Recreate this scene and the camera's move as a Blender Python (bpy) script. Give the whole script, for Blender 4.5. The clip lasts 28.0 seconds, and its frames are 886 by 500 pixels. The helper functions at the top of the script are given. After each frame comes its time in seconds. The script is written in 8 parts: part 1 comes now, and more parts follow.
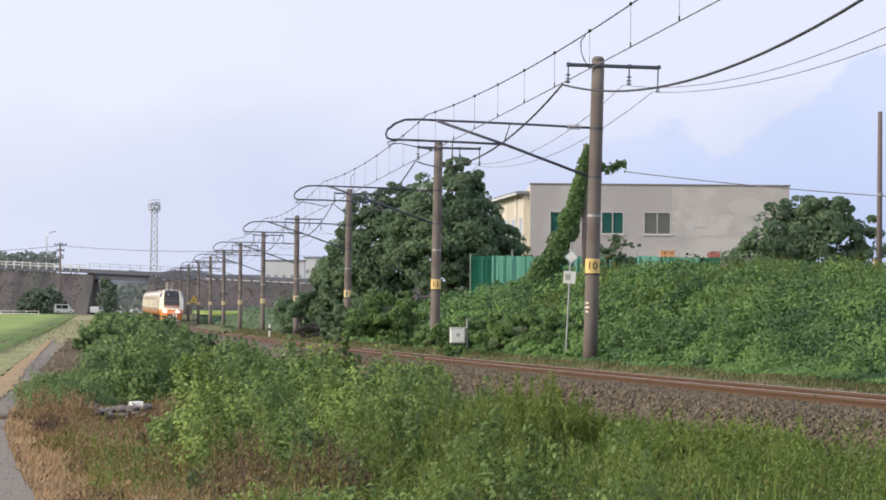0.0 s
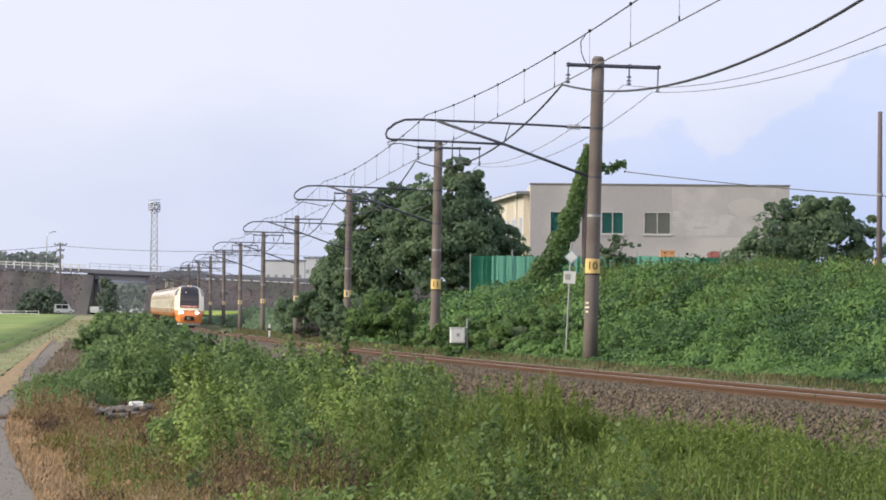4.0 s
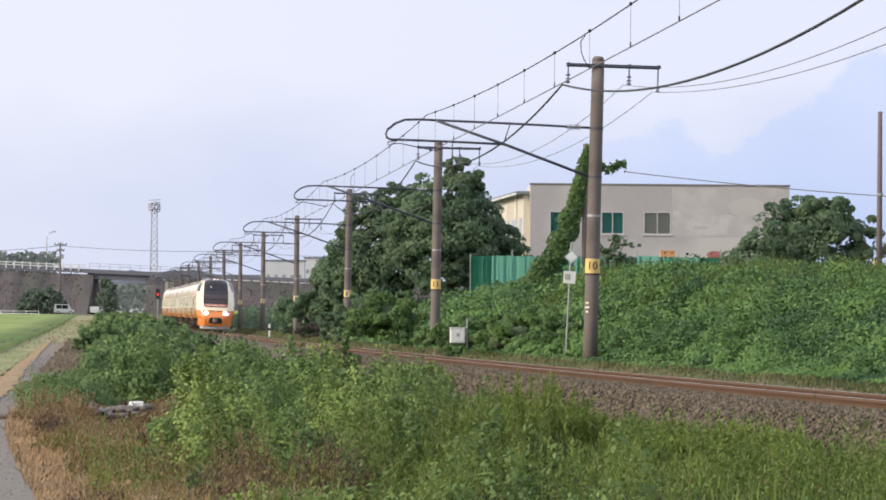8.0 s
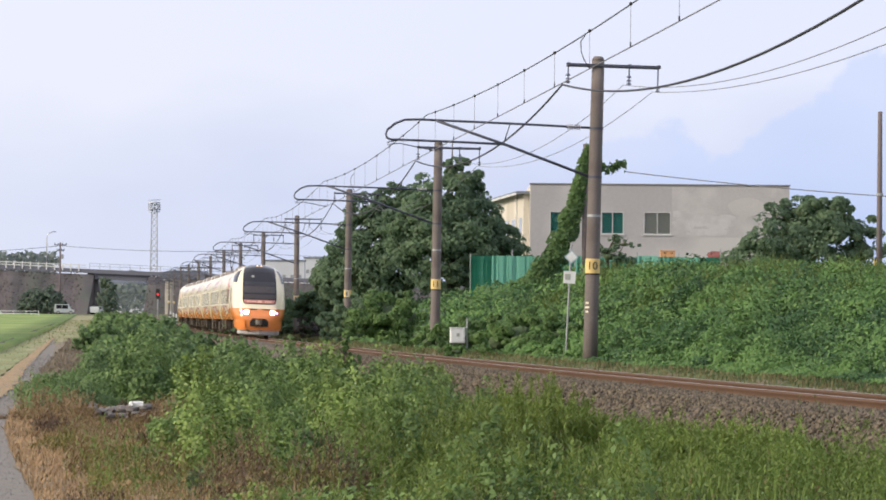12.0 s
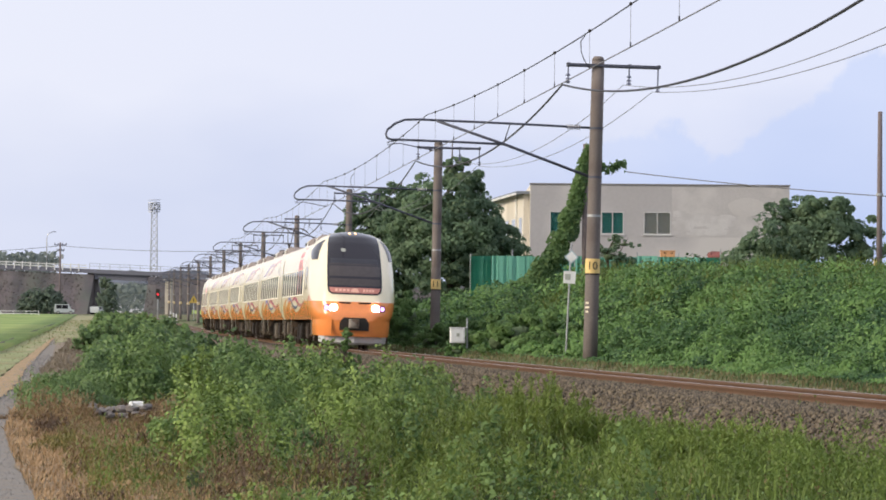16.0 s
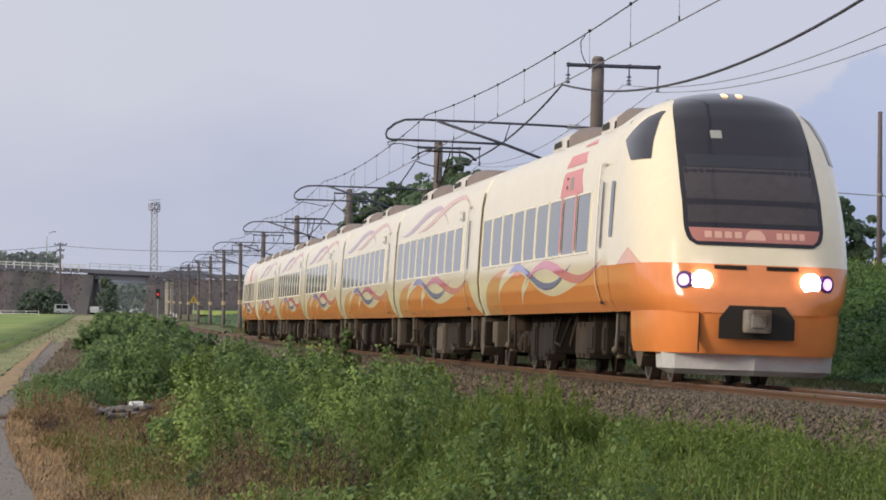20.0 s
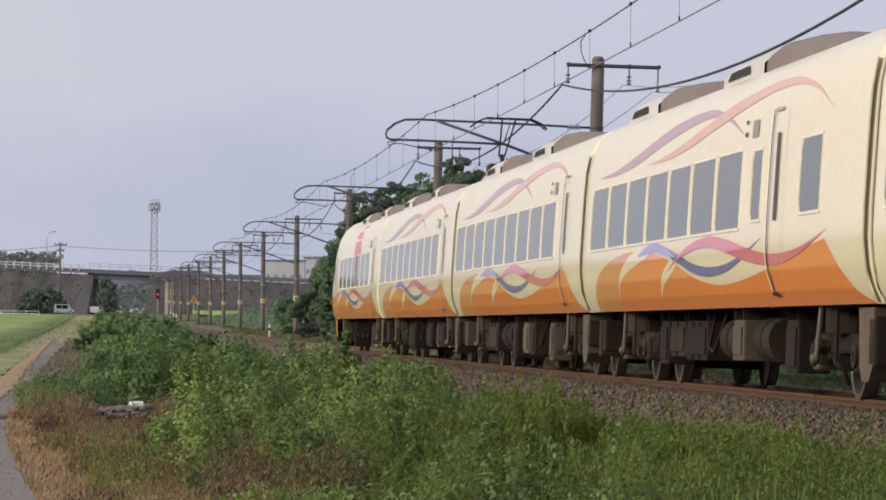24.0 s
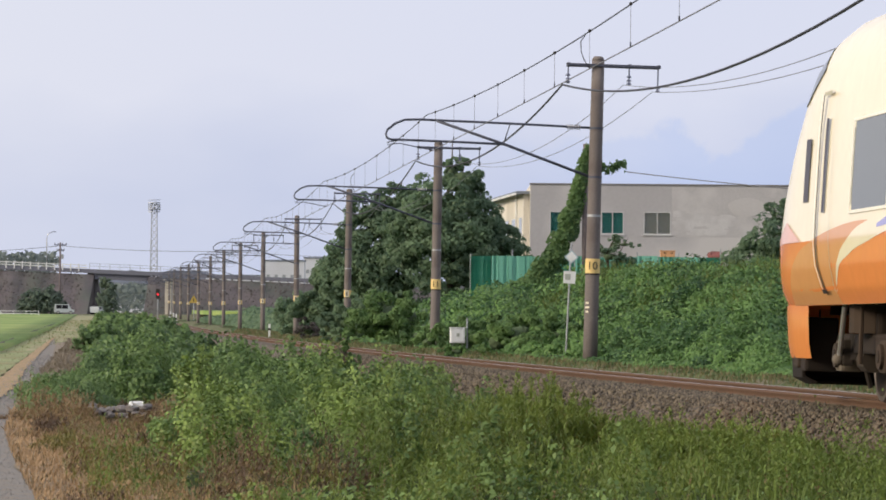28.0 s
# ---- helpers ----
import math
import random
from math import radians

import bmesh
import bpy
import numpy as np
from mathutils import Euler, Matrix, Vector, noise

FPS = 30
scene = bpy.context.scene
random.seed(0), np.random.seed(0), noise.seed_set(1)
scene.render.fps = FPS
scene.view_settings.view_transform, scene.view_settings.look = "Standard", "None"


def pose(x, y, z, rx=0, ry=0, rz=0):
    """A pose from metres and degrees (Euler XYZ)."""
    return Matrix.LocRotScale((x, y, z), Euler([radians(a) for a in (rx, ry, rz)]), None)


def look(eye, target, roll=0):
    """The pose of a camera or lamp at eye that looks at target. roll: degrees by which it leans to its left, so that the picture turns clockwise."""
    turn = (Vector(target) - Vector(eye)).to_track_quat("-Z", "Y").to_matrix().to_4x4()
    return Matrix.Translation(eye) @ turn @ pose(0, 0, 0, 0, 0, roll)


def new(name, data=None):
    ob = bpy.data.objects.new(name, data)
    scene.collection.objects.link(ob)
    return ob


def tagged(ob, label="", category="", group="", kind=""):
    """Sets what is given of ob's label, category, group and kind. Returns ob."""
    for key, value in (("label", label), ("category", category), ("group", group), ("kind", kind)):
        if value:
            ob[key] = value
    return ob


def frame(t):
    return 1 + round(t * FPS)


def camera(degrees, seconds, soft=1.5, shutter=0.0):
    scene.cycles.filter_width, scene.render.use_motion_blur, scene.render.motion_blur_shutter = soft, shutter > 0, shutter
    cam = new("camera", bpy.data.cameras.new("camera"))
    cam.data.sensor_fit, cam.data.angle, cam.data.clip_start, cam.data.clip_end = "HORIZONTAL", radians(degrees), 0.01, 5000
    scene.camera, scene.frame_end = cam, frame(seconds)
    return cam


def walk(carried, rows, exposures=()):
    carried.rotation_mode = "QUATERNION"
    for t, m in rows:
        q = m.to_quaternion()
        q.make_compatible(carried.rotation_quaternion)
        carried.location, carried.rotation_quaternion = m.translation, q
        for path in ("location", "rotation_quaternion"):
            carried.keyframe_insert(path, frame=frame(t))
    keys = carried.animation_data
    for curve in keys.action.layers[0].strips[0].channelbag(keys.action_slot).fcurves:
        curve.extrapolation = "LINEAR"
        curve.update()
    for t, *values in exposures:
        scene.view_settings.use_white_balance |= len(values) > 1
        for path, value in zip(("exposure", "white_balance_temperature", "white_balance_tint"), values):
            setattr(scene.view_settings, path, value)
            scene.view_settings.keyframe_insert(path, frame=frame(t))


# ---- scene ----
# ---------------------------------------------------------------- camera
EYE_Z = 1.6
cam = camera(13.242, 28.0, soft=1.75)
HERE = look((0, 0, EYE_Z), (0, 6753.8, EYE_Z + 104), 0.458)
walk(cam, [(0.0, HERE), (28.0, HERE)],
     exposures=[(0.0, -0.04, 6430, 9), (14.0, -0.04, 6430, 9), (16.0, -0.08, 6430, 9.2), (18.0, -0.22, 6450, 9.5), (20.0, -0.51, 6480, 10), (22.0, -0.57, 6500, 10), (25.0, -0.53, 6500, 10), (26.0, -0.47, 6500, 10), (27.2, -0.38, 6480, 10), (28.0, -0.24, 6460, 9.5)])

# ---------------------------------------------------------------- light
SUN_AZ, SUN_EL = radians(248), radians(21)      # clockwise from +y
world = bpy.data.worlds.new("world")
scene.world = world
world.use_nodes = True
wn, wl = world.node_tree.nodes, world.node_tree.links
wn.clear()
w_out = wn.new("ShaderNodeOutputWorld")
w_bg = wn.new("ShaderNodeBackground")
w_sky = wn.new("ShaderNodeTexSky")
w_sky.sky_type = "NISHITA"
w_sky.sun_disc = False
w_sky.sun_elevation, w_sky.sun_rotation = SUN_EL, SUN_AZ
w_sky.air_density, w_sky.dust_density, w_sky.ozone_density = 1.0, 2.5, 1.5
w_co = wn.new("ShaderNodeTexCoord")
w_map = wn.new("ShaderNodeMapping")
w_map.inputs["Scale"].default_value = (1.0, 1.0, 2.2)
w_noise = wn.new("ShaderNodeTexNoise")
w_noise.inputs["Scale"].default_value = 9.0
w_noise.inputs["Detail"].default_value = 5.0
w_noise.inputs["Roughness"].default_value = 0.45
w_ramp = wn.new("ShaderNodeValToRGB")
w_ramp.color_ramp.elements[0].position, w_ramp.color_ramp.elements[1].position = 0.10, 0.80
w_ramp.color_ramp.elements[0].color = (6.2, 6.95, 9.6, 1)
w_ramp.color_ramp.elements[1].color = (8.75, 9.05, 10.8, 1)
w_mix = wn.new("ShaderNodeMix")
w_mix.data_type = "RGBA"
w_mix.inputs["Factor"].default_value = 0.93
wl.new(w_co.outputs["Generated"], w_map.inputs["Vector"])
wl.new(w_map.outputs["Vector"], w_noise.inputs["Vector"])
w_sep = wn.new("ShaderNodeSeparateXYZ")
w_up = wn.new("ShaderNodeMath")
w_up.operation = "MULTIPLY_ADD"
w_up.inputs[1].default_value, w_up.inputs[2].default_value = 10.0, -0.72
w_cl = wn.new("ShaderNodeMath")
w_cl.operation = "MULTIPLY_ADD"
w_cl.inputs[1].default_value = 1.7
wl.new(w_co.outputs["Generated"], w_sep.inputs["Vector"])
wl.new(w_sep.outputs["Z"], w_up.inputs[0])
wl.new(w_noise.outputs["Fac"], w_cl.inputs[0])
wl.new(w_up.outputs[0], w_cl.inputs[2])
wl.new(w_cl.outputs[0], w_ramp.inputs["Fac"])
wl.new(w_sky.outputs["Color"], w_mix.inputs["A"])
wl.new(w_ramp.outputs["Color"], w_mix.inputs["B"])
w_side = wn.new("ShaderNodeMapRange")
w_side.inputs["From Min"].default_value, w_side.inputs["From Max"].default_value = 0.06, -0.16
w_glow = wn.new("ShaderNodeMix")
w_glow.data_type = "RGBA"
w_glow.inputs["B"].default_value = (9.6, 9.6, 10.3, 1)
w_soft = wn.new("ShaderNodeMath")
w_soft.operation = "MULTIPLY"
w_soft.inputs[1].default_value = 0.5
wl.new(w_sep.outputs["X"], w_side.inputs["Value"])
wl.new(w_side.outputs["Result"], w_soft.inputs[0])
wl.new(w_soft.outputs[0], w_glow.inputs["Factor"])
wl.new(w_mix.outputs["Result"], w_glow.inputs["A"])
# a bank of cloud whose ragged lower edge climbs to the right, with bluer air below it
w_puff = wn.new("ShaderNodeTexNoise")
w_puff.inputs["Scale"].default_value, w_puff.inputs["Detail"].default_value, w_puff.inputs["Roughness"].default_value = 34.0, 9.0, 0.58
wl.new(w_co.outputs["Generated"], w_puff.inputs["Vector"])
w_lift = wn.new("ShaderNodeMapRange")
w_lift.inputs["From Min"].default_value, w_lift.inputs["From Max"].default_value = 0.078, 0.112
w_lift.inputs["To Min"].default_value, w_lift.inputs["To Max"].default_value = 0.0455, 0.072
w_low = wn.new("ShaderNodeMath")
w_low.operation = "SUBTRACT"
w_rag = wn.new("ShaderNodeMath")
w_rag.operation = "MULTIPLY_ADD"
w_rag.inputs[1].default_value = 0.034
w_edge = wn.new("ShaderNodeMapRange")
w_edge.interpolation_type = "SMOOTHSTEP"
w_edge.inputs["From Min"].default_value, w_edge.inputs["From Max"].default_value = 0.0150, 0.0185
w_edge.inputs["To Max"].default_value = 0.5
w_blue = wn.new("ShaderNodeMix")
w_blue.data_type = "RGBA"
w_blue.inputs["B"].default_value = (5.7, 6.9, 10.2, 1)
w_far = wn.new("ShaderNodeMapRange")
w_far.inputs["From Min"].default_value, w_far.inputs["From Max"].default_value = 0.012, 0.062
w_mul = wn.new("ShaderNodeMath")
w_mul.operation = "MULTIPLY"
wl.new(w_sep.outputs["X"], w_lift.inputs["Value"])
wl.new(w_lift.outputs["Result"], w_low.inputs[0])
wl.new(w_sep.outputs["Z"], w_low.inputs[1])
wl.new(w_puff.outputs["Fac"], w_rag.inputs[0])
wl.new(w_low.outputs[0], w_rag.inputs[2])
wl.new(w_rag.outputs[0], w_edge.inputs["Value"])
wl.new(w_sep.outputs["X"], w_far.inputs["Value"])
wl.new(w_edge.outputs["Result"], w_mul.inputs[0])
wl.new(w_far.outputs["Result"], w_mul.inputs[1])
wl.new(w_mul.outputs[0], w_blue.inputs["Factor"])
wl.new(w_glow.outputs["Result"], w_blue.inputs["A"])
wl.new(w_blue.outputs["Result"], w_bg.inputs["Color"])
w_bg.inputs["Strength"].default_value = 0.1
wl.new(w_bg.outputs["Background"], w_out.inputs["Surface"])

sun = new("sun", bpy.data.lights.new("sun", "SUN"))
sun.data.energy, sun.data.angle, sun.data.color = 3.6, radians(18), (1.0, 0.87, 0.68)
sun_dir = Vector((math.sin(SUN_AZ) * math.cos(SUN_EL), math.cos(SUN_AZ) * math.cos(SUN_EL), math.sin(SUN_EL)))
sun.matrix_world = look(tuple(sun_dir * 100), (0, 0, 0))


# ---------------------------------------------------------------- materials
def mat(name, base, rough=0.7, vary=0.25, scale=3.0, fine=40.0, bump=0.15, metal=0.0, dirt=None, dirt_at=(0.5, 0.7),
        rnd=0.0, stretch=(1, 1, 1), spec=0.4, depth=0.02):
    """Noise at two scales moves the colour, a third term stains it, and the fine one gives relief."""
    m = bpy.data.materials.new(name)
    m.use_nodes = True
    n, l = m.node_tree.nodes, m.node_tree.links
    b = n["Principled BSDF"]
    b.inputs["Roughness"].default_value, b.inputs["Metallic"].default_value = rough, metal
    b.inputs["Specular IOR Level"].default_value = spec
    co = n.new("ShaderNodeTexCoord")
    mp = n.new("ShaderNodeMapping")
    mp.inputs["Scale"].default_value = stretch
    l.new(co.outputs["Object"], mp.inputs["Vector"])
    big, small = n.new("ShaderNodeTexNoise"), n.new("ShaderNodeTexNoise")
    big.inputs["Scale"].default_value, small.inputs["Scale"].default_value = scale, fine
    big.inputs["Detail"].default_value, small.inputs["Detail"].default_value = 4.0, 3.0
    for t in (big, small):
        l.new(mp.outputs["Vector"], t.inputs["Vector"])
    add = n.new("ShaderNodeMath")
    add.operation = "ADD"
    l.new(big.outputs["Fac"], add.inputs[0])
    l.new(small.outputs["Fac"], add.inputs[1])
    val = add.outputs[0]
    if rnd:
        oi = n.new("ShaderNodeObjectInfo")
        mul = n.new("ShaderNodeMath")
        mul.operation = "MULTIPLY_ADD"
        mul.inputs[1].default_value, mul.inputs[2].default_value = rnd, -rnd / 2
        l.new(oi.outputs["Random"], mul.inputs[0])
        a2 = n.new("ShaderNodeMath")
        a2.operation = "ADD"
        l.new(val, a2.inputs[0])
        l.new(mul.outputs[0], a2.inputs[1])
        val = a2.outputs[0]
    rg = n.new("ShaderNodeMapRange")
    rg.inputs["From Min"].default_value, rg.inputs["From Max"].default_value = 0.55, 1.45
    rg.inputs["To Min"].default_value, rg.inputs["To Max"].default_value = 1 - vary, 1 + vary
    l.new(val, rg.inputs["Value"])
    sc = n.new("ShaderNodeVectorMath")
    sc.operation = "SCALE"
    sc.inputs[0].default_value = base
    l.new(rg.outputs["Result"], sc.inputs["Scale"])
    col = sc.outputs["Vector"]
    if dirt:
        st = n.new("ShaderNodeTexNoise")
        st.inputs["Scale"].default_value, st.inputs["Detail"].default_value = scale * 0.6, 6.0
        l.new(mp.outputs["Vector"], st.inputs["Vector"])
        r2 = n.new("ShaderNodeMapRange")
        r2.inputs["From Min"].default_value, r2.inputs["From Max"].default_value = dirt_at
        l.new(st.outputs["Fac"], r2.inputs["Value"])
        mx = n.new("ShaderNodeMix")
        mx.data_type = "RGBA"
        l.new(r2.outputs["Result"], mx.inputs["Factor"])
        l.new(col, mx.inputs["A"])
        mx.inputs["B"].default_value = (*dirt, 1)
        col = mx.outputs["Result"]
    l.new(col, b.inputs["Base Color"])
    if bump:
        bp = n.new("ShaderNodeBump")
        bp.inputs["Strength"].default_value, bp.inputs["Distance"].default_value = bump, depth
        l.new(small.outputs["Fac"], bp.inputs["Height"])
        l.new(bp.outputs["Normal"], b.inputs["Normal"])
    return m


def leaf_mat(name, dark, light, odd=None, odd_share=0.1, clear=0.3, patch=0.5):
    """Each leaf its own tint; patches of a metre or two lean to light or dark; some light passes through."""
    m = bpy.data.materials.new(name)
    m.use_nodes = True
    n, l = m.node_tree.nodes, m.node_tree.links
    b = n["Principled BSDF"]
    b.inputs["Roughness"].default_value = 0.55
    b.inputs["Specular IOR Level"].default_value = 0.3
    geo = n.new("ShaderNodeNewGeometry")
    no = n.new("ShaderNodeTexNoise")
    no.inputs["Scale"].default_value, no.inputs["Detail"].default_value = patch, 3.0
    l.new(geo.outputs["Position"], no.inputs["Vector"])
    pm = n.new("ShaderNodeMapRange")
    pm.inputs["From Min"].default_value, pm.inputs["From Max"].default_value = 0.34, 0.66
    pm.inputs["To Min"].default_value, pm.inputs["To Max"].default_value = 0.0, 0.78
    l.new(no.outputs["Fac"], pm.inputs["Value"])
    ad = n.new("ShaderNodeMath")
    ad.operation = "MULTIPLY_ADD"
    ad.inputs[1].default_value = 0.17
    l.new(geo.outputs["Random Per Island"], ad.inputs[0])
    l.new(pm.outputs["Result"], ad.inputs[2])
    rp = n.new("ShaderNodeValToRGB")
    e = rp.color_ramp.elements
    e[0].position, e[0].color = 0.05, (*dark, 1)
    e[1].position, e[1].color = 0.95, (*light, 1)
    l.new(ad.outputs[0], rp.inputs["Fac"])
    col = rp.outputs["Color"]
    if odd:
        gt = n.new("ShaderNodeMath")
        gt.operation = "LESS_THAN"
        gt.inputs[1].default_value = odd_share
        sh = n.new("ShaderNodeMath")
        sh.operation = "FRACT"
        m9 = n.new("ShaderNodeMath")
        m9.operation = "MULTIPLY"
        m9.inputs[1].default_value = 17.3
        l.new(geo.outputs["Random Per Island"], m9.inputs[0])
        l.new(m9.outputs[0], sh.inputs[0])
        l.new(sh.outputs[0], gt.inputs[0])
        mx = n.new("ShaderNodeMix")
        mx.data_type = "RGBA"
        l.new(gt.outputs[0], mx.inputs["Factor"])
        l.new(col, mx.inputs["A"])
        mx.inputs["B"].default_value = (*odd, 1)
        col = mx.outputs["Result"]
    l.new(col, b.inputs["Base Color"])
    tr = n.new("ShaderNodeBsdfTranslucent")
    l.new(col, tr.inputs["Color"])
    ms = n.new("ShaderNodeMixShader")
    ms.inputs["Fac"].default_value = clear
    l.new(b.outputs["BSDF"], ms.inputs[1])
    l.new(tr.outputs["BSDF"], ms.inputs[2])
    l.new(ms.outputs["Shader"], n["Material Output"].inputs["Surface"])
    return m


def glow_mat(name, colour, power):
    m = bpy.data.materials.new(name)
    m.use_nodes = True
    b = m.node_tree.nodes["Principled BSDF"]
    b.inputs["Base Color"].default_value = (*colour, 1)
    b.inputs["Emission Color"].default_value = (*colour, 1)
    b.inputs["Emission Strength"].default_value = power
    return m


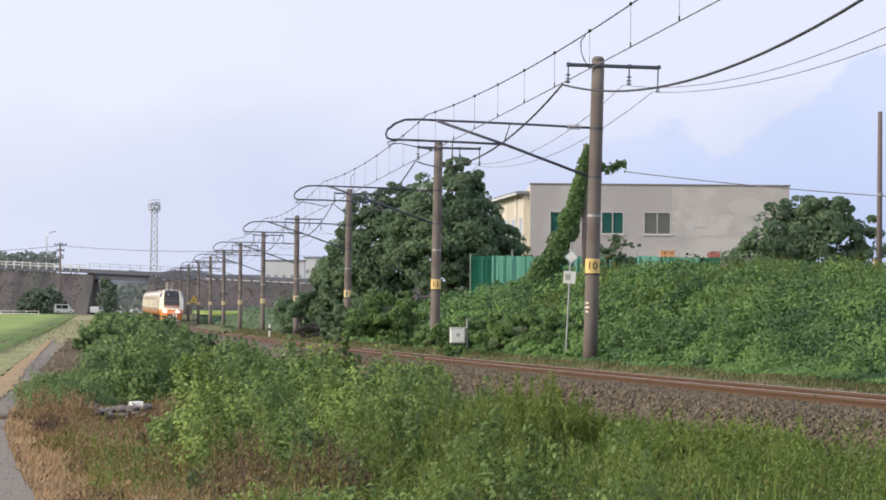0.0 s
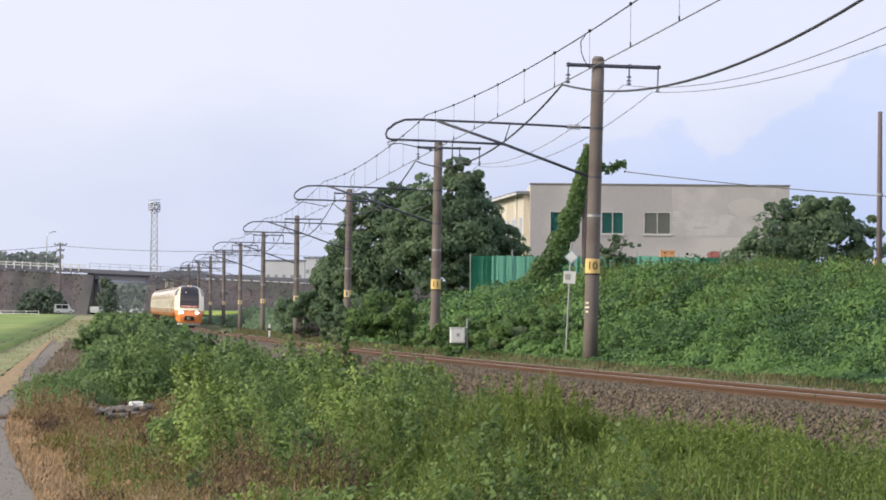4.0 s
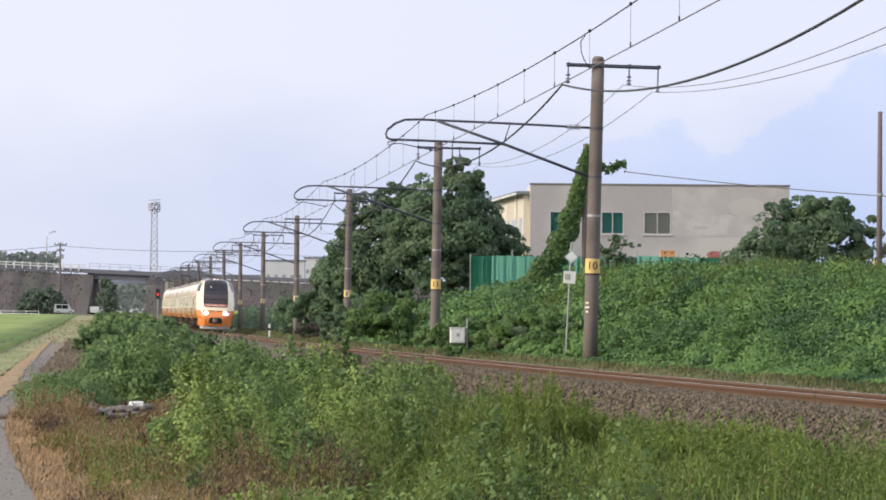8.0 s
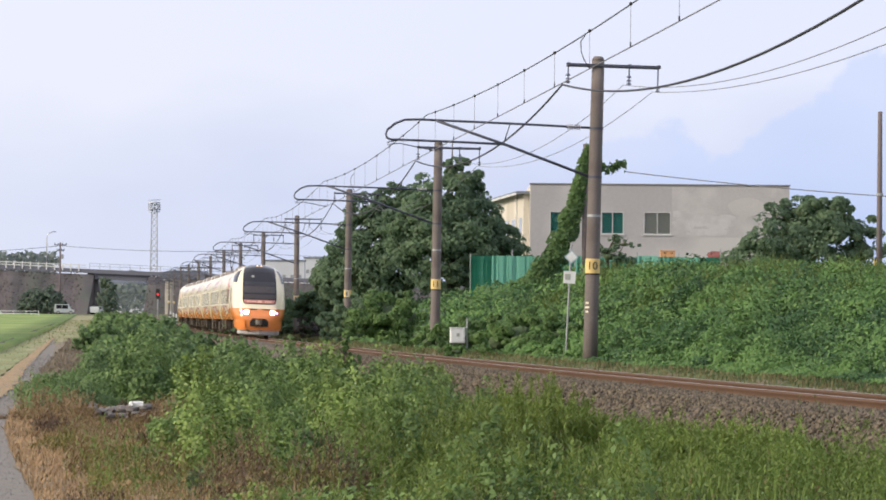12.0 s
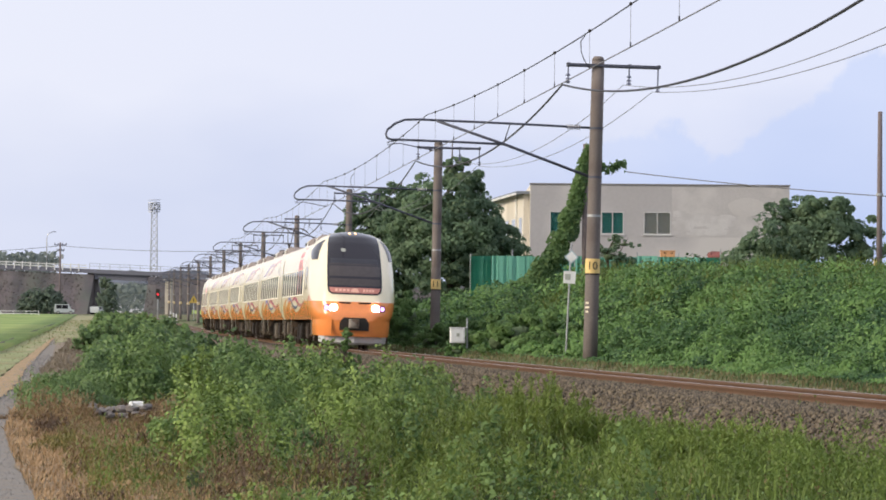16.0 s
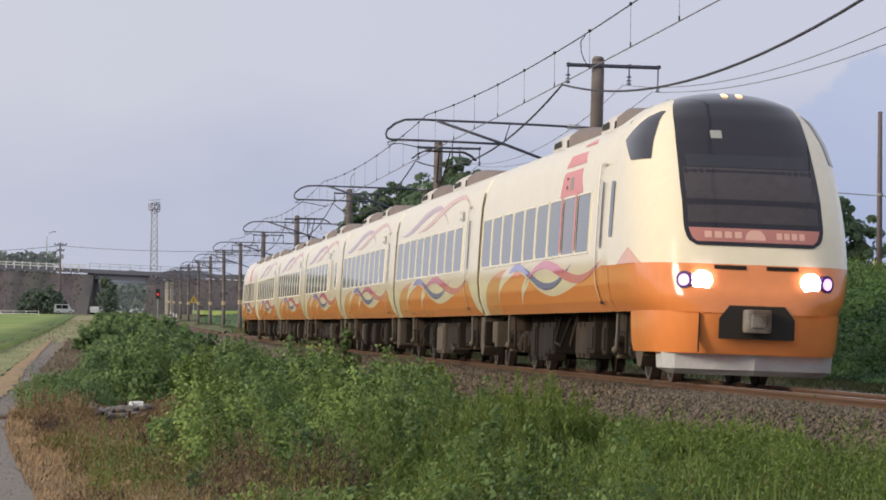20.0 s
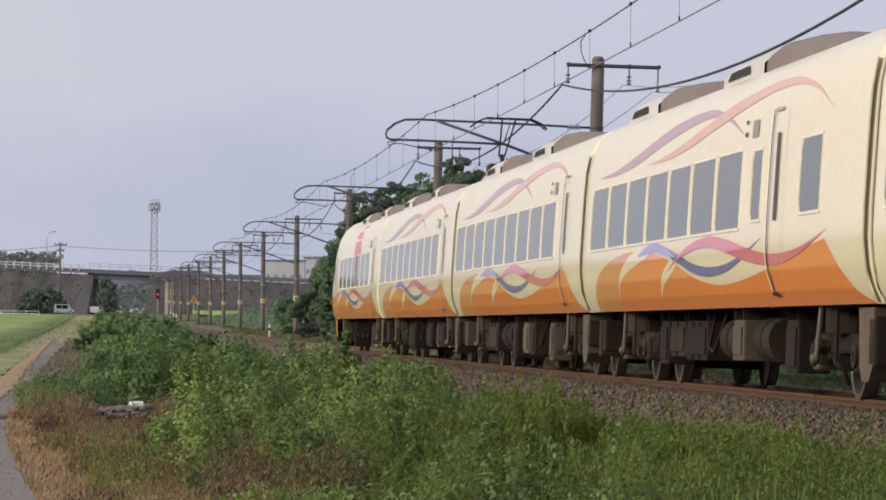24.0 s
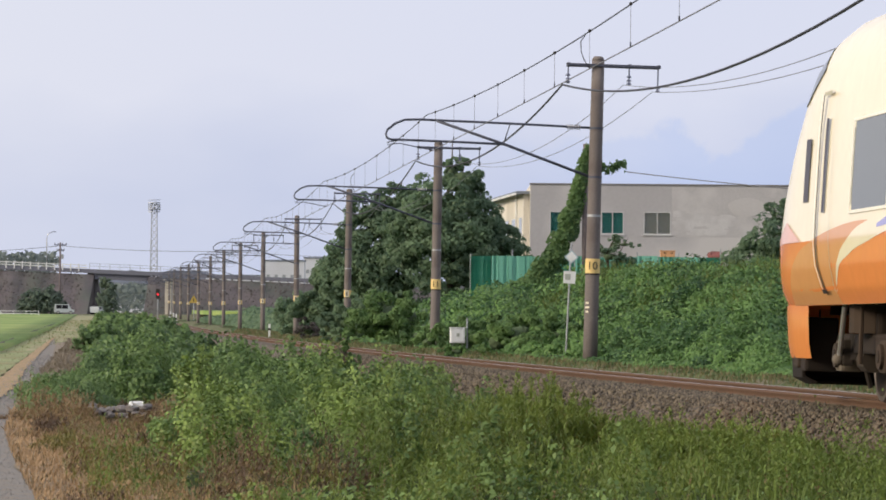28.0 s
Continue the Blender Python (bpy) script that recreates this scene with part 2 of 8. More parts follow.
M = {
    "soil": mat("soil", (0.16, 0.13, 0.075), 0.95, 0.4, 0.35, 6.0, 0.6, dirt=(0.09, 0.12, 0.035), dirt_at=(0.42, 0.55), depth=0.1),
    # Earth tone that has the shade of the paddy's ditch edge in it.
    "ditch_shade_earth": mat("ditch_shade_earth", (0.10, 0.10, 0.058), 0.95, 0.4, 0.6, 6.0, 0.5, dirt=(0.14, 0.16, 0.065)),
    "gravel_road": mat("gravel_road", (0.225, 0.205, 0.18), 0.95, 0.2, 6.0, 50.0, 0.4, dirt=(0.26, 0.21, 0.155), dirt_at=(0.5, 0.7), depth=0.03),
    "dry_strip": mat("dry_strip", (0.40, 0.27, 0.155), 0.95, 0.18, 6.0, 50.0, 0.7, dirt=(0.22, 0.2, 0.08), dirt_at=(0.5, 0.65)),
    "straw_ground": mat("straw_ground", (0.27, 0.20, 0.125), 0.95, 0.2, 9.0, 60.0, 0.3, dirt=(0.21, 0.165, 0.10), dirt_at=(0.48, 0.62)),
    "dead_ground": mat("dead_ground", (0.24, 0.19, 0.14), 0.95, 0.35, 0.6, 9.0, 0.7, dirt=(0.19, 0.17, 0.09), dirt_at=(0.5, 0.65)),
    "verge": mat("verge", (0.25, 0.275, 0.12), 0.95, 0.35, 0.25, 5.0, 0.7, dirt=(0.25, 0.2, 0.09), dirt_at=(0.5, 0.7)),
    "path_grass": mat("path_grass", (0.32, 0.285, 0.165), 0.95, 0.25, 0.25, 5.0, 0.7, dirt=(0.22, 0.25, 0.10), dirt_at=(0.45, 0.6)),
    "rice": mat("rice", (0.185, 0.275, 0.062), 0.9, 0.3, 0.08, 2.0, 0.5, dirt=(0.28, 0.345, 0.09), dirt_at=(0.45, 0.6)),
    "ballast_bed": mat("ballast_bed", (0.125, 0.10, 0.074), 0.95, 0.45, 1.5, 18.0, 1.0, depth=0.05),
    "rail_rust": mat("rail_rust", (0.126, 0.069, 0.039), 0.8, 0.3, 1.2, 40.0, 0.3, dirt=(0.12, 0.062, 0.034)),
    "rail_top": mat("rail_top", (0.48, 0.42, 0.38), 0.35, 0.15, 1.0, 40.0, 0.05, metal=0.85),
    "sleeper": mat("sleeper", (0.24, 0.21, 0.18), 0.9, 0.3, 2.0, 30.0, 0.4, rnd=0.4),
    "pole_concrete": mat("pole_concrete", (0.182, 0.155, 0.143), 0.9, 0.22, 1.2, 25.0, 0.3, dirt=(0.12, 0.095, 0.085), dirt_at=(0.5, 0.65), rnd=0.3),
    "grey_concrete": mat("grey_concrete", (0.34, 0.33, 0.32), 0.9, 0.2, 0.6, 12.0, 0.3, dirt=(0.22, 0.21, 0.2)),
    "pale_concrete": mat("pale_concrete", (0.50, 0.45, 0.37), 0.9, 0.2, 0.5, 9.0, 0.3, dirt=(0.32, 0.29, 0.25)),
    "steel_tube": mat("steel_tube", (0.085, 0.09, 0.12), 0.55, 0.2, 2.0, 40.0, 0.1, metal=0.3),
    "galvanised": mat("galvanised", (0.36, 0.37, 0.38), 0.5, 0.15, 3.0, 40.0, 0.1, metal=0.6),
    "wire": mat("wire", (0.035, 0.035, 0.045), 0.6, 0.15, 2.0, 40.0, 0.0),
    "thin_wire": mat("thin_wire", (0.17, 0.17, 0.19), 0.6, 0.1, 2.0, 40.0, 0.0),
    "insulator": mat("insulator", (0.13, 0.14, 0.20), 0.25, 0.1, 4.0, 40.0, 0.0),
    "plate_yellow": mat("plate_yellow", (0.78, 0.56, 0.22), 0.6, 0.12, 3.0, 25.0, 0.05, dirt=(0.6, 0.4, 0.16)),
    "plate_pale": mat("plate_pale", (0.74, 0.66, 0.50), 0.6, 0.12, 3.0, 25.0, 0.05),
    "ink": mat("ink", (0.03, 0.025, 0.02), 0.7, 0.1, 4.0, 30.0, 0.0),
    "white_paint": mat("white_paint", (0.74, 0.74, 0.72), 0.6, 0.1, 2.0, 20.0, 0.05, dirt=(0.6, 0.58, 0.54)),
    "sign_blue": mat("sign_blue", (0.36, 0.47, 0.50), 0.5, 0.1, 2.0, 20.0, 0.0),
    "cream": mat("cream", (0.925, 0.82, 0.585), 0.17, 0.05, 0.5, 6.0, 0.0, spec=0.75),
    "orange": mat("orange", (0.90, 0.295, 0.084), 0.16, 0.07, 0.5, 6.0, 0.0, spec=0.75),
    "orange_sliver": mat("orange_sliver", (0.72, 0.335, 0.125), 0.2, 0.06, 0.5, 6.0, 0.0, spec=0.5),
    "blue_ribbon": mat("blue_ribbon", (0.15, 0.12, 0.40), 0.15, 0.08, 0.5, 6.0, 0.0, spec=0.5),
    "pink_ribbon": mat("pink_ribbon", (0.72, 0.18, 0.25), 0.15, 0.08, 0.5, 6.0, 0.0, spec=0.5),
    "mauve_ribbon": mat("mauve_ribbon", (0.50, 0.27, 0.30), 0.15, 0.08, 0.5, 6.0, 0.0, spec=0.5),
    "salmon_ribbon": mat("salmon_ribbon", (0.80, 0.42, 0.29), 0.15, 0.08, 0.5, 6.0, 0.0, spec=0.5),
    "rose_block": mat("rose_block", (0.74, 0.22, 0.20), 0.3, 0.06, 0.5, 6.0, 0.0, spec=0.5),
    "tinted_glass": mat("tinted_glass", (0.078, 0.084, 0.068), 0.04, 0.10, 0.6, 4.0, 0.0, spec=0.95),
    "cab_glass": mat("cab_glass", (0.020, 0.018, 0.024), 0.06, 0.1, 0.6, 4.0, 0.0, spec=0.42),
    "rubber": mat("rubber", (0.03, 0.03, 0.03), 0.8, 0.2, 3.0, 30.0, 0.1),
    "under_grey": mat("under_grey", (0.032, 0.023, 0.015), 0.9, 0.4, 1.2, 14.0, 0.2, dirt=(0.058, 0.037, 0.023), rnd=0.8),
    "under_pale": mat("under_pale", (0.135, 0.110, 0.080), 0.75, 0.3, 1.2, 14.0, 0.2, dirt=(0.095, 0.070, 0.048), rnd=0.5),
    "under_dark": mat("under_dark", (0.017, 0.012, 0.0085), 0.9, 0.35, 1.2, 14.0, 0.2, dirt=(0.036, 0.023, 0.015)),
    "wheel_steel": mat("wheel_steel", (0.042, 0.030, 0.022), 0.8, 0.3, 3.0, 30.0, 0.1, dirt=(0.07, 0.047, 0.032)),
    "tyre_steel": mat("tyre_steel", (0.22, 0.18, 0.155), 0.4, 0.2, 3.0, 30.0, 0.05, metal=0.6),
    "roof_grey": mat("roof_grey", (0.225, 0.185, 0.17), 0.8, 0.2, 1.0, 14.0, 0.1, dirt=(0.2, 0.16, 0.145)),
    "roof_pale": mat("roof_pale", (0.60, 0.57, 0.54), 0.6, 0.12, 1.0, 14.0, 0.1),
    "plough_grey": mat("plough_grey", (0.58, 0.57, 0.56), 0.5, 0.12, 2.0, 20.0, 0.1, dirt=(0.4, 0.38, 0.36)),
    "steel_bright": mat("steel_bright", (0.60, 0.58, 0.55), 0.35, 0.1, 3.0, 30.0, 0.05, metal=0.7),
    "lamp_ring": mat("lamp_ring", (0.09, 0.05, 0.16), 0.3, 0.1, 3.0, 30.0, 0.0),
    "lamp_glow": glow_mat("lamp_glow", (1.0, 0.74, 0.92), 20.0),
    "lamp_soft": glow_mat("lamp_soft", (0.80, 0.42, 1.0), 2.6),
    "lamp_top": glow_mat("lamp_top", (1.0, 0.62, 0.34), 2.6),
    "board_glow": glow_mat("board_glow", (0.42, 0.17, 0.14), 0.22),
    "board_text": glow_mat("board_text", (0.62, 0.36, 0.28), 0.3),
    "signal_red": glow_mat("signal_red", (1.0, 0.03, 0.05), 1.6),
    "wall_grey": mat("wall_grey", (0.415, 0.395, 0.395), 0.9, 0.07, 0.25, 5.0, 0.1, dirt=(0.53, 0.505, 0.49), dirt_at=(0.5, 0.62)),
    "wall_patch": mat("wall_patch", (0.535, 0.515, 0.505), 0.9, 0.10, 1.6, 12.0, 0.1, dirt=(0.46, 0.437, 0.43), dirt_at=(0.42, 0.6)),
    "wall_panel": mat("wall_panel", (0.455, 0.432, 0.425), 0.9, 0.10, 0.8, 8.0, 0.1, dirt=(0.54, 0.515, 0.50), dirt_at=(0.5, 0.66)),
    "wall_oval": mat("wall_oval", (0.50, 0.475, 0.46), 0.9, 0.06, 0.8, 8.0, 0.1),
    "wall_cream": mat("wall_cream", (0.66, 0.61, 0.53), 0.9, 0.1, 0.3, 6.0, 0.1, dirt=(0.56, 0.51, 0.43)),
    "roof_blue": mat("roof_blue", (0.19, 0.21, 0.25), 0.6, 0.1, 0.6, 10.0, 0.1),
    "fascia": mat("fascia", (0.20, 0.185, 0.18), 0.7, 0.15, 0.6, 10.0, 0.1),
    "green_sheet": mat("green_sheet", (0.175, 0.45, 0.335), 0.6, 0.12, 0.5, 8.0, 0.05, dirt=(0.22, 0.48, 0.38), rnd=0.1),
    "curtain_green": mat("curtain_green", (0.03, 0.24, 0.19), 0.7, 0.12, 1.0, 10.0, 0.1),
    "blind_grey": mat("blind_grey", (0.37, 0.38, 0.33), 0.6, 0.1, 1.0, 10.0, 0.05),
    "frame_metal": mat("frame_metal", (0.58, 0.57, 0.55), 0.5, 0.08, 1.0, 10.0, 0.0, metal=0.3),
    "crate_orange": mat("crate_orange", (0.60, 0.32, 0.15), 0.6, 0.15, 2.0, 20.0, 0.05),
    "tarp_red": mat("tarp_red", (0.27, 0.10, 0.09), 0.8, 0.2, 2.0, 20.0, 0.2),
    # Earth brown, greyed and blued so that the colour holds the distance haze.
    "embankment": mat("embankment", (0.122, 0.105, 0.106), 0.95, 0.26, 0.12, 2.0, 0.3, dirt=(0.095, 0.10, 0.088), dirt_at=(0.5, 0.62)),
    "deck_steel": mat("deck_steel", (0.165, 0.168, 0.20), 0.8, 0.12, 0.2, 3.0, 0.1),
    "abutment_grey": mat("abutment_grey", (0.125, 0.115, 0.12), 0.9, 0.18, 0.2, 3.0, 0.1, dirt=(0.10, 0.09, 0.09)),
    # Distance haze is put into these three blue-grey colours: hills, walls, tower.
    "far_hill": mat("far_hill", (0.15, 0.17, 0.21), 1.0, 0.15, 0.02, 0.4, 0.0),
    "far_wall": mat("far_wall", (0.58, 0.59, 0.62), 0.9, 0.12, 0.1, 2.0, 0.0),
    "tower_haze_tint": mat("tower_haze_tint", (0.50, 0.52, 0.58), 0.6, 0.12, 0.5, 4.0, 0.0),
    "car_white": mat("car_white", (0.52, 0.55, 0.55), 0.3, 0.06, 2.0, 10.0, 0.0),
    "yellow_sign": mat("yellow_sign", (0.42, 0.30, 0.06), 0.6, 0.1, 2.0, 20.0, 0.0),
    "bark": mat("bark", (0.11, 0.085, 0.06), 0.95, 0.35, 2.0, 22.0, 0.7),
    "rock": mat("rock", (0.20, 0.18, 0.17), 0.95, 0.35, 3.0, 25.0, 0.6),
    "wood_pole": mat("wood_pole", (0.17, 0.14, 0.14), 0.9, 0.25, 1.5, 22.0, 0.3),
    "guard_yellow": mat("guard_yellow", (0.55, 0.42, 0.16), 0.7, 0.2, 2.0, 20.0, 0.1),
    # Backs the low growth; shade between its leaves is put into this colour.
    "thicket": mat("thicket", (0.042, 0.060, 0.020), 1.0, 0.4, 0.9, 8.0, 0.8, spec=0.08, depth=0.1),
    # For the fill of tree crowns; their inner shade is in this colour.
    "core_shade": mat("core_shade", (0.092, 0.128, 0.064), 0.95, 0.4, 0.9, 8.0, 0.8, depth=0.1),
    "kudzu": leaf_mat("kudzu", (0.028, 0.078, 0.034), (0.176, 0.308, 0.084), (0.20, 0.32, 0.10), 0.06, clear=0.24, patch=0.55),
    "shrub": leaf_mat("shrub", (0.056, 0.110, 0.034), (0.215, 0.318, 0.098), (0.24, 0.33, 0.13), 0.03, clear=0.24, patch=1.5),
    "pale_shrub": leaf_mat("pale_shrub", (0.082, 0.136, 0.034), (0.290, 0.395, 0.102), (0.29, 0.36, 0.13), 0.04, clear=0.24, patch=1.5),
    "weed": leaf_mat("weed", (0.102, 0.160, 0.036), (0.262, 0.352, 0.086), (0.27, 0.32, 0.12), 0.03, clear=0.32, patch=1.2),
    "hedge_leaf": leaf_mat("hedge_leaf", (0.044, 0.088, 0.034), (0.182, 0.278, 0.094), (0.22, 0.30, 0.12), 0.03, clear=0.24, patch=0.7),
    "dry_weed": leaf_mat("dry_weed", (0.17, 0.116, 0.062), (0.36, 0.252, 0.138), (0.25, 0.245, 0.10), 0.12),
    "straw_blade": leaf_mat("straw_blade", (0.30, 0.195, 0.105), (0.54, 0.37, 0.205), (0.17, 0.125, 0.065), 0.2, patch=0.8),
    "gravel_stone": mat("gravel_stone", (0.245, 0.23, 0.215), 0.95, 0.3, 5.0, 30.0, 0.3),
    "weed_dark": leaf_mat("weed_dark", (0.078, 0.116, 0.028), (0.198, 0.258, 0.066), (0.24, 0.28, 0.10), 0.03, clear=0.32, patch=1.2),
    "weed_pale": leaf_mat("weed_pale", (0.145, 0.206, 0.046), (0.285, 0.362, 0.098), (0.33, 0.36, 0.15), 0.05, clear=0.34, patch=1.2),
    "dark_dry": leaf_mat("dark_dry", (0.085, 0.056, 0.034), (0.20, 0.132, 0.082), (0.26, 0.2, 0.12), 0.12, patch=0.8),
    "olive_weed": leaf_mat("olive_weed", (0.115, 0.112, 0.036), (0.26, 0.235, 0.078), (0.30, 0.22, 0.09), 0.2, patch=0.8),
    "dead_grass": leaf_mat("dead_grass", (0.17, 0.14, 0.10), (0.27, 0.225, 0.165), patch=0.3),
    "verge_blade": leaf_mat("verge_blade", (0.175, 0.195, 0.08), (0.29, 0.30, 0.135), (0.34, 0.29, 0.16), 0.25, patch=0.3),
    "lineside_blade": leaf_mat("lineside_blade", (0.12, 0.11, 0.05), (0.24, 0.20, 0.10), (0.12, 0.17, 0.06), 0.3, patch=0.6),
    "kudzu_dark": leaf_mat("kudzu_dark", (0.064, 0.128, 0.048), (0.205, 0.325, 0.108), (0.18, 0.27, 0.09), 0.1, clear=0.4),
    "tree_leaf": leaf_mat("tree_leaf", (0.114, 0.182, 0.116), (0.240, 0.342, 0.194), (0.23, 0.31, 0.18), 0.1, clear=0.5, patch=0.5),
    # The next two leaf colours are paled and blued to carry distance haze.
    "haze_tint_leaf": leaf_mat("haze_tint_leaf", (0.125, 0.155, 0.145), (0.215, 0.25, 0.225), patch=0.1),
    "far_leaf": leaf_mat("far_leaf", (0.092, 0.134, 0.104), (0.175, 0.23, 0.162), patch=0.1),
    "brown_leaf": leaf_mat("brown_leaf", (0.085, 0.076, 0.072), (0.145, 0.126, 0.118), patch=0.3),
}


# ---------------------------------------------------------------- mesh helpers
def part(name, bm, material, parent=None, label="", smooth=False):
    """Links a bmesh as one mesh object, under a thing if one is given."""
    me = bpy.data.meshes.new(name)
    bm.normal_update()
    bm.to_mesh(me)
    bm.free()
    return part_me(name, me, material, parent, label, smooth)


def part_me(name, me, material, parent=None, label="", smooth=False):
    if material:
        me.materials.append(M[material])
    if smooth:
        me.polygons.foreach_set("use_smooth", [True] * len(me.polygons))
    ob = new(name, me)
    if parent:
        ob.parent = parent
    if label:
        ob["label"] = label
    return ob


def empty(name, m=None):
    ob = new(name)
    ob.empty_display_size = 0.2
    if m is not None:
        ob.matrix_basis = m
    return ob


def box(bm, x0, x1, y0, y1, z0, z1, bevel=0.0, m=None):
    r = bmesh.ops.create_cube(bm, size=1.0)
    vs = r["verts"]
    for v in vs:
        v.co = Vector(((x0 + x1) / 2 + v.co.x * (x1 - x0), (y0 + y1) / 2 + v.co.y * (y1 - y0), (z0 + z1) / 2 + v.co.z * (z1 - z0)))
    if m is not None:
        bmesh.ops.transform(bm, matrix=m, verts=vs)
    if bevel:
        es = list({e for v in vs for e in v.link_edges})
        bmesh.ops.bevel(bm, geom=es, offset=bevel, segments=2, affect="EDGES", profile=0.6)
    return bm


def bx(*a, **k):
    return box(bmesh.new(), *a, **k)


def tube(bm, pts, r, n=8, r1=None, caps=True):
    """A round bar along pts, from radius r to r1."""
    pts = [Vector(p) for p in pts]
    r1 = r if r1 is None else r1
    rings = []
    up = Vector((0, 0, 1))
    for i, p in enumerate(pts):
        d = (pts[min(i + 1, len(pts) - 1)] - pts[max(i - 1, 0)]).normalized()
        a = d.cross(up)
        if a.length < 0.05:
            a = d.cross(Vector((1, 0, 0)))
        a.normalize()
        b = d.cross(a)
        rr = r + (r1 - r) * i / max(len(pts) - 1, 1)
        rings.append([bm.verts.new(p + (a * math.cos(t) + b * math.sin(t)) * rr) for t in (2 * math.pi * k / n for k in range(n))])
    for q, w in zip(rings, rings[1:]):
        for k in range(n):
            bm.faces.new((q[k], q[(k + 1) % n], w[(k + 1) % n], w[k]))
    if caps:
        bm.faces.new(rings[0][::-1])
        bm.faces.new(rings[-1])
    bmesh.ops.recalc_face_normals(bm, faces=bm.faces)
    return bm


def tb(pts, r, n=8, r1=None):
    return tube(bmesh.new(), pts, r, n, r1)


def grid_me(name, P):
    """A mesh from an array of points (rows, columns, 3)."""
    h, w = P.shape[:2]
    me = bpy.data.meshes.new(name)
    i = np.arange(h * w).reshape(h, w)
    q = np.stack([i[:-1, :-1], i[:-1, 1:], i[1:, 1:], i[1:, :-1]], -1).reshape(-1, 4)
    return fill_me(me, P.reshape(-1, 3), q)


def fill_me(me, verts, faces):
    nf, k = faces.shape
    me.vertices.add(len(verts))
    me.vertices.foreach_set("co", np.asarray(verts, np.float32).ravel())
    me.loops.add(nf * k)
    me.loops.foreach_set("vertex_index", np.asarray(faces, np.int32).ravel())
    me.polygons.add(nf)
    me.polygons.foreach_set("loop_start", np.arange(0, nf * k, k, dtype=np.int32))
    me.update(calc_edges=True)
    me.validate()
    return me


RNG = np.random.default_rng(7)


def unit(v):
    return v / np.maximum(np.linalg.norm(v, axis=-1, keepdims=True), 1e-6)


def leaves_me(name, P, N, size, slim=0.62, droop=0.35, fold=0.18):
    """One pointed, folded leaf at each of the points P, facing along N, more or less."""
    n = len(P)
    N = unit(N + RNG.normal(0, 0.42, (n, 3)))
    T = unit(np.cross(N, RNG.normal(0, 1, (n, 3))))
    T[:, 2] -= droop * RNG.random(n)
    T = unit(T)
    B = unit(np.cross(N, T))
    L = (size * RNG.uniform(0.7, 1.3, n))[:, None]
    W = L * slim
    v = np.stack([P - T * L * 0.5, P + B * W * 0.5 + N * L * fold, P + T * L * 0.6, P - B * W * 0.5 + N * L * fold], 1)
    return fill_me(bpy.data.meshes.new(name), v.reshape(-1, 3), np.arange(n * 4).reshape(n, 4))


def blades_me(name, P, height, width, lean=0.35):
    """One bent blade of grass or dry stalk at each point."""
    n = len(P)
    a = RNG.uniform(0, 2 * math.pi, n)
    D = np.stack([np.cos(a), np.sin(a), np.zeros(n)], 1)
    S = np.stack([-np.sin(a), np.cos(a), np.zeros(n)], 1)
    k = RNG.uniform(0.1, 1.0, n)[:, None] * lean
    h = (height * RNG.uniform(0.6, 1.35, n))[:, None]
    Z = np.array([[0, 0, 1.0]])
    w = (width * RNG.uniform(0.6, 1.3, n))[:, None]
    v = np.stack([P - S * w, P + S * w, P + D * h * k * 0.35 + Z * h * 0.6 + S * w * 0.8, P + D * h * k * 0.35 + Z * h * 0.6 - S * w * 0.8,
                  P + D * h * k + Z * h], 1)
    i = np.arange(n)[:, None] * 5
    q = np.concatenate([i + np.array([[0, 1, 2, 3]]), i + np.array([[3, 2, 4, 4]])], 0)
    me = bpy.data.meshes.new(name)
    faces = [tuple(r) if r[2] != r[3] else tuple(r[:3]) for r in q.tolist()]
    me.from_pydata(v.reshape(-1, 3).tolist(), [], faces)
    me.update()
    return me


_W = RNG.normal(0, 1, (14, 2))
_PH = RNG.uniform(0, 6.28, 14)


def lumps(x, y, size, seed=0):
    """Smooth uneven humps of about that size, from -1 to 1."""
    r = 0.0
    for i in range(7):
        k = (i + seed * 3) % 14
        r = r + np.sin((x * _W[k, 0] + y * _W[k, 1]) * 2.4 / size * (0.7 + 0.25 * i) + _PH[k] + seed) / (1 + 0.35 * i)
    return np.clip(r / 2.6, -1, 1)


# ---------------------------------------------------------------- the railway's line
S_ = np.arange(-300.0, 2600.0, 1.0)
SC = np.clip(S_, -60, 620)
TH_ = 0.089 + 0.8e-4 * np.clip(-S_, 0, 60) - 0.0187e-3 * SC + 0.2997e-6 * SC ** 2 / 2 - 1.2282e-9 * SC ** 3 / 6
X_ = np.cumsum(-np.sin(TH_))
Y_ = np.cumsum(np.cos(TH_))
X_ += 2.1413 - X_[300]
Y_ += 69.74 - Y_[300]
Z_ = EYE_Z - 1.0769 - 0.5241 * SC / 100 + 0.0859 * (SC / 100) ** 2 - 0.0016 * (SC / 100) ** 3
CANT = 0.028


def line(s):
    return np.interp(s, S_, X_), np.interp(s, S_, Y_), np.interp(s, S_, TH_), np.interp(s, S_, Z_)


def tp(s, d, h=0.0):
    """World point at s metres up the line, d metres to its far side, h over the rails."""
    x, y, t, z = line(s)
    return np.stack([x + d * np.cos(t), y + d * np.sin(t), z + h + 0 * d], -1)


def sd(x, y):
    """The inverse: s and d of a point of the plan."""
    s = (y - 69.74) / 0.996
    d = 0.0
    for _ in range(4):
        cx, cy, t, _z = line(s)
        d = (x - cx) * np.cos(t) + (y - cy) * np.sin(t)
        s = s - ((x - cx) * np.sin(t) - (y - cy) * np.cos(t))
    return s, d


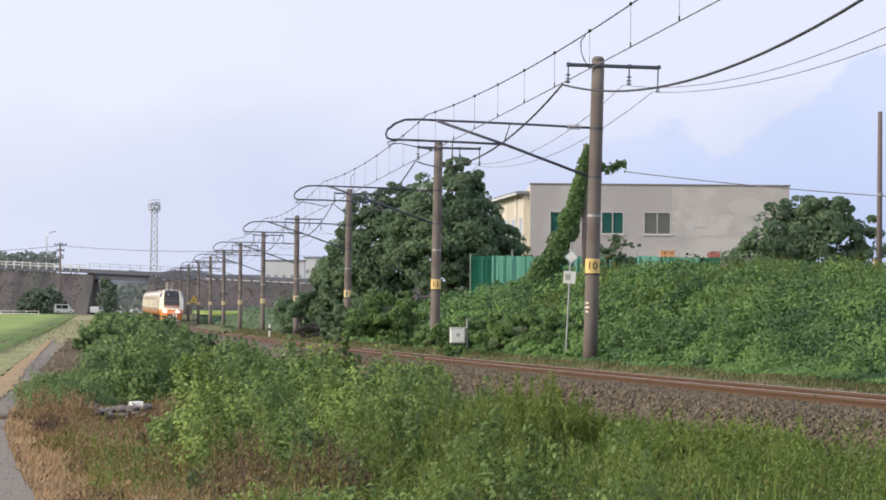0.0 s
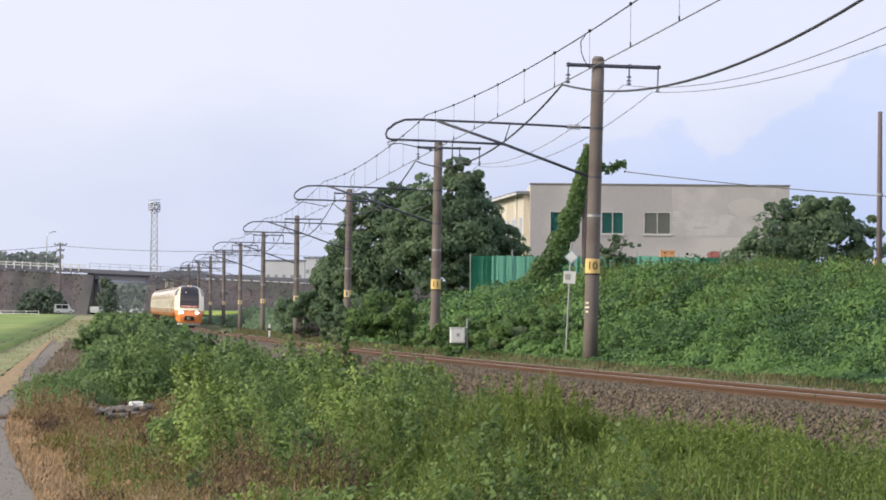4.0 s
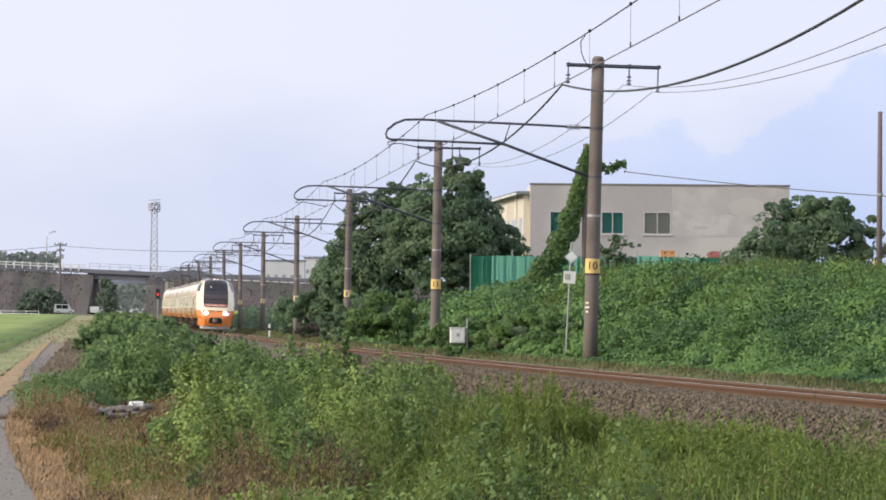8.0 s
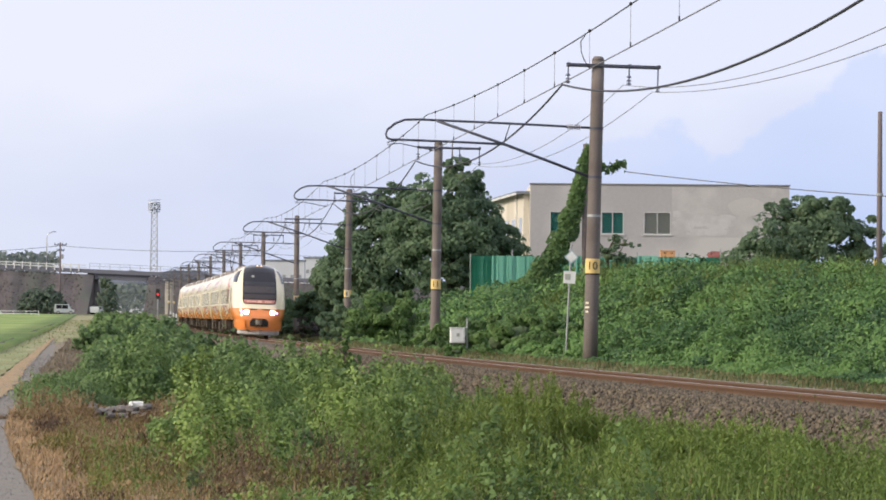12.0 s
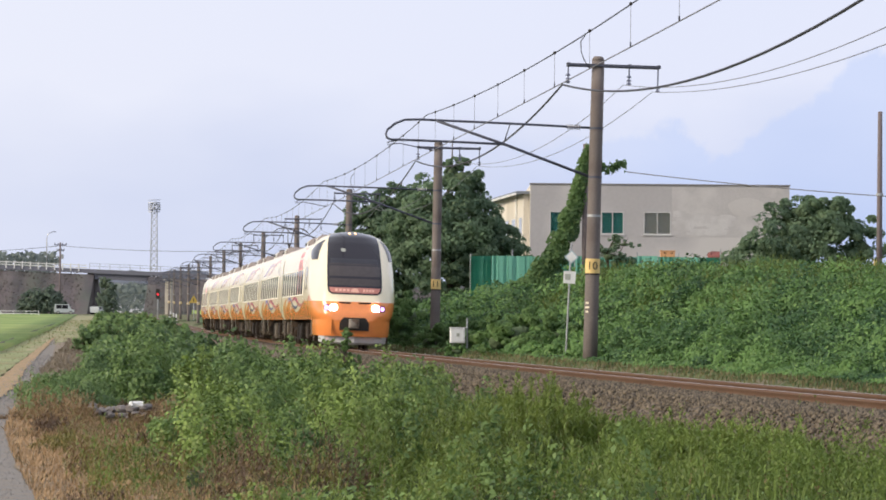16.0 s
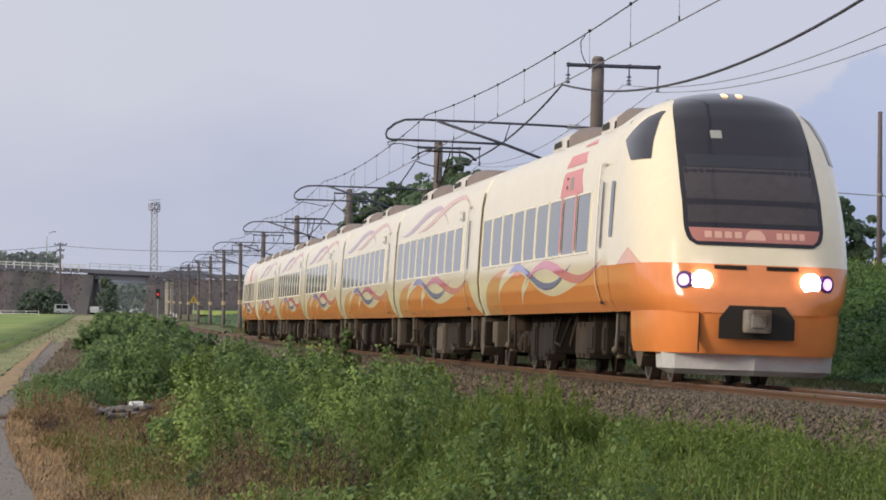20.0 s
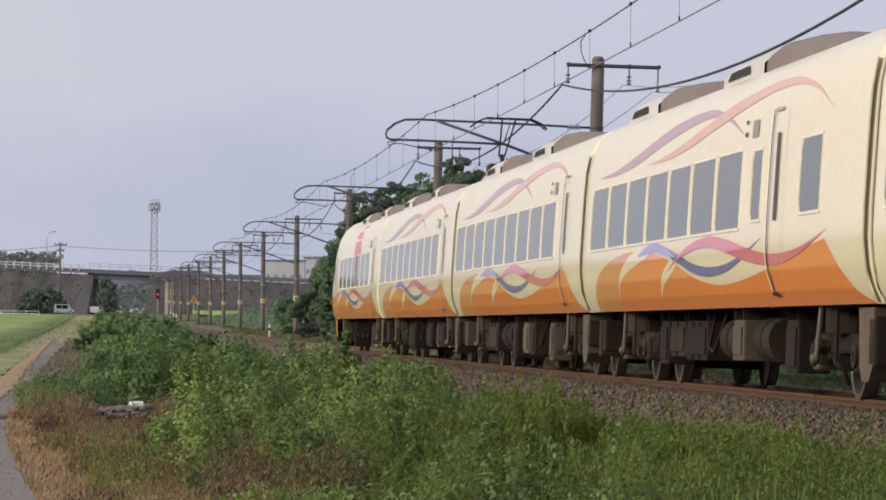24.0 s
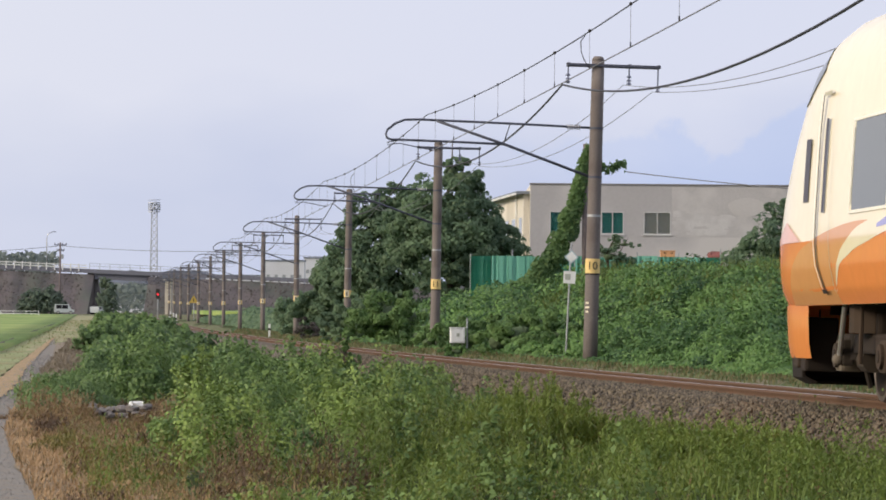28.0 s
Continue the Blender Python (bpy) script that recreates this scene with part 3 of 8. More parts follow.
def on_line(s, d=0.0, h=0.0):
    """Pose at the line: x along the way the trains come, y to the far side, z up."""
    x, y, t, z = (float(v) for v in line(s))
    g = float(line(s - 1)[3] - line(s + 1)[3]) / 2
    f = Vector((math.sin(t), -math.cos(t), g)).normalized()
    l = Vector((math.cos(t), math.sin(t), 0)).normalized()
    u = f.cross(l).normalized()
    m = Matrix((f, l, u)).transposed().to_4x4()
    m.translation = Vector((x, y, z)) + l * d + u * h
    return m


def smooth(a, b, x):
    t = np.clip((x - a) / (b - a), 0, 1)
    return t * t * (3 - 2 * t)


def ground_sd(s, d):
    """Height of the bare ground."""
    rz = np.interp(s, S_, Z_)
    z = 0 * d + smooth(-6.6, -2.7, d) * (rz - 0.55)
    z = z + smooth(-2.7, -1.9, d) * 0.22 * (1 - smooth(1.8, 2.6, d) * 0.3)
    z = z + smooth(2.3, 3.6, d) * 0.28
    top = 1.97 - rz + 0.55 * smooth(-10, 50, s)
    bank = smooth(70, 160, s)
    bank = 1 - bank
    z = z + smooth(4.4, 8.6, d) * bank * np.maximum(top, 0)
    rough = smooth(-8.0, -7.0, np.where(d < 0, d, -d + 0)) * 0.06 + smooth(3.6, 5, d) * 0.1
    return z + rough * lumps(s, d, 2.5, 1)


def ground_z(x, y):
    return ground_sd(*sd(x, y))


def place(x, y, rz=0.0, dz=0.0):
    return pose(x, y, float(ground_z(np.array(float(x)), np.array(float(y)))) + dz, 0, 0, rz)


# ---------------------------------------------------------------- ground, road, fields
def spaced(*stops):
    """Rows of values: (from, to, step) joined."""
    out = []
    for a, b, k in stops:
        out += list(np.arange(a, b, k))
    return np.array(out + [stops[-1][1]])


gs = spaced((-230, -45, 8), (-45, 130, 2.5), (130, 300, 6), (300, 700, 20), (700, 2600, 190))
gd = spaced((-1500, -300, 200), (-300, -40, 40), (-40, -12, 3), (-12, 12, 0.4), (12, 40, 4), (40, 300, 40), (300, 1500, 200))
GS, GD = np.meshgrid(gs, gd, indexing="ij")
ground_p = tp(GS, GD)
ground_p[..., 2] = ground_sd(GS, GD)
ground = part_me("ground", grid_me("ground", ground_p), "soil", smooth=True)
tagged(ground, "bare soil and short grass under the plants", "ground", kind="structure")


def strip(name, material, d0, d1, s0, s1, dz, label, category, wave=0.0, step=3.0, cols=7):
    ss, k = spaced((s0, s1, step)), np.linspace(0, 1, cols)
    A, K = np.meshgrid(ss, k, indexing="ij")
    w0, w1 = lumps(ss, ss * 0, 9, 2) * wave, lumps(ss, ss * 0 + 50, 7, 3) * wave
    D = (d0 + w0)[:, None] * (1 - K) + (d1 + w1)[:, None] * K
    P = tp(A, D)
    P[..., 2] = ground_sd(A, D) + dz
    ob = part_me(name, grid_me(name, P), material, smooth=True)
    return tagged(ob, label, category, kind="structure")


def path(name, material, edges, dz, label, category, wave=0.05, step=1.5, cols=7):
    """A strip along the line between two edges that wander: rows of (s, d from, d to)."""
    e = np.array(edges)
    ss, k = np.arange(e[0, 0], e[-1, 0] + 0.1, step), np.linspace(0, 1, cols)
    A, K = np.meshgrid(ss, k, indexing="ij")
    w0, w1 = lumps(ss, ss * 0, 4, 2) * wave, lumps(ss, ss * 0 + 50, 3, 3) * wave
    D = (np.interp(ss, e[:, 0], e[:, 1]) + w0)[:, None] * (1 - K) + (np.interp(ss, e[:, 0], e[:, 2]) + w1)[:, None] * K
    P = tp(A, D)
    P[..., 2] = ground_sd(A, D) + dz
    return tagged(part_me(name, grid_me(name, P), material, smooth=True), label, category, kind="structure")


path("road", "gravel_road", [(-75, -14, -8.6), (-38, -13, -8.9), (-27, -12.6, -9.3), (-18, -11.6, -9.55), (-8, -10.6, -9.7), (0, -10.3, -9.75), (46, -10.4, -9.8), (80, -10.6, -10.1), (112, -10.75, -10.65)], 0.03, "grey gravel farm track beside the railway", "road")
path("verge", "dry_strip", [(-16, -10.25, -10.15), (-6, -10.42, -9.98), (4, -10.46, -9.98), (30, -10.6, -10.2), (80, -10.7, -10.45), (118, -10.75, -10.66)], 0.05, "strip of dry brown grass along the gravel track", "verge", 0.07)
path("straw_edge", "straw_ground", [(-52, -8.6, -7.6), (-38, -8.85, -8.0), (-30, -9.15, -8.3), (-22, -9.35, -8.4), (-12, -9.65, -8.6), (-4, -9.7, -9.1)], 0.045, "trampled dry straw at the edge of the gravel", "verge", 0.14, 0.7)
path("dead_verge", "dead_ground", [(-4, -9.75, -8.6), (40, -9.8, -8.2), (95, -10.3, -8.2)], 0.035, "brown dead grass between gravel and hedge", "verge")
path("grass_track", "path_grass", [(56, -10.95, -9.9), (90, -11.2, -9.1), (120, -11.4, -8.3), (560, -11.4, -8.3)], 0.025, "worn grassy farm track between field and railway", "track", 0.12, 3.0)
path("grass_verge", "verge", [(-30, -14.5, -11.6), (-12, -14.5, -10.45), (60, -13.2, -10.7), (110, -12.6, -11.2), (560, -12.2, -11.2)], 0.022, "short green grass beside the farm track", "verge", 0.1, 3.0)


def paddy(name, d0, d1, s0, s1, z, label):
    ss, dd = np.concatenate([[s0], np.linspace(s0 + 0.1, s1 - 0.1, 60), [s1]]), np.concatenate([[d0], np.linspace(d0 + 0.05, d1 - 0.05, 24), [d1]])
    A, D = np.meshgrid(ss, dd, indexing="ij")
    P = tp(A, D)
    edge = np.minimum(np.minimum(A - s0, s1 - A), np.minimum(D - d0, d1 - D))
    P[..., 2] = z - 0.6 + 0.6 * (edge > 0.01) + 0.05 * lumps(A, D * 3, 5, 5)
    ob = part_me(name, grid_me(name, P), "rice", smooth=True)
    return tagged(ob, label, "rice field", kind="structure")


paddy("rice_field_1", -75, -11.75, 55, 590, 0.16, "bright green rice paddy beside the farm track")
paddy("rice_field_2", 9.0, 60, 470, 640, 0.95, "green rice paddy beyond the railway")


# Low kerb drawn for the dark ditch line; its shade is in the colour.
dy_ = np.arange(118.0, 330.0, 6.0)
dx_ = -16.5 - (dy_ - 142.0) * 0.0887 + 0.10 * lumps(dy_, dy_ * 0, 9, 3)
dz_ = ground_z(dx_, dy_)
dP = np.stack([np.stack([dx_ + o, dy_ + 0 * o, dz_ + h], -1) for o, h in ((-0.30, -0.05), (-0.24, 0.14), (-0.10, 0.17), (0.0, 0.14), (0.05, -0.05))], 1)
ditch = part_me("field_kerb", grid_me("field_kerb", dP), "ditch_shade_earth", smooth=False)
tagged(ditch, "earth kerb between paddy and verge, coloured dark for the shaded ditch edge", "kerb", kind="structure")


# ---------------------------------------------------------------- railway track
def bed_point(s, d):
    """Top of the ballast: flat under the sleepers, falling at the shoulders."""
    a = np.abs(d)
    return -0.115 - smooth(1.45, 2.6, a) * 0.42 - CANT * np.clip(d, -1.5, 1.5)


bs, bd = spaced((-200, 130, 1.5), (130, 640, 8)), spaced((-2.7, 2.7, 0.15))
BS, BD = np.meshgrid(bs, bd, indexing="ij")
bed_p = tp(BS, BD, bed_point(BS, BD) + 0.025 * lumps(BS * 4, BD * 4, 1.2, 3))
ballast = part_me("ballast", grid_me("ballast", bed_p), "ballast_bed")
tagged(ballast, "brown crushed-stone ballast under the rails", "ballast", kind="structure")


def stones_me(name, P, size):
    """Loose stones: small skewed octahedra."""
    n = len(P)
    base = np.array([[1, 0, 0], [-1, 0, 0], [0, 1, 0], [0, -1, 0], [0, 0, 1], [0, 0, -1]], float)
    V = base[None] * RNG.uniform(0.6, 1.25, (n, 6, 1)) + RNG.normal(0, 0.22, (n, 6, 3))
    V = V * (size * RNG.uniform(0.6, 1.5, n))[:, None, None] + P[:, None, :]
    f = np.array([[0, 2, 4], [2, 1, 4], [1, 3, 4], [3, 0, 4], [2, 0, 5], [1, 2, 5], [3, 1, 5], [0, 3, 5]])
    F = (np.arange(n)[:, None, None] * 6 + f[None]).reshape(-1, 3)
    return fill_me(bpy.data.meshes.new(name), V.reshape(-1, 3), F)


def island_mat(name, a, b, rough=0.9):
    m = bpy.data.materials.new(name)
    m.use_nodes = True
    n, l = m.node_tree.nodes, m.node_tree.links
    g = n.new("ShaderNodeNewGeometry")
    r = n.new("ShaderNodeValToRGB")
    r.color_ramp.elements[0].color, r.color_ramp.elements[1].color = (*a, 1), (*b, 1)
    l.new(g.outputs["Random Per Island"], r.inputs["Fac"])
    l.new(r.outputs["Color"], n["Principled BSDF"].inputs["Base Color"])
    n["Principled BSDF"].inputs["Roughness"].default_value = rough
    return m


M["ballast_stone"] = island_mat("ballast_stone", (0.034, 0.027, 0.018), (0.205, 0.163, 0.112))
ns = 52000
st_y = np.exp(RNG.uniform(np.log(30), np.log(130), ns))
st_s = st_y - 69.74
st_d = np.where(RNG.random(ns) < 0.8, RNG.uniform(-2.65, -0.5, ns), RNG.uniform(0.5, 2.6, ns))
st_p = tp(st_s, st_d, bed_point(st_s, st_d) + 0.012)
stones = part_me("ballast_stones", stones_me("ballast_stones", st_p, 0.0175 + 0.00008 * st_y), "ballast_stone", ballast)
tagged(stones, "loose rust-stained ballast stones", kind="stuff")

RAIL = [(-0.062, -0.153), (0.062, -0.153), (0.062, -0.142), (0.014, -0.118), (0.009, -0.045), (0.032, -0.032), (0.033, -0.006),
        (0.026, 0.0), (-0.026, 0.0), (-0.033, -0.006), (-0.032, -0.032), (-0.009, -0.045), (-0.014, -0.118), (-0.062, -0.142)]
track = empty("railway_track", pose(0, 0, 0))
tagged(track, "single railway track with rusty rails on sleepers", "railway track", kind="structure")
for d0 in (-0.566, 0.566):
    ss = spaced((-200, 200, 5), (200, 700, 20))
    P = np.stack([tp(ss, d0 + a + 0 * ss, b - CANT * d0 + 0 * ss) for a, b in RAIL + RAIL[:1]], 1)
    part_me("rail", grid_me("rail", P), "rail_rust", track)
    P = np.stack([tp(ss, d0 + a + 0 * ss, 0.003 - CANT * d0 + 0 * ss) for a in (-0.025, 0.025)], 1)
    part_me("rail_head", grid_me("rail_head", P), "rail_top", track, "polished running surface")
slp = bx(-0.11, 0.11, -1.0, 1.0, -0.30, -0.145, 0.015)
slp_me = bpy.data.meshes.new("sleeper")
slp.to_mesh(slp_me)
slp.free()
slp_me.materials.append(M["sleeper"])
for k in range(230):
    o = new("sleeper", slp_me)
    o.parent = track
    o.matrix_basis = on_line(-40 + k * 0.62) @ Matrix.Rotation(-CANT, 4, "X")


# ---------------------------------------------------------------- overhead line
def text_me(txt, size, depth=0.002):
    cu = bpy.data.curves.new("text", "FONT")
    cu.body, cu.size, cu.extrude = txt, size, depth
    cu.align_x, cu.align_y = "CENTER", "CENTER"
    ob = bpy.data.objects.new("text", cu)
    scene.collection.objects.link(ob)
    me = bpy.data.meshes.new_from_object(ob.evaluated_get(bpy.context.evaluated_depsgraph_get()))
    bpy.data.objects.remove(ob)
    bpy.data.curves.remove(cu)
    me.materials.clear()
    return me


def band_sheet(r, z0, z1, half, n=10):
    """A sheet bent round a pole, on the side that faces down the line."""
    bm = bmesh.new()
    rows = [[bm.verts.new((r * math.cos(a), r * math.sin(a), z)) for a in np.linspace(-half, half, n)] for z in (z0, z1)]
    for k in range(n - 1):
        bm.faces.new((rows[0][k], rows[0][k + 1], rows[1][k + 1], rows[1][k]))
    return bm


def catenary_pole(number, m):
    """Concrete pole on the far side of the line; its own x points down the line, y away from it."""
    p = empty("catenary_pole", m)
    tagged(p, "round brown concrete catenary pole with steel bracket and number plate", "catenary pole", "catenary poles along the railway")
    bm = tb([(0, 0, -0.5), (0, 0, 1.0), (0, 0, 3.5), (0, 0, 6.0), (0, 0, 7.55)], 0.19, 20, 0.158)
    tube(bm, [(0, 0, 7.55), (0, 0, 7.61), (0, 0, 7.65)], 0.17, 20, 0.10)
    part("shaft", bm, "pole_concrete", p, smooth=True)
    for z in (4.58, 5.82, 3.6):
        part("strap", tb([(0, 0, z - 0.03), (0, 0, z + 0.03)], 0.178, 20), "galvanised" if z < 4 else "steel_tube", p, "steel clamp ring")
    pl = part("number_plate", band_sheet(0.188, 2.14, 2.51, 1.5), "plate_yellow", p, "yellow number plate bent round the pole")
    part("plate_edge", band_sheet(0.187, 2.10, 2.14, 1.5), "ink", p)
    if number:
        for k, ch in enumerate(number):
            me = text_me(ch, 0.28)
            me.materials.append(M["ink"])
            t = new("numeral", me)
            t.parent = pl
            t.matrix_basis = Matrix.Translation((0.20, -0.10 + 0.14 * k, 2.32)) @ Euler((radians(90), 0, radians(90))).to_matrix().to_4x4()
    else:
        part("plate_face", bx(0.188, 0.198, -0.14, 0.05, 2.15, 2.50), "plate_pale", pl, "pale face of the number plate")
        part("numeral_bar", bx(0.199, 0.203, -0.07, -0.02, 2.22, 2.43), "ink", pl)
    if number == "10":
        for z, a in ((1.14, 0.22), (1.25, 0.34), (1.36, 0.26)):
            mark = band_sheet(0.194, z, z + 0.05, a)
            bmesh.ops.rotate(mark, cent=(0, 0, 0), matrix=Matrix.Rotation(-0.75, 3, "Z"), verts=mark.verts)
            part("paint_mark", mark, "plate_pale", p)
    # crossarm for the feeders
    part("crossarm", bx(0.14, 0.20, -0.78, 1.58, 7.38, 7.45, 0.01), "steel_tube", p)
    part("crossarm", bx(-0.20, -0.14, -0.78, 1.58, 7.38, 7.45, 0.01), "steel_tube", p)
    for y, z1 in ((-0.76, 6.92), (0.80, 6.93), (1.54, 6.76)):
        bm = tb([(0, y, 7.41), (0, y, z1 + 0.02)], 0.018, 8)
        for z in ((7.16, 7.06, 6.98) if y < 1.5 else (6.9, 6.82)):
            tube(bm, [(0, y, z - 0.02), (0, y, z + 0.03)], 0.07, 12, 0.035)
        part("insulator_string", bm, "insulator", p)
        part("hanger", bx(-0.16, 0.16, y - 0.03, y + 0.03, 7.375, 7.47), "steel_tube", p)
    # cantilever over the track
    part("top_tube", tb([(0, -0.1, 5.83), (0, -2.0, 5.87), (0, -4.5, 5.90), (0, -4.88, 5.88), (0, -5.12, 5.78), (0, -5.31, 5.62), (0, -5.35, 5.50),
                         (0, -5.32, 5.41), (0, -5.22, 5.37), (0, -4.7, 5.37), (0, -3.4, 5.36), (0, -2.36, 5.34)], 0.03, 8), "steel_tube", p, smooth=True)
    part("brace", tb([(0, -4.1, 5.89), (0, -2.3, 5.33), (0, -0.12, 4.58)], 0.036, 8), "steel_tube", p, smooth=True)
    part("strut", tb([(0, -2.2, 5.87), (0, -2.36, 5.35)], 0.016, 6), "steel_tube", p)
    bm = bmesh.new()
    for k in range(6):
        tube(bm, [(0, -0.42 - k * 0.06, 5.84), (0, -0.45 - k * 0.06, 5.84)], 0.075, 10, 0.05)
    part("rod_insulator", bm, "insulator", p)
    part("steady_arm", tb([(0, -5.0, 5.37), (0, -5.32, 5.29), (0, -5.3, 5.24), (0, -5.0, 5.28), (0, -4.2, 5.14)], 0.014, 6), "steel_tube", p, smooth=True)
    part("wire_clamp", bx(-0.06, 0.06, -4.24, -4.16, 5.11, 5.17, 0.01), "steel_tube", p)
    return p


POLES = [-28.0, 26.8, 72.5, 124.2, 175.1, 225.5, 272.3, 315.6, 358.7, 405.9, 453.2, 499.5, 546, 592]
LEAN = [1.2, 1.2, 0.7, 0.6, 0.0, 0.1, 0.1]
P_OFF = 4.0
for k, s in enumerate(POLES):
    lean = LEAN[k] if k < len(LEAN) else 0.0
    m = on_line(s, P_OFF) @ pose(0, 0, 0, -lean, 0, 0)
    p = catenary_pole({1: "10", 2: "11"}.get(k, ""), m)
    if k in (1, 2):
        p["label"] = "brown concrete catenary pole numbered %s with cantilever bracket" % {1: "10", 2: "11"}[k]


def span(a, b, sag, n):
    a, b = Vector(a), Vector(b)
    out = []
    for k in range(n + 1):
        t = k / n
        q = a.lerp(b, t)
        q.z -= sag * 4 * t * (1 - t)
        out.append(tuple(q))
    return out


def overhead(name, d, h, sag, r, material, label, n=24, sides=6):
    """sag: for the longest span; the others hang less."""
    pts = []
    for s0, s1 in zip([-80.0] + POLES, POLES):
        pts += span(tp(s0, np.array(d), h), tp(s1, np.array(d), h), sag * ((s1 - s0) / 54.8) ** 2, n)[:-1]
    ob = part(name, tb(pts, r, sides), material)
    return tagged(ob, label, "overhead wire", "overhead wires")


WIRE_D = -0.20
msg = overhead("messenger_wire", WIRE_D, 6.11, 0.38, 0.011, "wire", "thin dark messenger wire over the track with beads")
con = overhead("contact_wire", WIRE_D, 5.13, 0.02, 0.010, "thin_wire", "straight grey contact wire hung under the messenger wire")
overhead("feeder_cable", 3.24, 6.92, 1.31, 0.026, "wire", "thick black feeder cable sagging between pole crossarms")
overhead("signal_wire", 4.80, 6.93, 1.11, 0.009, "thin_wire", "thin grey wire sagging between pole crossarms")
overhead("ground_wire", 5.54, 6.76, 0.92, 0.009, "thin_wire", "thin grey wire sagging between pole crossarms")
for s0, s1 in zip(POLES[:9], POLES[1:9]):
    k = round((s1 - s0) / 5.0)
    sag = 0.38 * ((s1 - s0) / 54.8) ** 2
    for i in range(k):
        t = (i + 0.5) / k
        s = s0 + (s1 - s0) * t
        hm = 6.11 - sag * 4 * t * (1 - t)
        hc = 5.13 - 0.02 * 4 * t * (1 - t)
        a = Vector(tp(s, np.array(WIRE_D), hm))
        b = Vector(tp(s, np.array(WIRE_D), hc))
        part("dropper", tb([a, b], 0.004, 5), "thin_wire", con)
        bm = bmesh.new()
        bmesh.ops.create_icosphere(bm, subdivisions=1, radius=0.034)
        bmesh.ops.translate(bm, vec=a, verts=bm.verts)
        part("bead", bm, "ink", msg, "dark clamp bead")
        part("clip", bx(-0.012, 0.012, -0.012, 0.012, 0, 0.07, m=Matrix.Translation(b)), "wire", con)
for s, bow in ((-5.0, 0.25), (55.0, 0.3)):
    a, b = Vector(tp(s, np.array(WIRE_D), 5.72)), Vector(tp(s - 0.5, np.array(WIRE_D), 5.13))
    mid = (a + b) / 2 + Vector((-bow * 0.4, 0, 0))
    part("jumper", tb([a, (a + mid) / 2 + Vector((-0.04, 0, 0.03)), mid, (b + mid) / 2 + Vector((-0.02, 0, 0)), b], 0.009, 6), "wire", con, smooth=True)


# ---------------------------------------------------------------- lineside things
def relay_box(m):
    t = empty("relay_box", m)
    tagged(t, "white metal relay box on a short post beside the track", "relay box")
    part("cabinet", bx(-0.26, 0.26, -0.16, 0.16, 0.10, 0.62, 0.015), "white_paint", t)
    part("door", bx(-0.23, 0.23, -0.178, -0.163, 0.14, 0.58, 0.005), "white_paint", t)
    part("nameplate", bx(-0.05, 0.05, -0.184, -0.179, 0.33, 0.45), "blind_grey", t)
    part("roof", bx(-0.29, 0.29, -0.19, 0.19, 0.62, 0.65, 0.01), "white_paint", t)
    for x in (-0.18, 0.18):
        part("leg", bx(x - 0.015, x + 0.015, -0.015, 0.015, -0.4, 0.10), "fascia", t)
    part("post", tb([(0.36, 0.1, -0.3), (0.36, 0.1, 0.98)], 0.03, 8), "galvanised", t)
    return t


relay_box(pose(0.484, 122.5, 0.42, 0, 0, 6) @ Matrix.Scale(0.9, 4))


def lineside_sign(m):
    t = empty("lineside_sign", m)
    tagged(t, "lineside sign with pale diamond and square plates", "railway sign")
    part("post", tb([(0, 0, -0.6), (0, 0, 2.5)], 0.028, 8), "galvanised", t)
    d = bx(-0.14, 0.14, -0.012, 0.0, -0.14, 0.14, m=pose(0.02, -0.035, 2.10, 0, 45, 0))
    part("diamond_plate", d, "sign_blue", t, "weathered pale diamond plate")
    part("diamond_border", bx(-0.11, 0.11, -0.016, -0.014, -0.11, 0.11, m=pose(0.02, -0.035, 2.10, 0, 45, 0)), "white_paint", t)
    part("square_plate", bx(-0.17, 0.16, -0.05, -0.035, 1.37, 1.71, 0.005), "white_paint", t)
    bm = bmesh.new()
    box(bm, -0.13, 0.02, -0.056, -0.052, 1.47, 1.63)
    part("legend", bm, "blind_grey", t)
    return t


lineside_sign(pose(3.42, 104.8, 0.95, 0, 2.4, 0))


def bent(bm, amount, seed=0):
    rng = random.Random(seed)
    for v in bm.verts:
        v.co += Vector((rng.uniform(-1, 1), rng.uniform(-1, 1), rng.uniform(-1, 1))) * amount
    return bm


def utility_pole(m, top, r0=0.16, r1=0.10, arms=(), label="grey wooden utility pole"):
    t = empty("utility_pole", m)
    tagged(t, label, "utility pole")
    part("shaft", tb([(0, 0, -0.4), (0, 0, top * 0.5), (0, 0, top)], r0, 12, r1), "wood_pole", t, smooth=True)
    for z, w in arms:
        part("crossarm", bx(-w, w, 0.16, 0.28, z - 0.09, z + 0.09), "steel_tube", t)
        for x in (-w * 0.9, -w * 0.35, w * 0.35, w * 0.9):
            part("insulator", tb([(x, 0.22, z + 0.09), (x, 0.22, z + 0.38)], 0.10, 8, 0.06), "steel_tube", t)
    return t


rp = utility_pole(place(13.72, 120, dz=0.0), 5.55, 0.10, 0.07, label="weathered wooden utility pole with a yellow guard")
part("guard", tb([(-0.13, -0.05, 0.2), (-0.13, -0.05, 0.9)], 0.05, 8), "guard_yellow", rp, "yellow cable guard")
part("strap", tb([(0, 0, 2.9), (0, 0, 2.98)], 0.115, 12), "galvanised", rp)
vp = utility_pole(place(5.02, 135, dz=0.0), 5.1, 0.12, 0.09, label="old wooden pole overgrown by climbing vine")
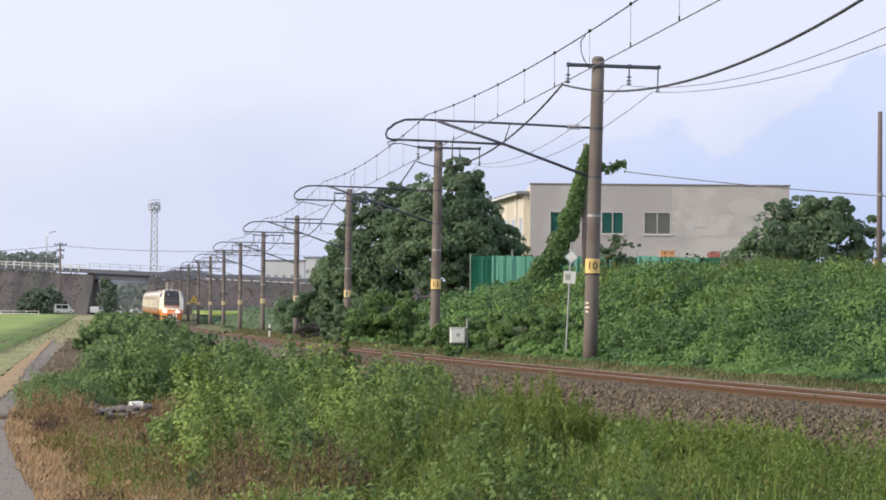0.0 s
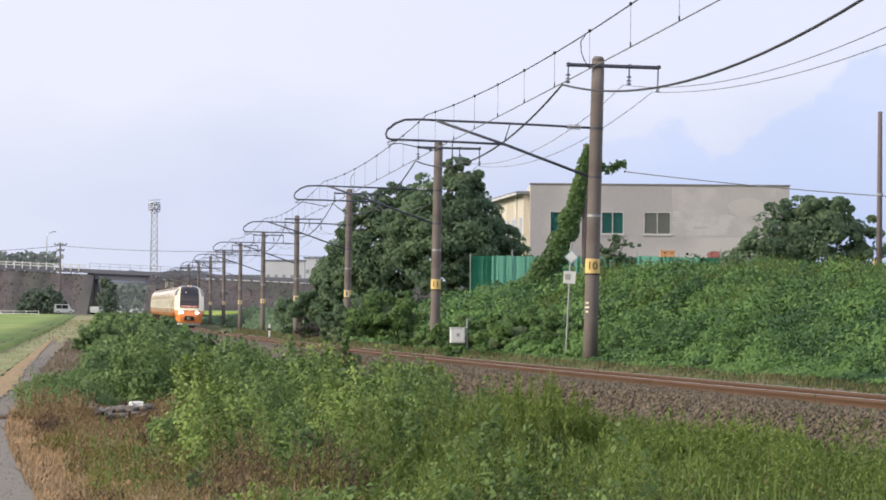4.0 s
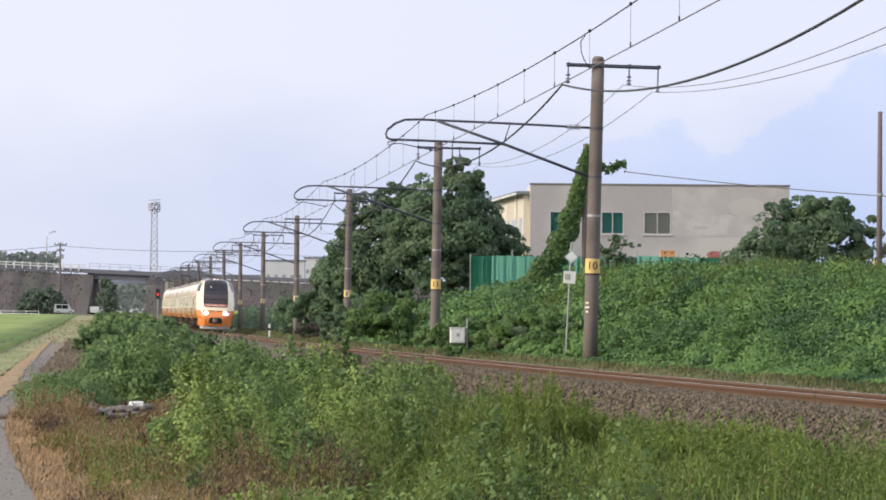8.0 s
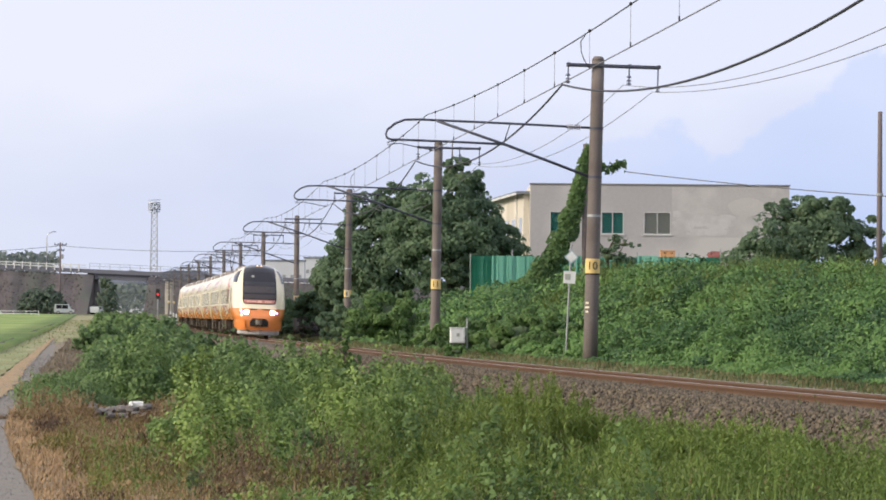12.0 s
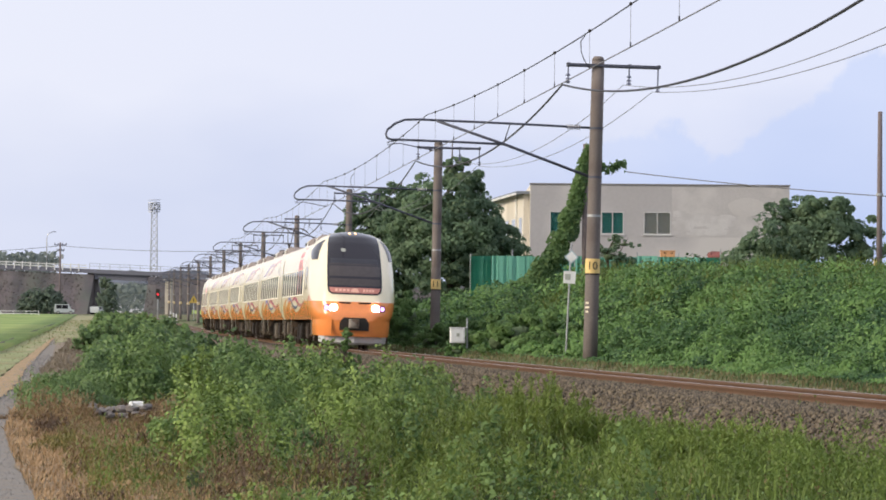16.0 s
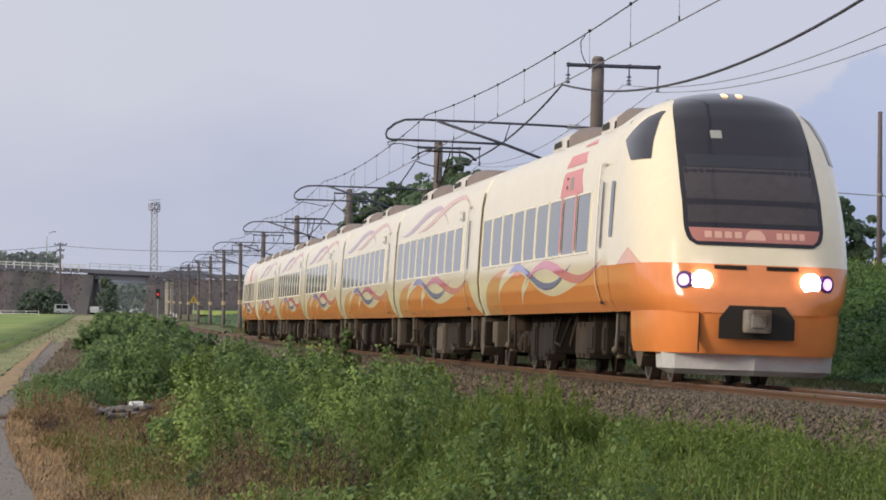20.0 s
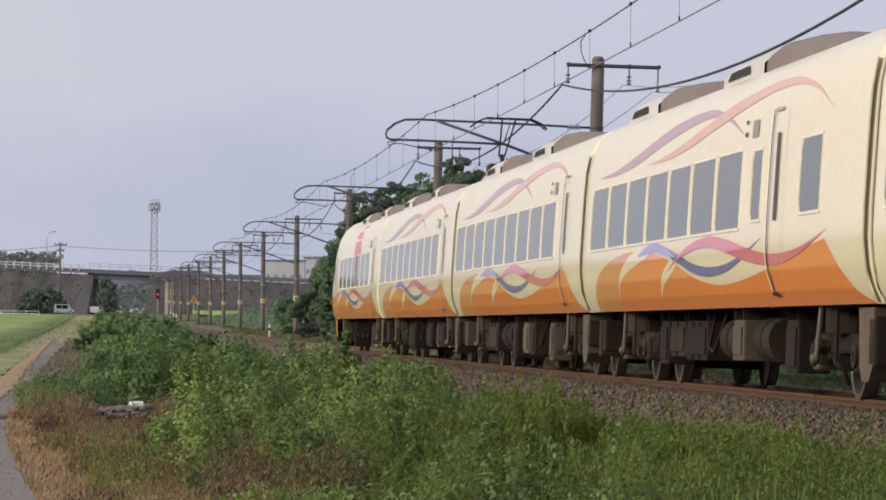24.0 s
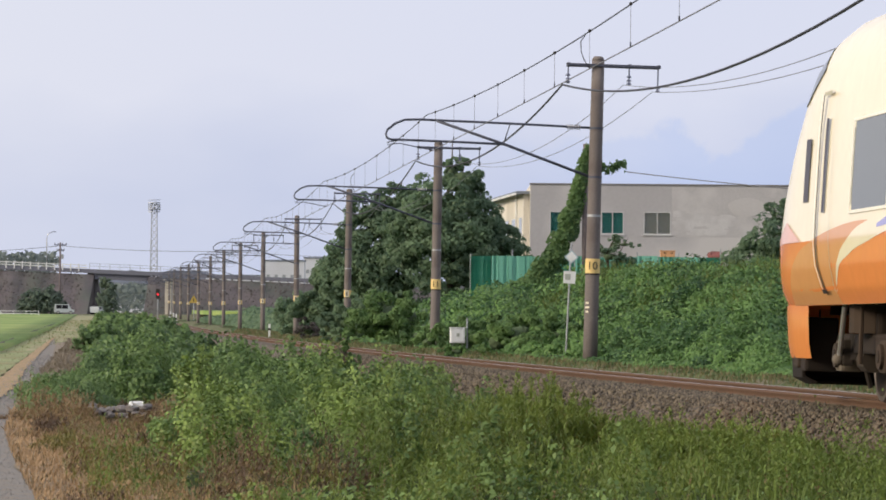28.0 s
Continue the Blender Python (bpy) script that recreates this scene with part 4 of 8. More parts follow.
w = part("service_wire", tb(span((6.45, 135, 6.5), (24, 128, 5.2), 0.25, 20), 0.02, 6), "thin_wire")
tagged(w, "slack grey service wire in front of the building", "overhead wire", "overhead wires")


# ---------------------------------------------------------------- green sheet fence and buildings
def sheet_fence(x0, x1, y, top):
    t = empty("sheet_fence", pose(x0, y, 2.5))
    tagged(t, "green corrugated sheet-metal fence on the bank", "fence")
    n = int((x1 - x0) / 0.9)
    bm = bmesh.new()
    prof = [(0, 0), (0.10, 0), (0.13, 0.035), (0.22, 0.035), (0.25, 0), (0.55, 0), (0.58, 0.035), (0.67, 0.035), (0.70, 0), (0.885, 0)]
    lo = [bm.verts.new((x, y_, -0.3)) for x, y_ in prof]
    hi = [bm.verts.new((x, y_, top - 2.5)) for x, y_ in prof]
    for k in range(len(prof) - 1):
        bm.faces.new((lo[k], lo[k + 1], hi[k + 1], hi[k]))
    bmesh.ops.solidify(bm, geom=bm.faces[:], thickness=0.012)
    me = bpy.data.meshes.new("panel")
    bm.to_mesh(me)
    bm.free()
    me.materials.append(M["green_sheet"])
    rng = random.Random(4)
    for k in range(n):
        o = new("panel", me)
        o.parent = t
        o.matrix_basis = pose(k * 0.9, rng.uniform(-0.02, 0.02), rng.uniform(-0.05, 0.03), rng.uniform(-1, 1), rng.uniform(-0.5, 0.5), 0)
    for k in range(0, n + 1, 2):
        part("post", tb([(k * 0.9, 0.06, -0.4), (k * 0.9, 0.06, top - 2.5 + rng.uniform(0.05, 0.35))], 0.03, 8), "galvanised", t)
    part("rail", bx(0, n * 0.9, 0.05, 0.09, top - 2.75, top - 2.70), "galvanised", t)
    return t


sheet_fence(1.2, 12.0, 165, 3.93)


def window(parent, x0, x1, z0, z1, y, inner, panes=2, name="window"):
    """A sliding window set in a wall that faces -y."""
    w = empty(name)
    w.parent = parent
    bm = bmesh.new()
    t = 0.05
    box(bm, x0, x1, y - 0.03, y + 0.10, z1 - t, z1)
    box(bm, x0, x1, y - 0.03, y + 0.10, z0, z0 + t)
    for k in range(panes + 1):
        x = x0 + (x1 - x0 - t) * k / panes
        box(bm, x, x + t, y - 0.028, y + 0.10, z0 + t, z1 - t)
    part("frame", bm, "frame_metal", w)
    for k in range(panes):
        a = x0 + (x1 - x0) * k / panes
        b = x0 + (x1 - x0) * (k + 1) / panes
        part("pane", bx(a + t * 0.6, b - t * 0.6, y + 0.03, y + 0.045, z0 + t, z1 - t), "pane_glass", w)
        part("blind", bx(a + t * 0.6, b - t * 0.6, y + 0.10, y + 0.12, z0 + t, z1 - t), inner, w)
    part("sill", bx(x0 - 0.06, x1 + 0.06, y - 0.08, y, z0 - 0.06, z0), "frame_metal", w)
    return w


pg = bpy.data.materials.new("pane_glass")
pg.use_nodes = True
pgn = pg.node_tree.nodes["Principled BSDF"]
pgn.inputs["Transmission Weight"].default_value, pgn.inputs["Roughness"].default_value, pgn.inputs["IOR"].default_value = 1.0, 0.03, 1.2
M["pane_glass"] = pg


def wall_with_holes(x0, x1, z0, z1, y0, y1, holes):
    """A thick wall facing -y, with square openings through it."""
    bm = bmesh.new()
    xs = sorted({x0, x1, *[h[0] for h in holes], *[h[1] for h in holes]})
    zs = sorted({z0, z1, *[h[2] for h in holes], *[h[3] for h in holes]})
    for a, b in zip(xs, xs[1:]):
        for c, d in zip(zs, zs[1:]):
            mx, mz = (a + b) / 2, (c + d) / 2
            if not any(h[0] < mx < h[1] and h[2] < mz < h[3] for h in holes):
                box(bm, a, b, y0, y1, c, d)
    bmesh.ops.remove_doubles(bm, verts=bm.verts, dist=1e-4)
    return bm


def warehouse():
    t = empty("warehouse", pose(4.9, 215, 2.6))
    tagged(t, "plain grey rendered warehouse with flat roof and patched wall", "warehouse")
    W, H, D = 14.6, 6.05, 18.0
    holes = [(1.1, 2.6, 3.28, 4.55), (4.0, 5.28, 3.28, 4.55), (6.4, 7.93, 3.28, 4.55)]
    part("wall", wall_with_holes(0, W, -0.3, H, 0, 0.25, holes), "wall_grey", t)
    part("wall", bx(0, 0.25, 0.25, D, -0.3, H), "wall_cream", t)
    part("wall", bx(W - 0.25, W, 0.25, D, -0.3, H), "wall_grey", t)
    part("wall", bx(0.25, W - 0.25, D - 0.25, D, -0.3, H), "wall_grey", t)
    part("roof", bx(0.25, W - 0.25, 0.25, D - 0.25, H - 0.4, H - 0.2), "fascia", t)
    part("coping", bx(-0.05, W + 0.05, -0.05, 0.30, H, H + 0.08, 0.01), "fascia", t)
    window(t, 1.1, 2.6, 3.28, 4.55, 0.02, "curtain_green")
    window(t, 4.0, 5.28, 3.28, 4.55, 0.02, "curtain_green")
    window(t, 6.4, 7.93, 3.28, 4.55, 0.02, "blind_grey")
    part("render_panel", bx(7.98, W - 0.3, -0.004, 0.0, 3.14, H - 0.1), "wall_panel", t, "lighter newer render on the upper wall")
    rng = random.Random(9)
    for k in range(46):
        bm = bmesh.new()
        w, h = rng.uniform(0.18, 0.75), rng.uniform(0.05, 0.2)
        x, z = 8.35 + (11.1 - 8.35) * rng.random() ** 0.8, rng.uniform(3.25, 4.5)
        y = -0.0055 - 0.0003 * k
        edge = [(x - w, z - h), (x - 0.3 * w, z - h * rng.uniform(0.8, 1.3)), (x + w, z - h * rng.uniform(0.6, 1.1)), (x + w * 1.08, z + 0.2 * h), (x + w * 0.9, z + h), (x - 0.2 * w, z + h * rng.uniform(0.7, 1.2)), (x - w * 0.95, z + h * rng.uniform(0.5, 1.1))]
        bm.faces.new([bm.verts.new((u, y, v)) for u, v in edge])
        part("paint_stroke", bm, "wall_patch", t, "chalky white brush stroke")
    bm = bmesh.new()
    bm.faces.new([bm.verts.new((12.2 + (1.05 + 0.06 * math.sin(5 * a)) * math.cos(a), -0.0205, 4.86 + 0.53 * math.sin(a))) for a in np.linspace(0, 2 * math.pi, 28)[:-1]])
    part("render_patch", bm, "wall_oval", t, "faint oval of paler render")
    part("joint", bx(3.35, 3.38, -0.006, 0.0, -0.2, H), "wall_patch", t)
    return t


warehouse()


def shed():
    """Lower cream building behind, seen along its side."""
    t = empty("shed", pose(4.55, 216.6, 2.6, 0, 0, 4.6))
    tagged(t, "cream-walled shed with grey sheet roof and downpipe", "shed")
    D, H = 19.0, 5.55
    part("wall", bx(0.0, 0.2, 0, D, -0.3, H), "wall_cream", t)
    part("wall", bx(0.2, 0.34, 0, 0.2, -0.3, H), "wall_cream", t)
    part("roof", bx(-0.45, 0.34, -0.3, D + 0.4, H, H + 0.16, 0.02), "roof_blue", t)
    part("gutter", tb([(-0.5, -0.3, H - 0.02), (-0.5, D + 0.4, H - 0.02)], 0.07, 8), "white_paint", t)
    part("downpipe", tb([(-0.06, 3.5, -0.3), (-0.06, 3.5, H)], 0.05, 8), "white_paint", t)
    for y0, y1, z0, z1 in ((4.6, 6.6, 3.2, 4.2), (8.5, 11.0, 3.2, 4.2), (0.8, 2.4, 3.2, 4.2), (13, 15.5, 3.2, 4.2)):
        w = empty("window")
        w.parent = t
        part("pane", bx(-0.015, 0.01, y0, y1, z0, z1), "pane_dark", w)
        part("frame", bx(-0.03, 0.0, y0 - 0.06, y1 + 0.06, z0 - 0.06, z0), "frame_metal", w)
        part("frame", bx(-0.03, 0.0, y0 - 0.06, y1 + 0.06, z1, z1 + 0.06), "frame_metal", w)
    return t


M["pane_dark"] = mat("pane_dark", (0.30, 0.32, 0.33), 0.15, 0.1, 1.0, 6.0, 0.0, spec=0.6)
shed()


def crate(m):
    t = empty("crate", m)
    tagged(t, "orange plastic crate stacked behind the fence", "crate", "stacked crates")
    part("body", bx(-0.37, 0.37, -0.3, 0.3, 0, 0.28, 0.02), "crate_orange", t)
    for hx in (-0.2, 0.14):
        part("handle_slot", bx(hx, hx + 0.12, -0.308, -0.298, 0.17, 0.22), "rubber", t)
    part("rim", bx(-0.40, 0.40, -0.33, 0.33, 0.28, 0.33, 0.01), "crate_orange", t)
    return t


for k in range(7):
    crate(pose(11.53 + 0.02 * (k % 2), 196, 2.37 + 0.331 * k, 0, 0, 2 * (k % 2)))
tarp = part("tarpaulin_heap", bent(bx(13.55, 14.35, 195, 196.4, 2.4, 4.6, 0.2), 0.08, 3), "tarp_red")
tagged(tarp, "faded red tarpaulin over a heap behind the fence", "tarpaulin")


# ---------------------------------------------------------------- the overpass and the distance
def overpass():
    t = empty("overpass", pose(0, 760, 0))
    tagged(t, "grey road overpass on brown earth embankments with railings", "overpass")
    xa, xb, xc = -69.0, -58.5, 12.0
    top = lambda x: 9.55 - 0.036 * (x + 88)

    def slab(x0, x1, y0, y1, up, down, n=12):
        bm = bmesh.new()
        xs = np.linspace(x0, x1, n)
        q = [[bm.verts.new((x, y, top(x) + h)) for y, h in ((y0, up), (y1, up), (y1, down), (y0, down))] for x in xs]
        for a, b in zip(q, q[1:]):
            for k in range(4):
                bm.faces.new((a[k], b[k], b[(k + 1) % 4], a[(k + 1) % 4]))
        bm.faces.new(q[0])
        bm.faces.new(q[-1][::-1])
        bmesh.ops.recalc_face_normals(bm, faces=bm.faces)
        return bm

    part("deck", slab(-110, xc, -4, 4, -0.5, -0.75), "grey_concrete", t)
    part("parapet", slab(-110, xc, -4.2, -4.0, 0.0, -0.8), "deck_steel", t)
    part("girder", slab(xa, xb, -3.6, -3.2, -0.75, -1.95), "deck_steel", t)
    part("girder", slab(xa, xb, 3.2, 3.6, -0.75, -1.95), "deck_steel", t)
    part("abutment", bx(-70.5, xa, -2.8, 4.0, -0.5, 8.2), "abutment_grey", t)
    part("pier", bx(-53.6, -52.4, -23.5, -18.5, -0.5, 6.6, 0.05), "pale_concrete", t, "pale concrete pier")
    part("pier_cap", bx(-54.0, -52.0, -24, -18, 6.6, 7.0, 0.05), "grey_concrete", t)
    part("abutment", bx(xb, xb + 1.5, -2.8, 4.0, -0.5, 7.2), "abutment_grey", t)
    for x0, x1 in ((-112, xa - 0.1), (xb + 0.2, xc)):
        xs = np.linspace(x0, x1, 40)
        rows = []
        for k, (y, f) in enumerate(((-18, 0.0), (-12, 0.38), (-8, 0.68), (-4.3, 0.97), (4.3, 0.97), (18, 0.0))):
            rows.append([(x, y + 0.8 * math.sin(x * 1.3 + k), (top(x) - 0.5) * f - 0.3 + 0.25 * math.sin(x * 0.9 + 2 * k) * (0 < f < 0.9)) for x in xs])
        part_me("embankment", grid_me("embankment", np.array(rows)), "embankment", t, "brown scrub-covered earth slope", smooth=True)
        for col in (0, -1):
            bm = bmesh.new()
            bm.faces.new([bm.verts.new(r[col]) for r in rows])
            part("embankment_end", bm, "embankment", t)
    for x in np.arange(-70, -45, 2.0):
        part("railing_post", bx(x, x + 0.09, -4.15, -4.06, top(x), top(x) + 1.15), "galvanised", t)
    for h in (0.6, 1.12):
        part("railing", slab(-70, -44, -4.14, -4.07, h + 0.05, h - 0.02), "galvanised", t)
    for h in (0.80, 0.30):
        part("guard_rail", slab(-110, -70.5, -4.3, -4.2, h, h - 0.16), "white_paint", t)
    for x in np.arange(-109, -71, 1.6):
        part("guard_post", bx(x, x + 0.22, -4.36, -4.2, top(x) - 0.5, top(x) + 0.95), "white_paint", t)
    return t


overpass()


def street_lamp(m):
    t = empty("street_lamp", m)
    tagged(t, "tall grey street lamp with curved arm on the overpass", "street lamp")
    part("pole", tb([(0, 0, -0.5), (0, 0, 5.8), (0.15, 0, 6.4), (0.55, 0, 6.85), (1.2, 0, 7.05)], 0.10, 8, 0.06), "galvanised", t, smooth=True)
    part("lantern", bx(1.1, 1.75, -0.13, 0.13, 6.98, 7.14, 0.04), "steel_tube", t)
    return t


street_lamp(pose(-78.6, 757, 9.2))
up = utility_pole(pose(-70.2, 700, 0), 13.2, 0.24, 0.15, ((12.75, 1.15), (11.7, 0.7)), "tall grey utility pole with crossarms below the overpass")
part("transformer", tb([(0.4, 0, 10.2), (0.4, 0, 11.0)], 0.22, 10), "galvanised", up)
for k, (a, b, sag) in enumerate((((-95, 640, 10.2), (-70.2, 700, 12.6), 0.5), ((-70.2, 700, 12.6), (-38, 690, 11.7), 0.4), ((-38, 690, 11.7), (0, 690, 11.0), 0.6))):
    ob = part("distribution_wire", tb(span(a, b, sag, 16), 0.045, 5), "thin_wire")
    tagged(ob, "thin grey power line before the overpass", "overhead wire", "overhead wires")


def lattice_tower(m):
    t = empty("lattice_tower", m)
    tagged(t, "tall steel lattice radio tower with antenna platform", "radio tower")
    H = 41.0
    w = lambda z: 1.55 - 0.55 * z / H
    for sx, sy in ((-1, -1), (1, -1), (1, 1), (-1, 1)):
        part("leg", tb([(sx * w(0), sy * w(0), -1), (sx * w(H), sy * w(H), H)], 0.20, 6, 0.14), "tower_haze_tint", t)
    n = 16
    for k in range(n):
        z0, z1 = H * k / n, H * (k + 1) / n
        for sy in (-1, 1):
            part("brace", tb([(-w(z0), sy * w(z0), z0), (w(z1), sy * w(z1), z1)], 0.10, 5), "tower_haze_tint", t)
            part("brace", tb([(w(z0), sy * w(z0), z0), (-w(z1), sy * w(z1), z1)], 0.10, 5), "tower_haze_tint", t)
        part("ring", bx(-w(z1), w(z1), -w(z1) - 0.08, -w(z1) + 0.08, z1 - 0.08, z1 + 0.08), "tower_haze_tint", t)
    for z, r in ((H - 3.6, 2.3), (H, 2.5)):
        part("platform", tb([(0, 0, z), (0, 0, z + 0.35)], r, 16), "tower_haze_tint", t)
        part("handrail", tb([(0, 0, z + 1.2), (0, 0, z + 1.35)], r, 16), "tower_haze_tint", t)
    for a in range(8):
        c, s_ = math.cos(a * 0.785), math.sin(a * 0.785)
        part("antenna", bx(-0.18, 0.18, -0.18, 0.18, H - 2.9, H - 0.3, m=pose(2.2 * c, 2.2 * s_, 0)), "tower_haze_tint", t)
    return t


lattice_tower(pose(-113.6, 1500, 1.2))


def far_house(x, y, w, d, h, label, windows=4):
    t = empty("far_building", pose(x, y, 0))
    tagged(t, label, "building", "distant buildings")
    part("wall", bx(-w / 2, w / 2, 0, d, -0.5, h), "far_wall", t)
    part("roof", bx(-w / 2 - 0.3, w / 2 + 0.3, -0.3, d + 0.3, h, h + 0.5), "roof_blue", t)
    for r in range(max(1, int(h / 4))):
        for k in range(windows):
            x0 = -w / 2 + w * (k + 0.25) / windows
            part("window", bx(x0, x0 + w * 0.4 / windows, -0.06, 0.0, 1.5 + r * 3.4, 3.0 + r * 3.4), "pane_dark", t)
    return t


far_house(-56, 1350, 14, 10, 18, "distant apartment block, haze put into its pale colour", 5)
far_house(-50, 1500, 9, 8, 21, "distant tower block, haze put into its pale colour", 3)
far_house(-72, 1400, 30, 12, 13, "low distant building, haze put into its pale colour", 8)
far_house(-92, 1100, 12, 8, 8, "white distant house seen under the overpass", 3)
hx = np.linspace(-420, 900, 120)
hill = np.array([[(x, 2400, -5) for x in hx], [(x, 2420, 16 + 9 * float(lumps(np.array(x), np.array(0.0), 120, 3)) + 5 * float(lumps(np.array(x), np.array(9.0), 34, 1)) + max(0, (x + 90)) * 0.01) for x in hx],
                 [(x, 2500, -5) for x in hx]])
tagged(part_me("far_hills", grid_me("far_hills", hill), "far_hill", smooth=True), "wooded hills on the horizon, coloured blue-grey for haze", "hills", kind="structure")


def railway_signal(m):
    t = empty("railway_signal", m)
    tagged(t, "railway signal showing red beside the track", "railway signal")
    part("post", tb([(0, 0, -0.5), (0, 0, 2.9)], 0.07, 8), "galvanised", t)
    part("head", bx(-0.28, 0.28, -0.1, 0.1, 2.1, 3.5, 0.08), "ink", t)
    part("lens", tb([(0, -0.11, 2.72), (0, -0.14, 2.72)], 0.12, 14), "signal_red", t, "lit red lens")
    part("lens", tb([(0, -0.11, 3.15), (0, -0.13, 3.15)], 0.12, 14), "rubber", t)
    part("hood", bx(-0.19, 0.19, -0.32, -0.1, 2.9, 2.94), "ink", t)
    part("ladder", bx(0.1, 0.16, 0.1, 0.14, 0, 2.9), "galvanised", t)
    return t


railway_signal(pose(-51.5, 690, 0.25) @ Matrix.Scale(1.3, 4))


def warning_sign(m):
    t = empty("warning_sign", m)
    tagged(t, "yellow triangular lineside warning sign on a post", "railway sign")
    part("post", tb([(0, 0, -0.5), (0, 0, 2.3)], 0.05, 8), "galvanised", t)
    bm = bmesh.new()
    a, b = ([bm.verts.new((x, y, z)) for x, z in ((-0.6, 1.75), (0.6, 1.75), (0, 2.8))] for y in (-0.10, -0.06))
    bm.faces.new(a)
    bm.faces.new(b[::-1])
    for k in range(3):
        bm.faces.new((a[k], b[k], b[(k + 1) % 3], a[(k + 1) % 3]))
    bmesh.ops.recalc_face_normals(bm, faces=bm.faces)
    part("plate", bm, "yellow_sign", t)
    part("mark", bx(-0.05, 0.05, -0.112, -0.104, 1.92, 2.35), "ink", t)
    return t


warning_sign(pose(-32.6, 500, 0.35))


def marker_post(x, y, h=0.9):
    t = empty("marker_post", place(x, y))
    tagged(t, "short white lineside marker post", "marker post", "white marker posts")
    part("post", bx(-0.07, 0.07, -0.05, 0.05, -0.3, h, 0.01), "white_paint", t)
    part("cap", bx(-0.08, 0.08, -0.06, 0.06, h * 0.55, h * 0.7), "rubber", t)


for x, y, h in ((-11.6, 256, 0.95), (-29.3, 420, 1.5), (-31.0, 440, 1.6), (-30.8, 430, 1.2), (-33.5, 470, 1.7)):
    marker_post(x, y, h)


def field_fence():
    t = empty("field_fence", pose(-78, 605, -0.2))
    tagged(t, "low white pipe railing at the edge of the rice field", "railing")
    for k in range(8):
        part("post", tb([(k * 2.0, 0, 0), (k * 2.0, 0, 0.95)], 0.06, 6), "white_paint", t)
    for z in (0.5, 0.92):
        part("pipe", tb([(0, 0, z), (14, 0, z)], 0.05, 6), "white_paint", t)


field_fence()


def far_car(m, kind):
    t = empty("parked_van" if kind else "parked_car", m)
    tagged(t, "white van parked by the embankment" if kind else "small white car parked by the track", "van" if kind else "car")
    h = 1.75 if kind else 1.4
    bm = bmesh.new()
    prof = [(-1.7, 0.3), (1.7, 0.3), (1.72, 0.85), (1.2, 0.95), (0.75, h), (-1.6, h), (-1.72, 0.9)]
    a = [bm.verts.new((x, -0.8, z)) for x, z in prof]
    b = [bm.verts.new((x, 0.8, z)) for x, z in prof]
    bm.faces.new(a)
    bm.faces.new(b[::-1])
    for k in range(len(prof)):
        bm.faces.new((a[k], b[k], b[(k + 1) % 7], a[(k + 1) % 7]))
    bmesh.ops.recalc_face_normals(bm, faces=bm.faces)
    bmesh.ops.bevel(bm, geom=bm.edges[:], offset=0.06, segments=2, affect="EDGES")
    part("body", bm, "car_white", t)
    for x0, x1 in ((-1.4, -0.5), (-0.4, 0.6)):
        part("side_window", bx(x0, x1, -0.83, -0.81, 1.0, h - 0.12), "cab_glass", t)
    for x in (-1.1, 1.1):
        w = part("wheel", tb([(x, -0.83, 0.3), (x, -0.6, 0.3)], 0.3, 14), "rubber", t)
        part("rim", tb([(x, -0.845, 0.3), (x, -0.8, 0.3)], 0.17, 12), "steel_bright", w)
        part("wheel", tb([(x, 0.6, 0.3), (x, 0.83, 0.3)], 0.3, 14), "rubber", t)
    return t


far_car(pose(-65.6, 662, 0.1, 0, 0, 8), 1)
far_car(pose(-61.6, 680, 0.1, 0, 0, 80), 0)


# ---------------------------------------------------------------- the train
BODY = [(1.30, 0.93), (1.385, 1.08), (1.44, 1.30), (1.465, 1.55), (1.462, 1.80), (1.45, 2.20), (1.435, 2.62), (1.415, 2.95), (1.37, 3.20), (1.27, 3.42),
        (1.07, 3.58), (0.75, 3.69), (0.37, 3.75), (0.0, 3.765)]
CAB = [(1.30, 0.93), (1.385, 1.08), (1.44, 1.30), (1.465, 1.55), (1.462, 1.80), (1.45, 2.20), (1.43, 2.62), (1.395, 2.98), (1.335, 3.28), (1.20, 3.55),
       (0.98, 3.75), (0.68, 3.88), (0.34, 3.95), (0.0, 3.97)]
_bz = np.array([q[1] for q in BODY])
_by = np.array([q[0] for q in BODY])
_cz = np.array([q[1] for q in CAB])
_cy = np.array([q[0] for q in CAB])
NB, NTIP = 7.4, 11.1


def side_y(z):
    return np.interp(z, _bz, _by)


def rake(z):
    return np.interp(z, [0.9, 1.15, 1.3, 1.5, 1.62, 1.85, 2.0, 2.4, 2.8, 3.2, 3.55, 3.78, 3.91, 3.97], [0.0, 0.02, 0.10, 0.16, 0.21, 0.30, 0.36, 0.61, 1.01, 1.45, 1.85, 2.20, 2.70, 3.25])


def nose_pow(z):
    return np.interp(z, [1.0, 2.0, 3.2, 3.97], [0.43, 0.46, 0.58, 0.76])


def nose_x(y, z):
    w, p = np.interp(z, _cz, _cy), nose_pow(z)
    c = np.clip((np.abs(y) / np.maximum(w, 1e-3)), 0, 0.9999) ** (1 / p)
    return NB + (NTIP - rake(z) - NB) * (1 - c * c) ** (p / 2)


def both_sides(rows):
    """Mirrors rows of half sections (y >= 0) into whole ones, from the near side over the roof to the far one."""
    return np.concatenate([rows * np.array([1, -1, 1]), rows[:, ::-1][:, 1:]], 1)


def section(x, prof):
    return np.array([[x, y, z] for y, z in prof])


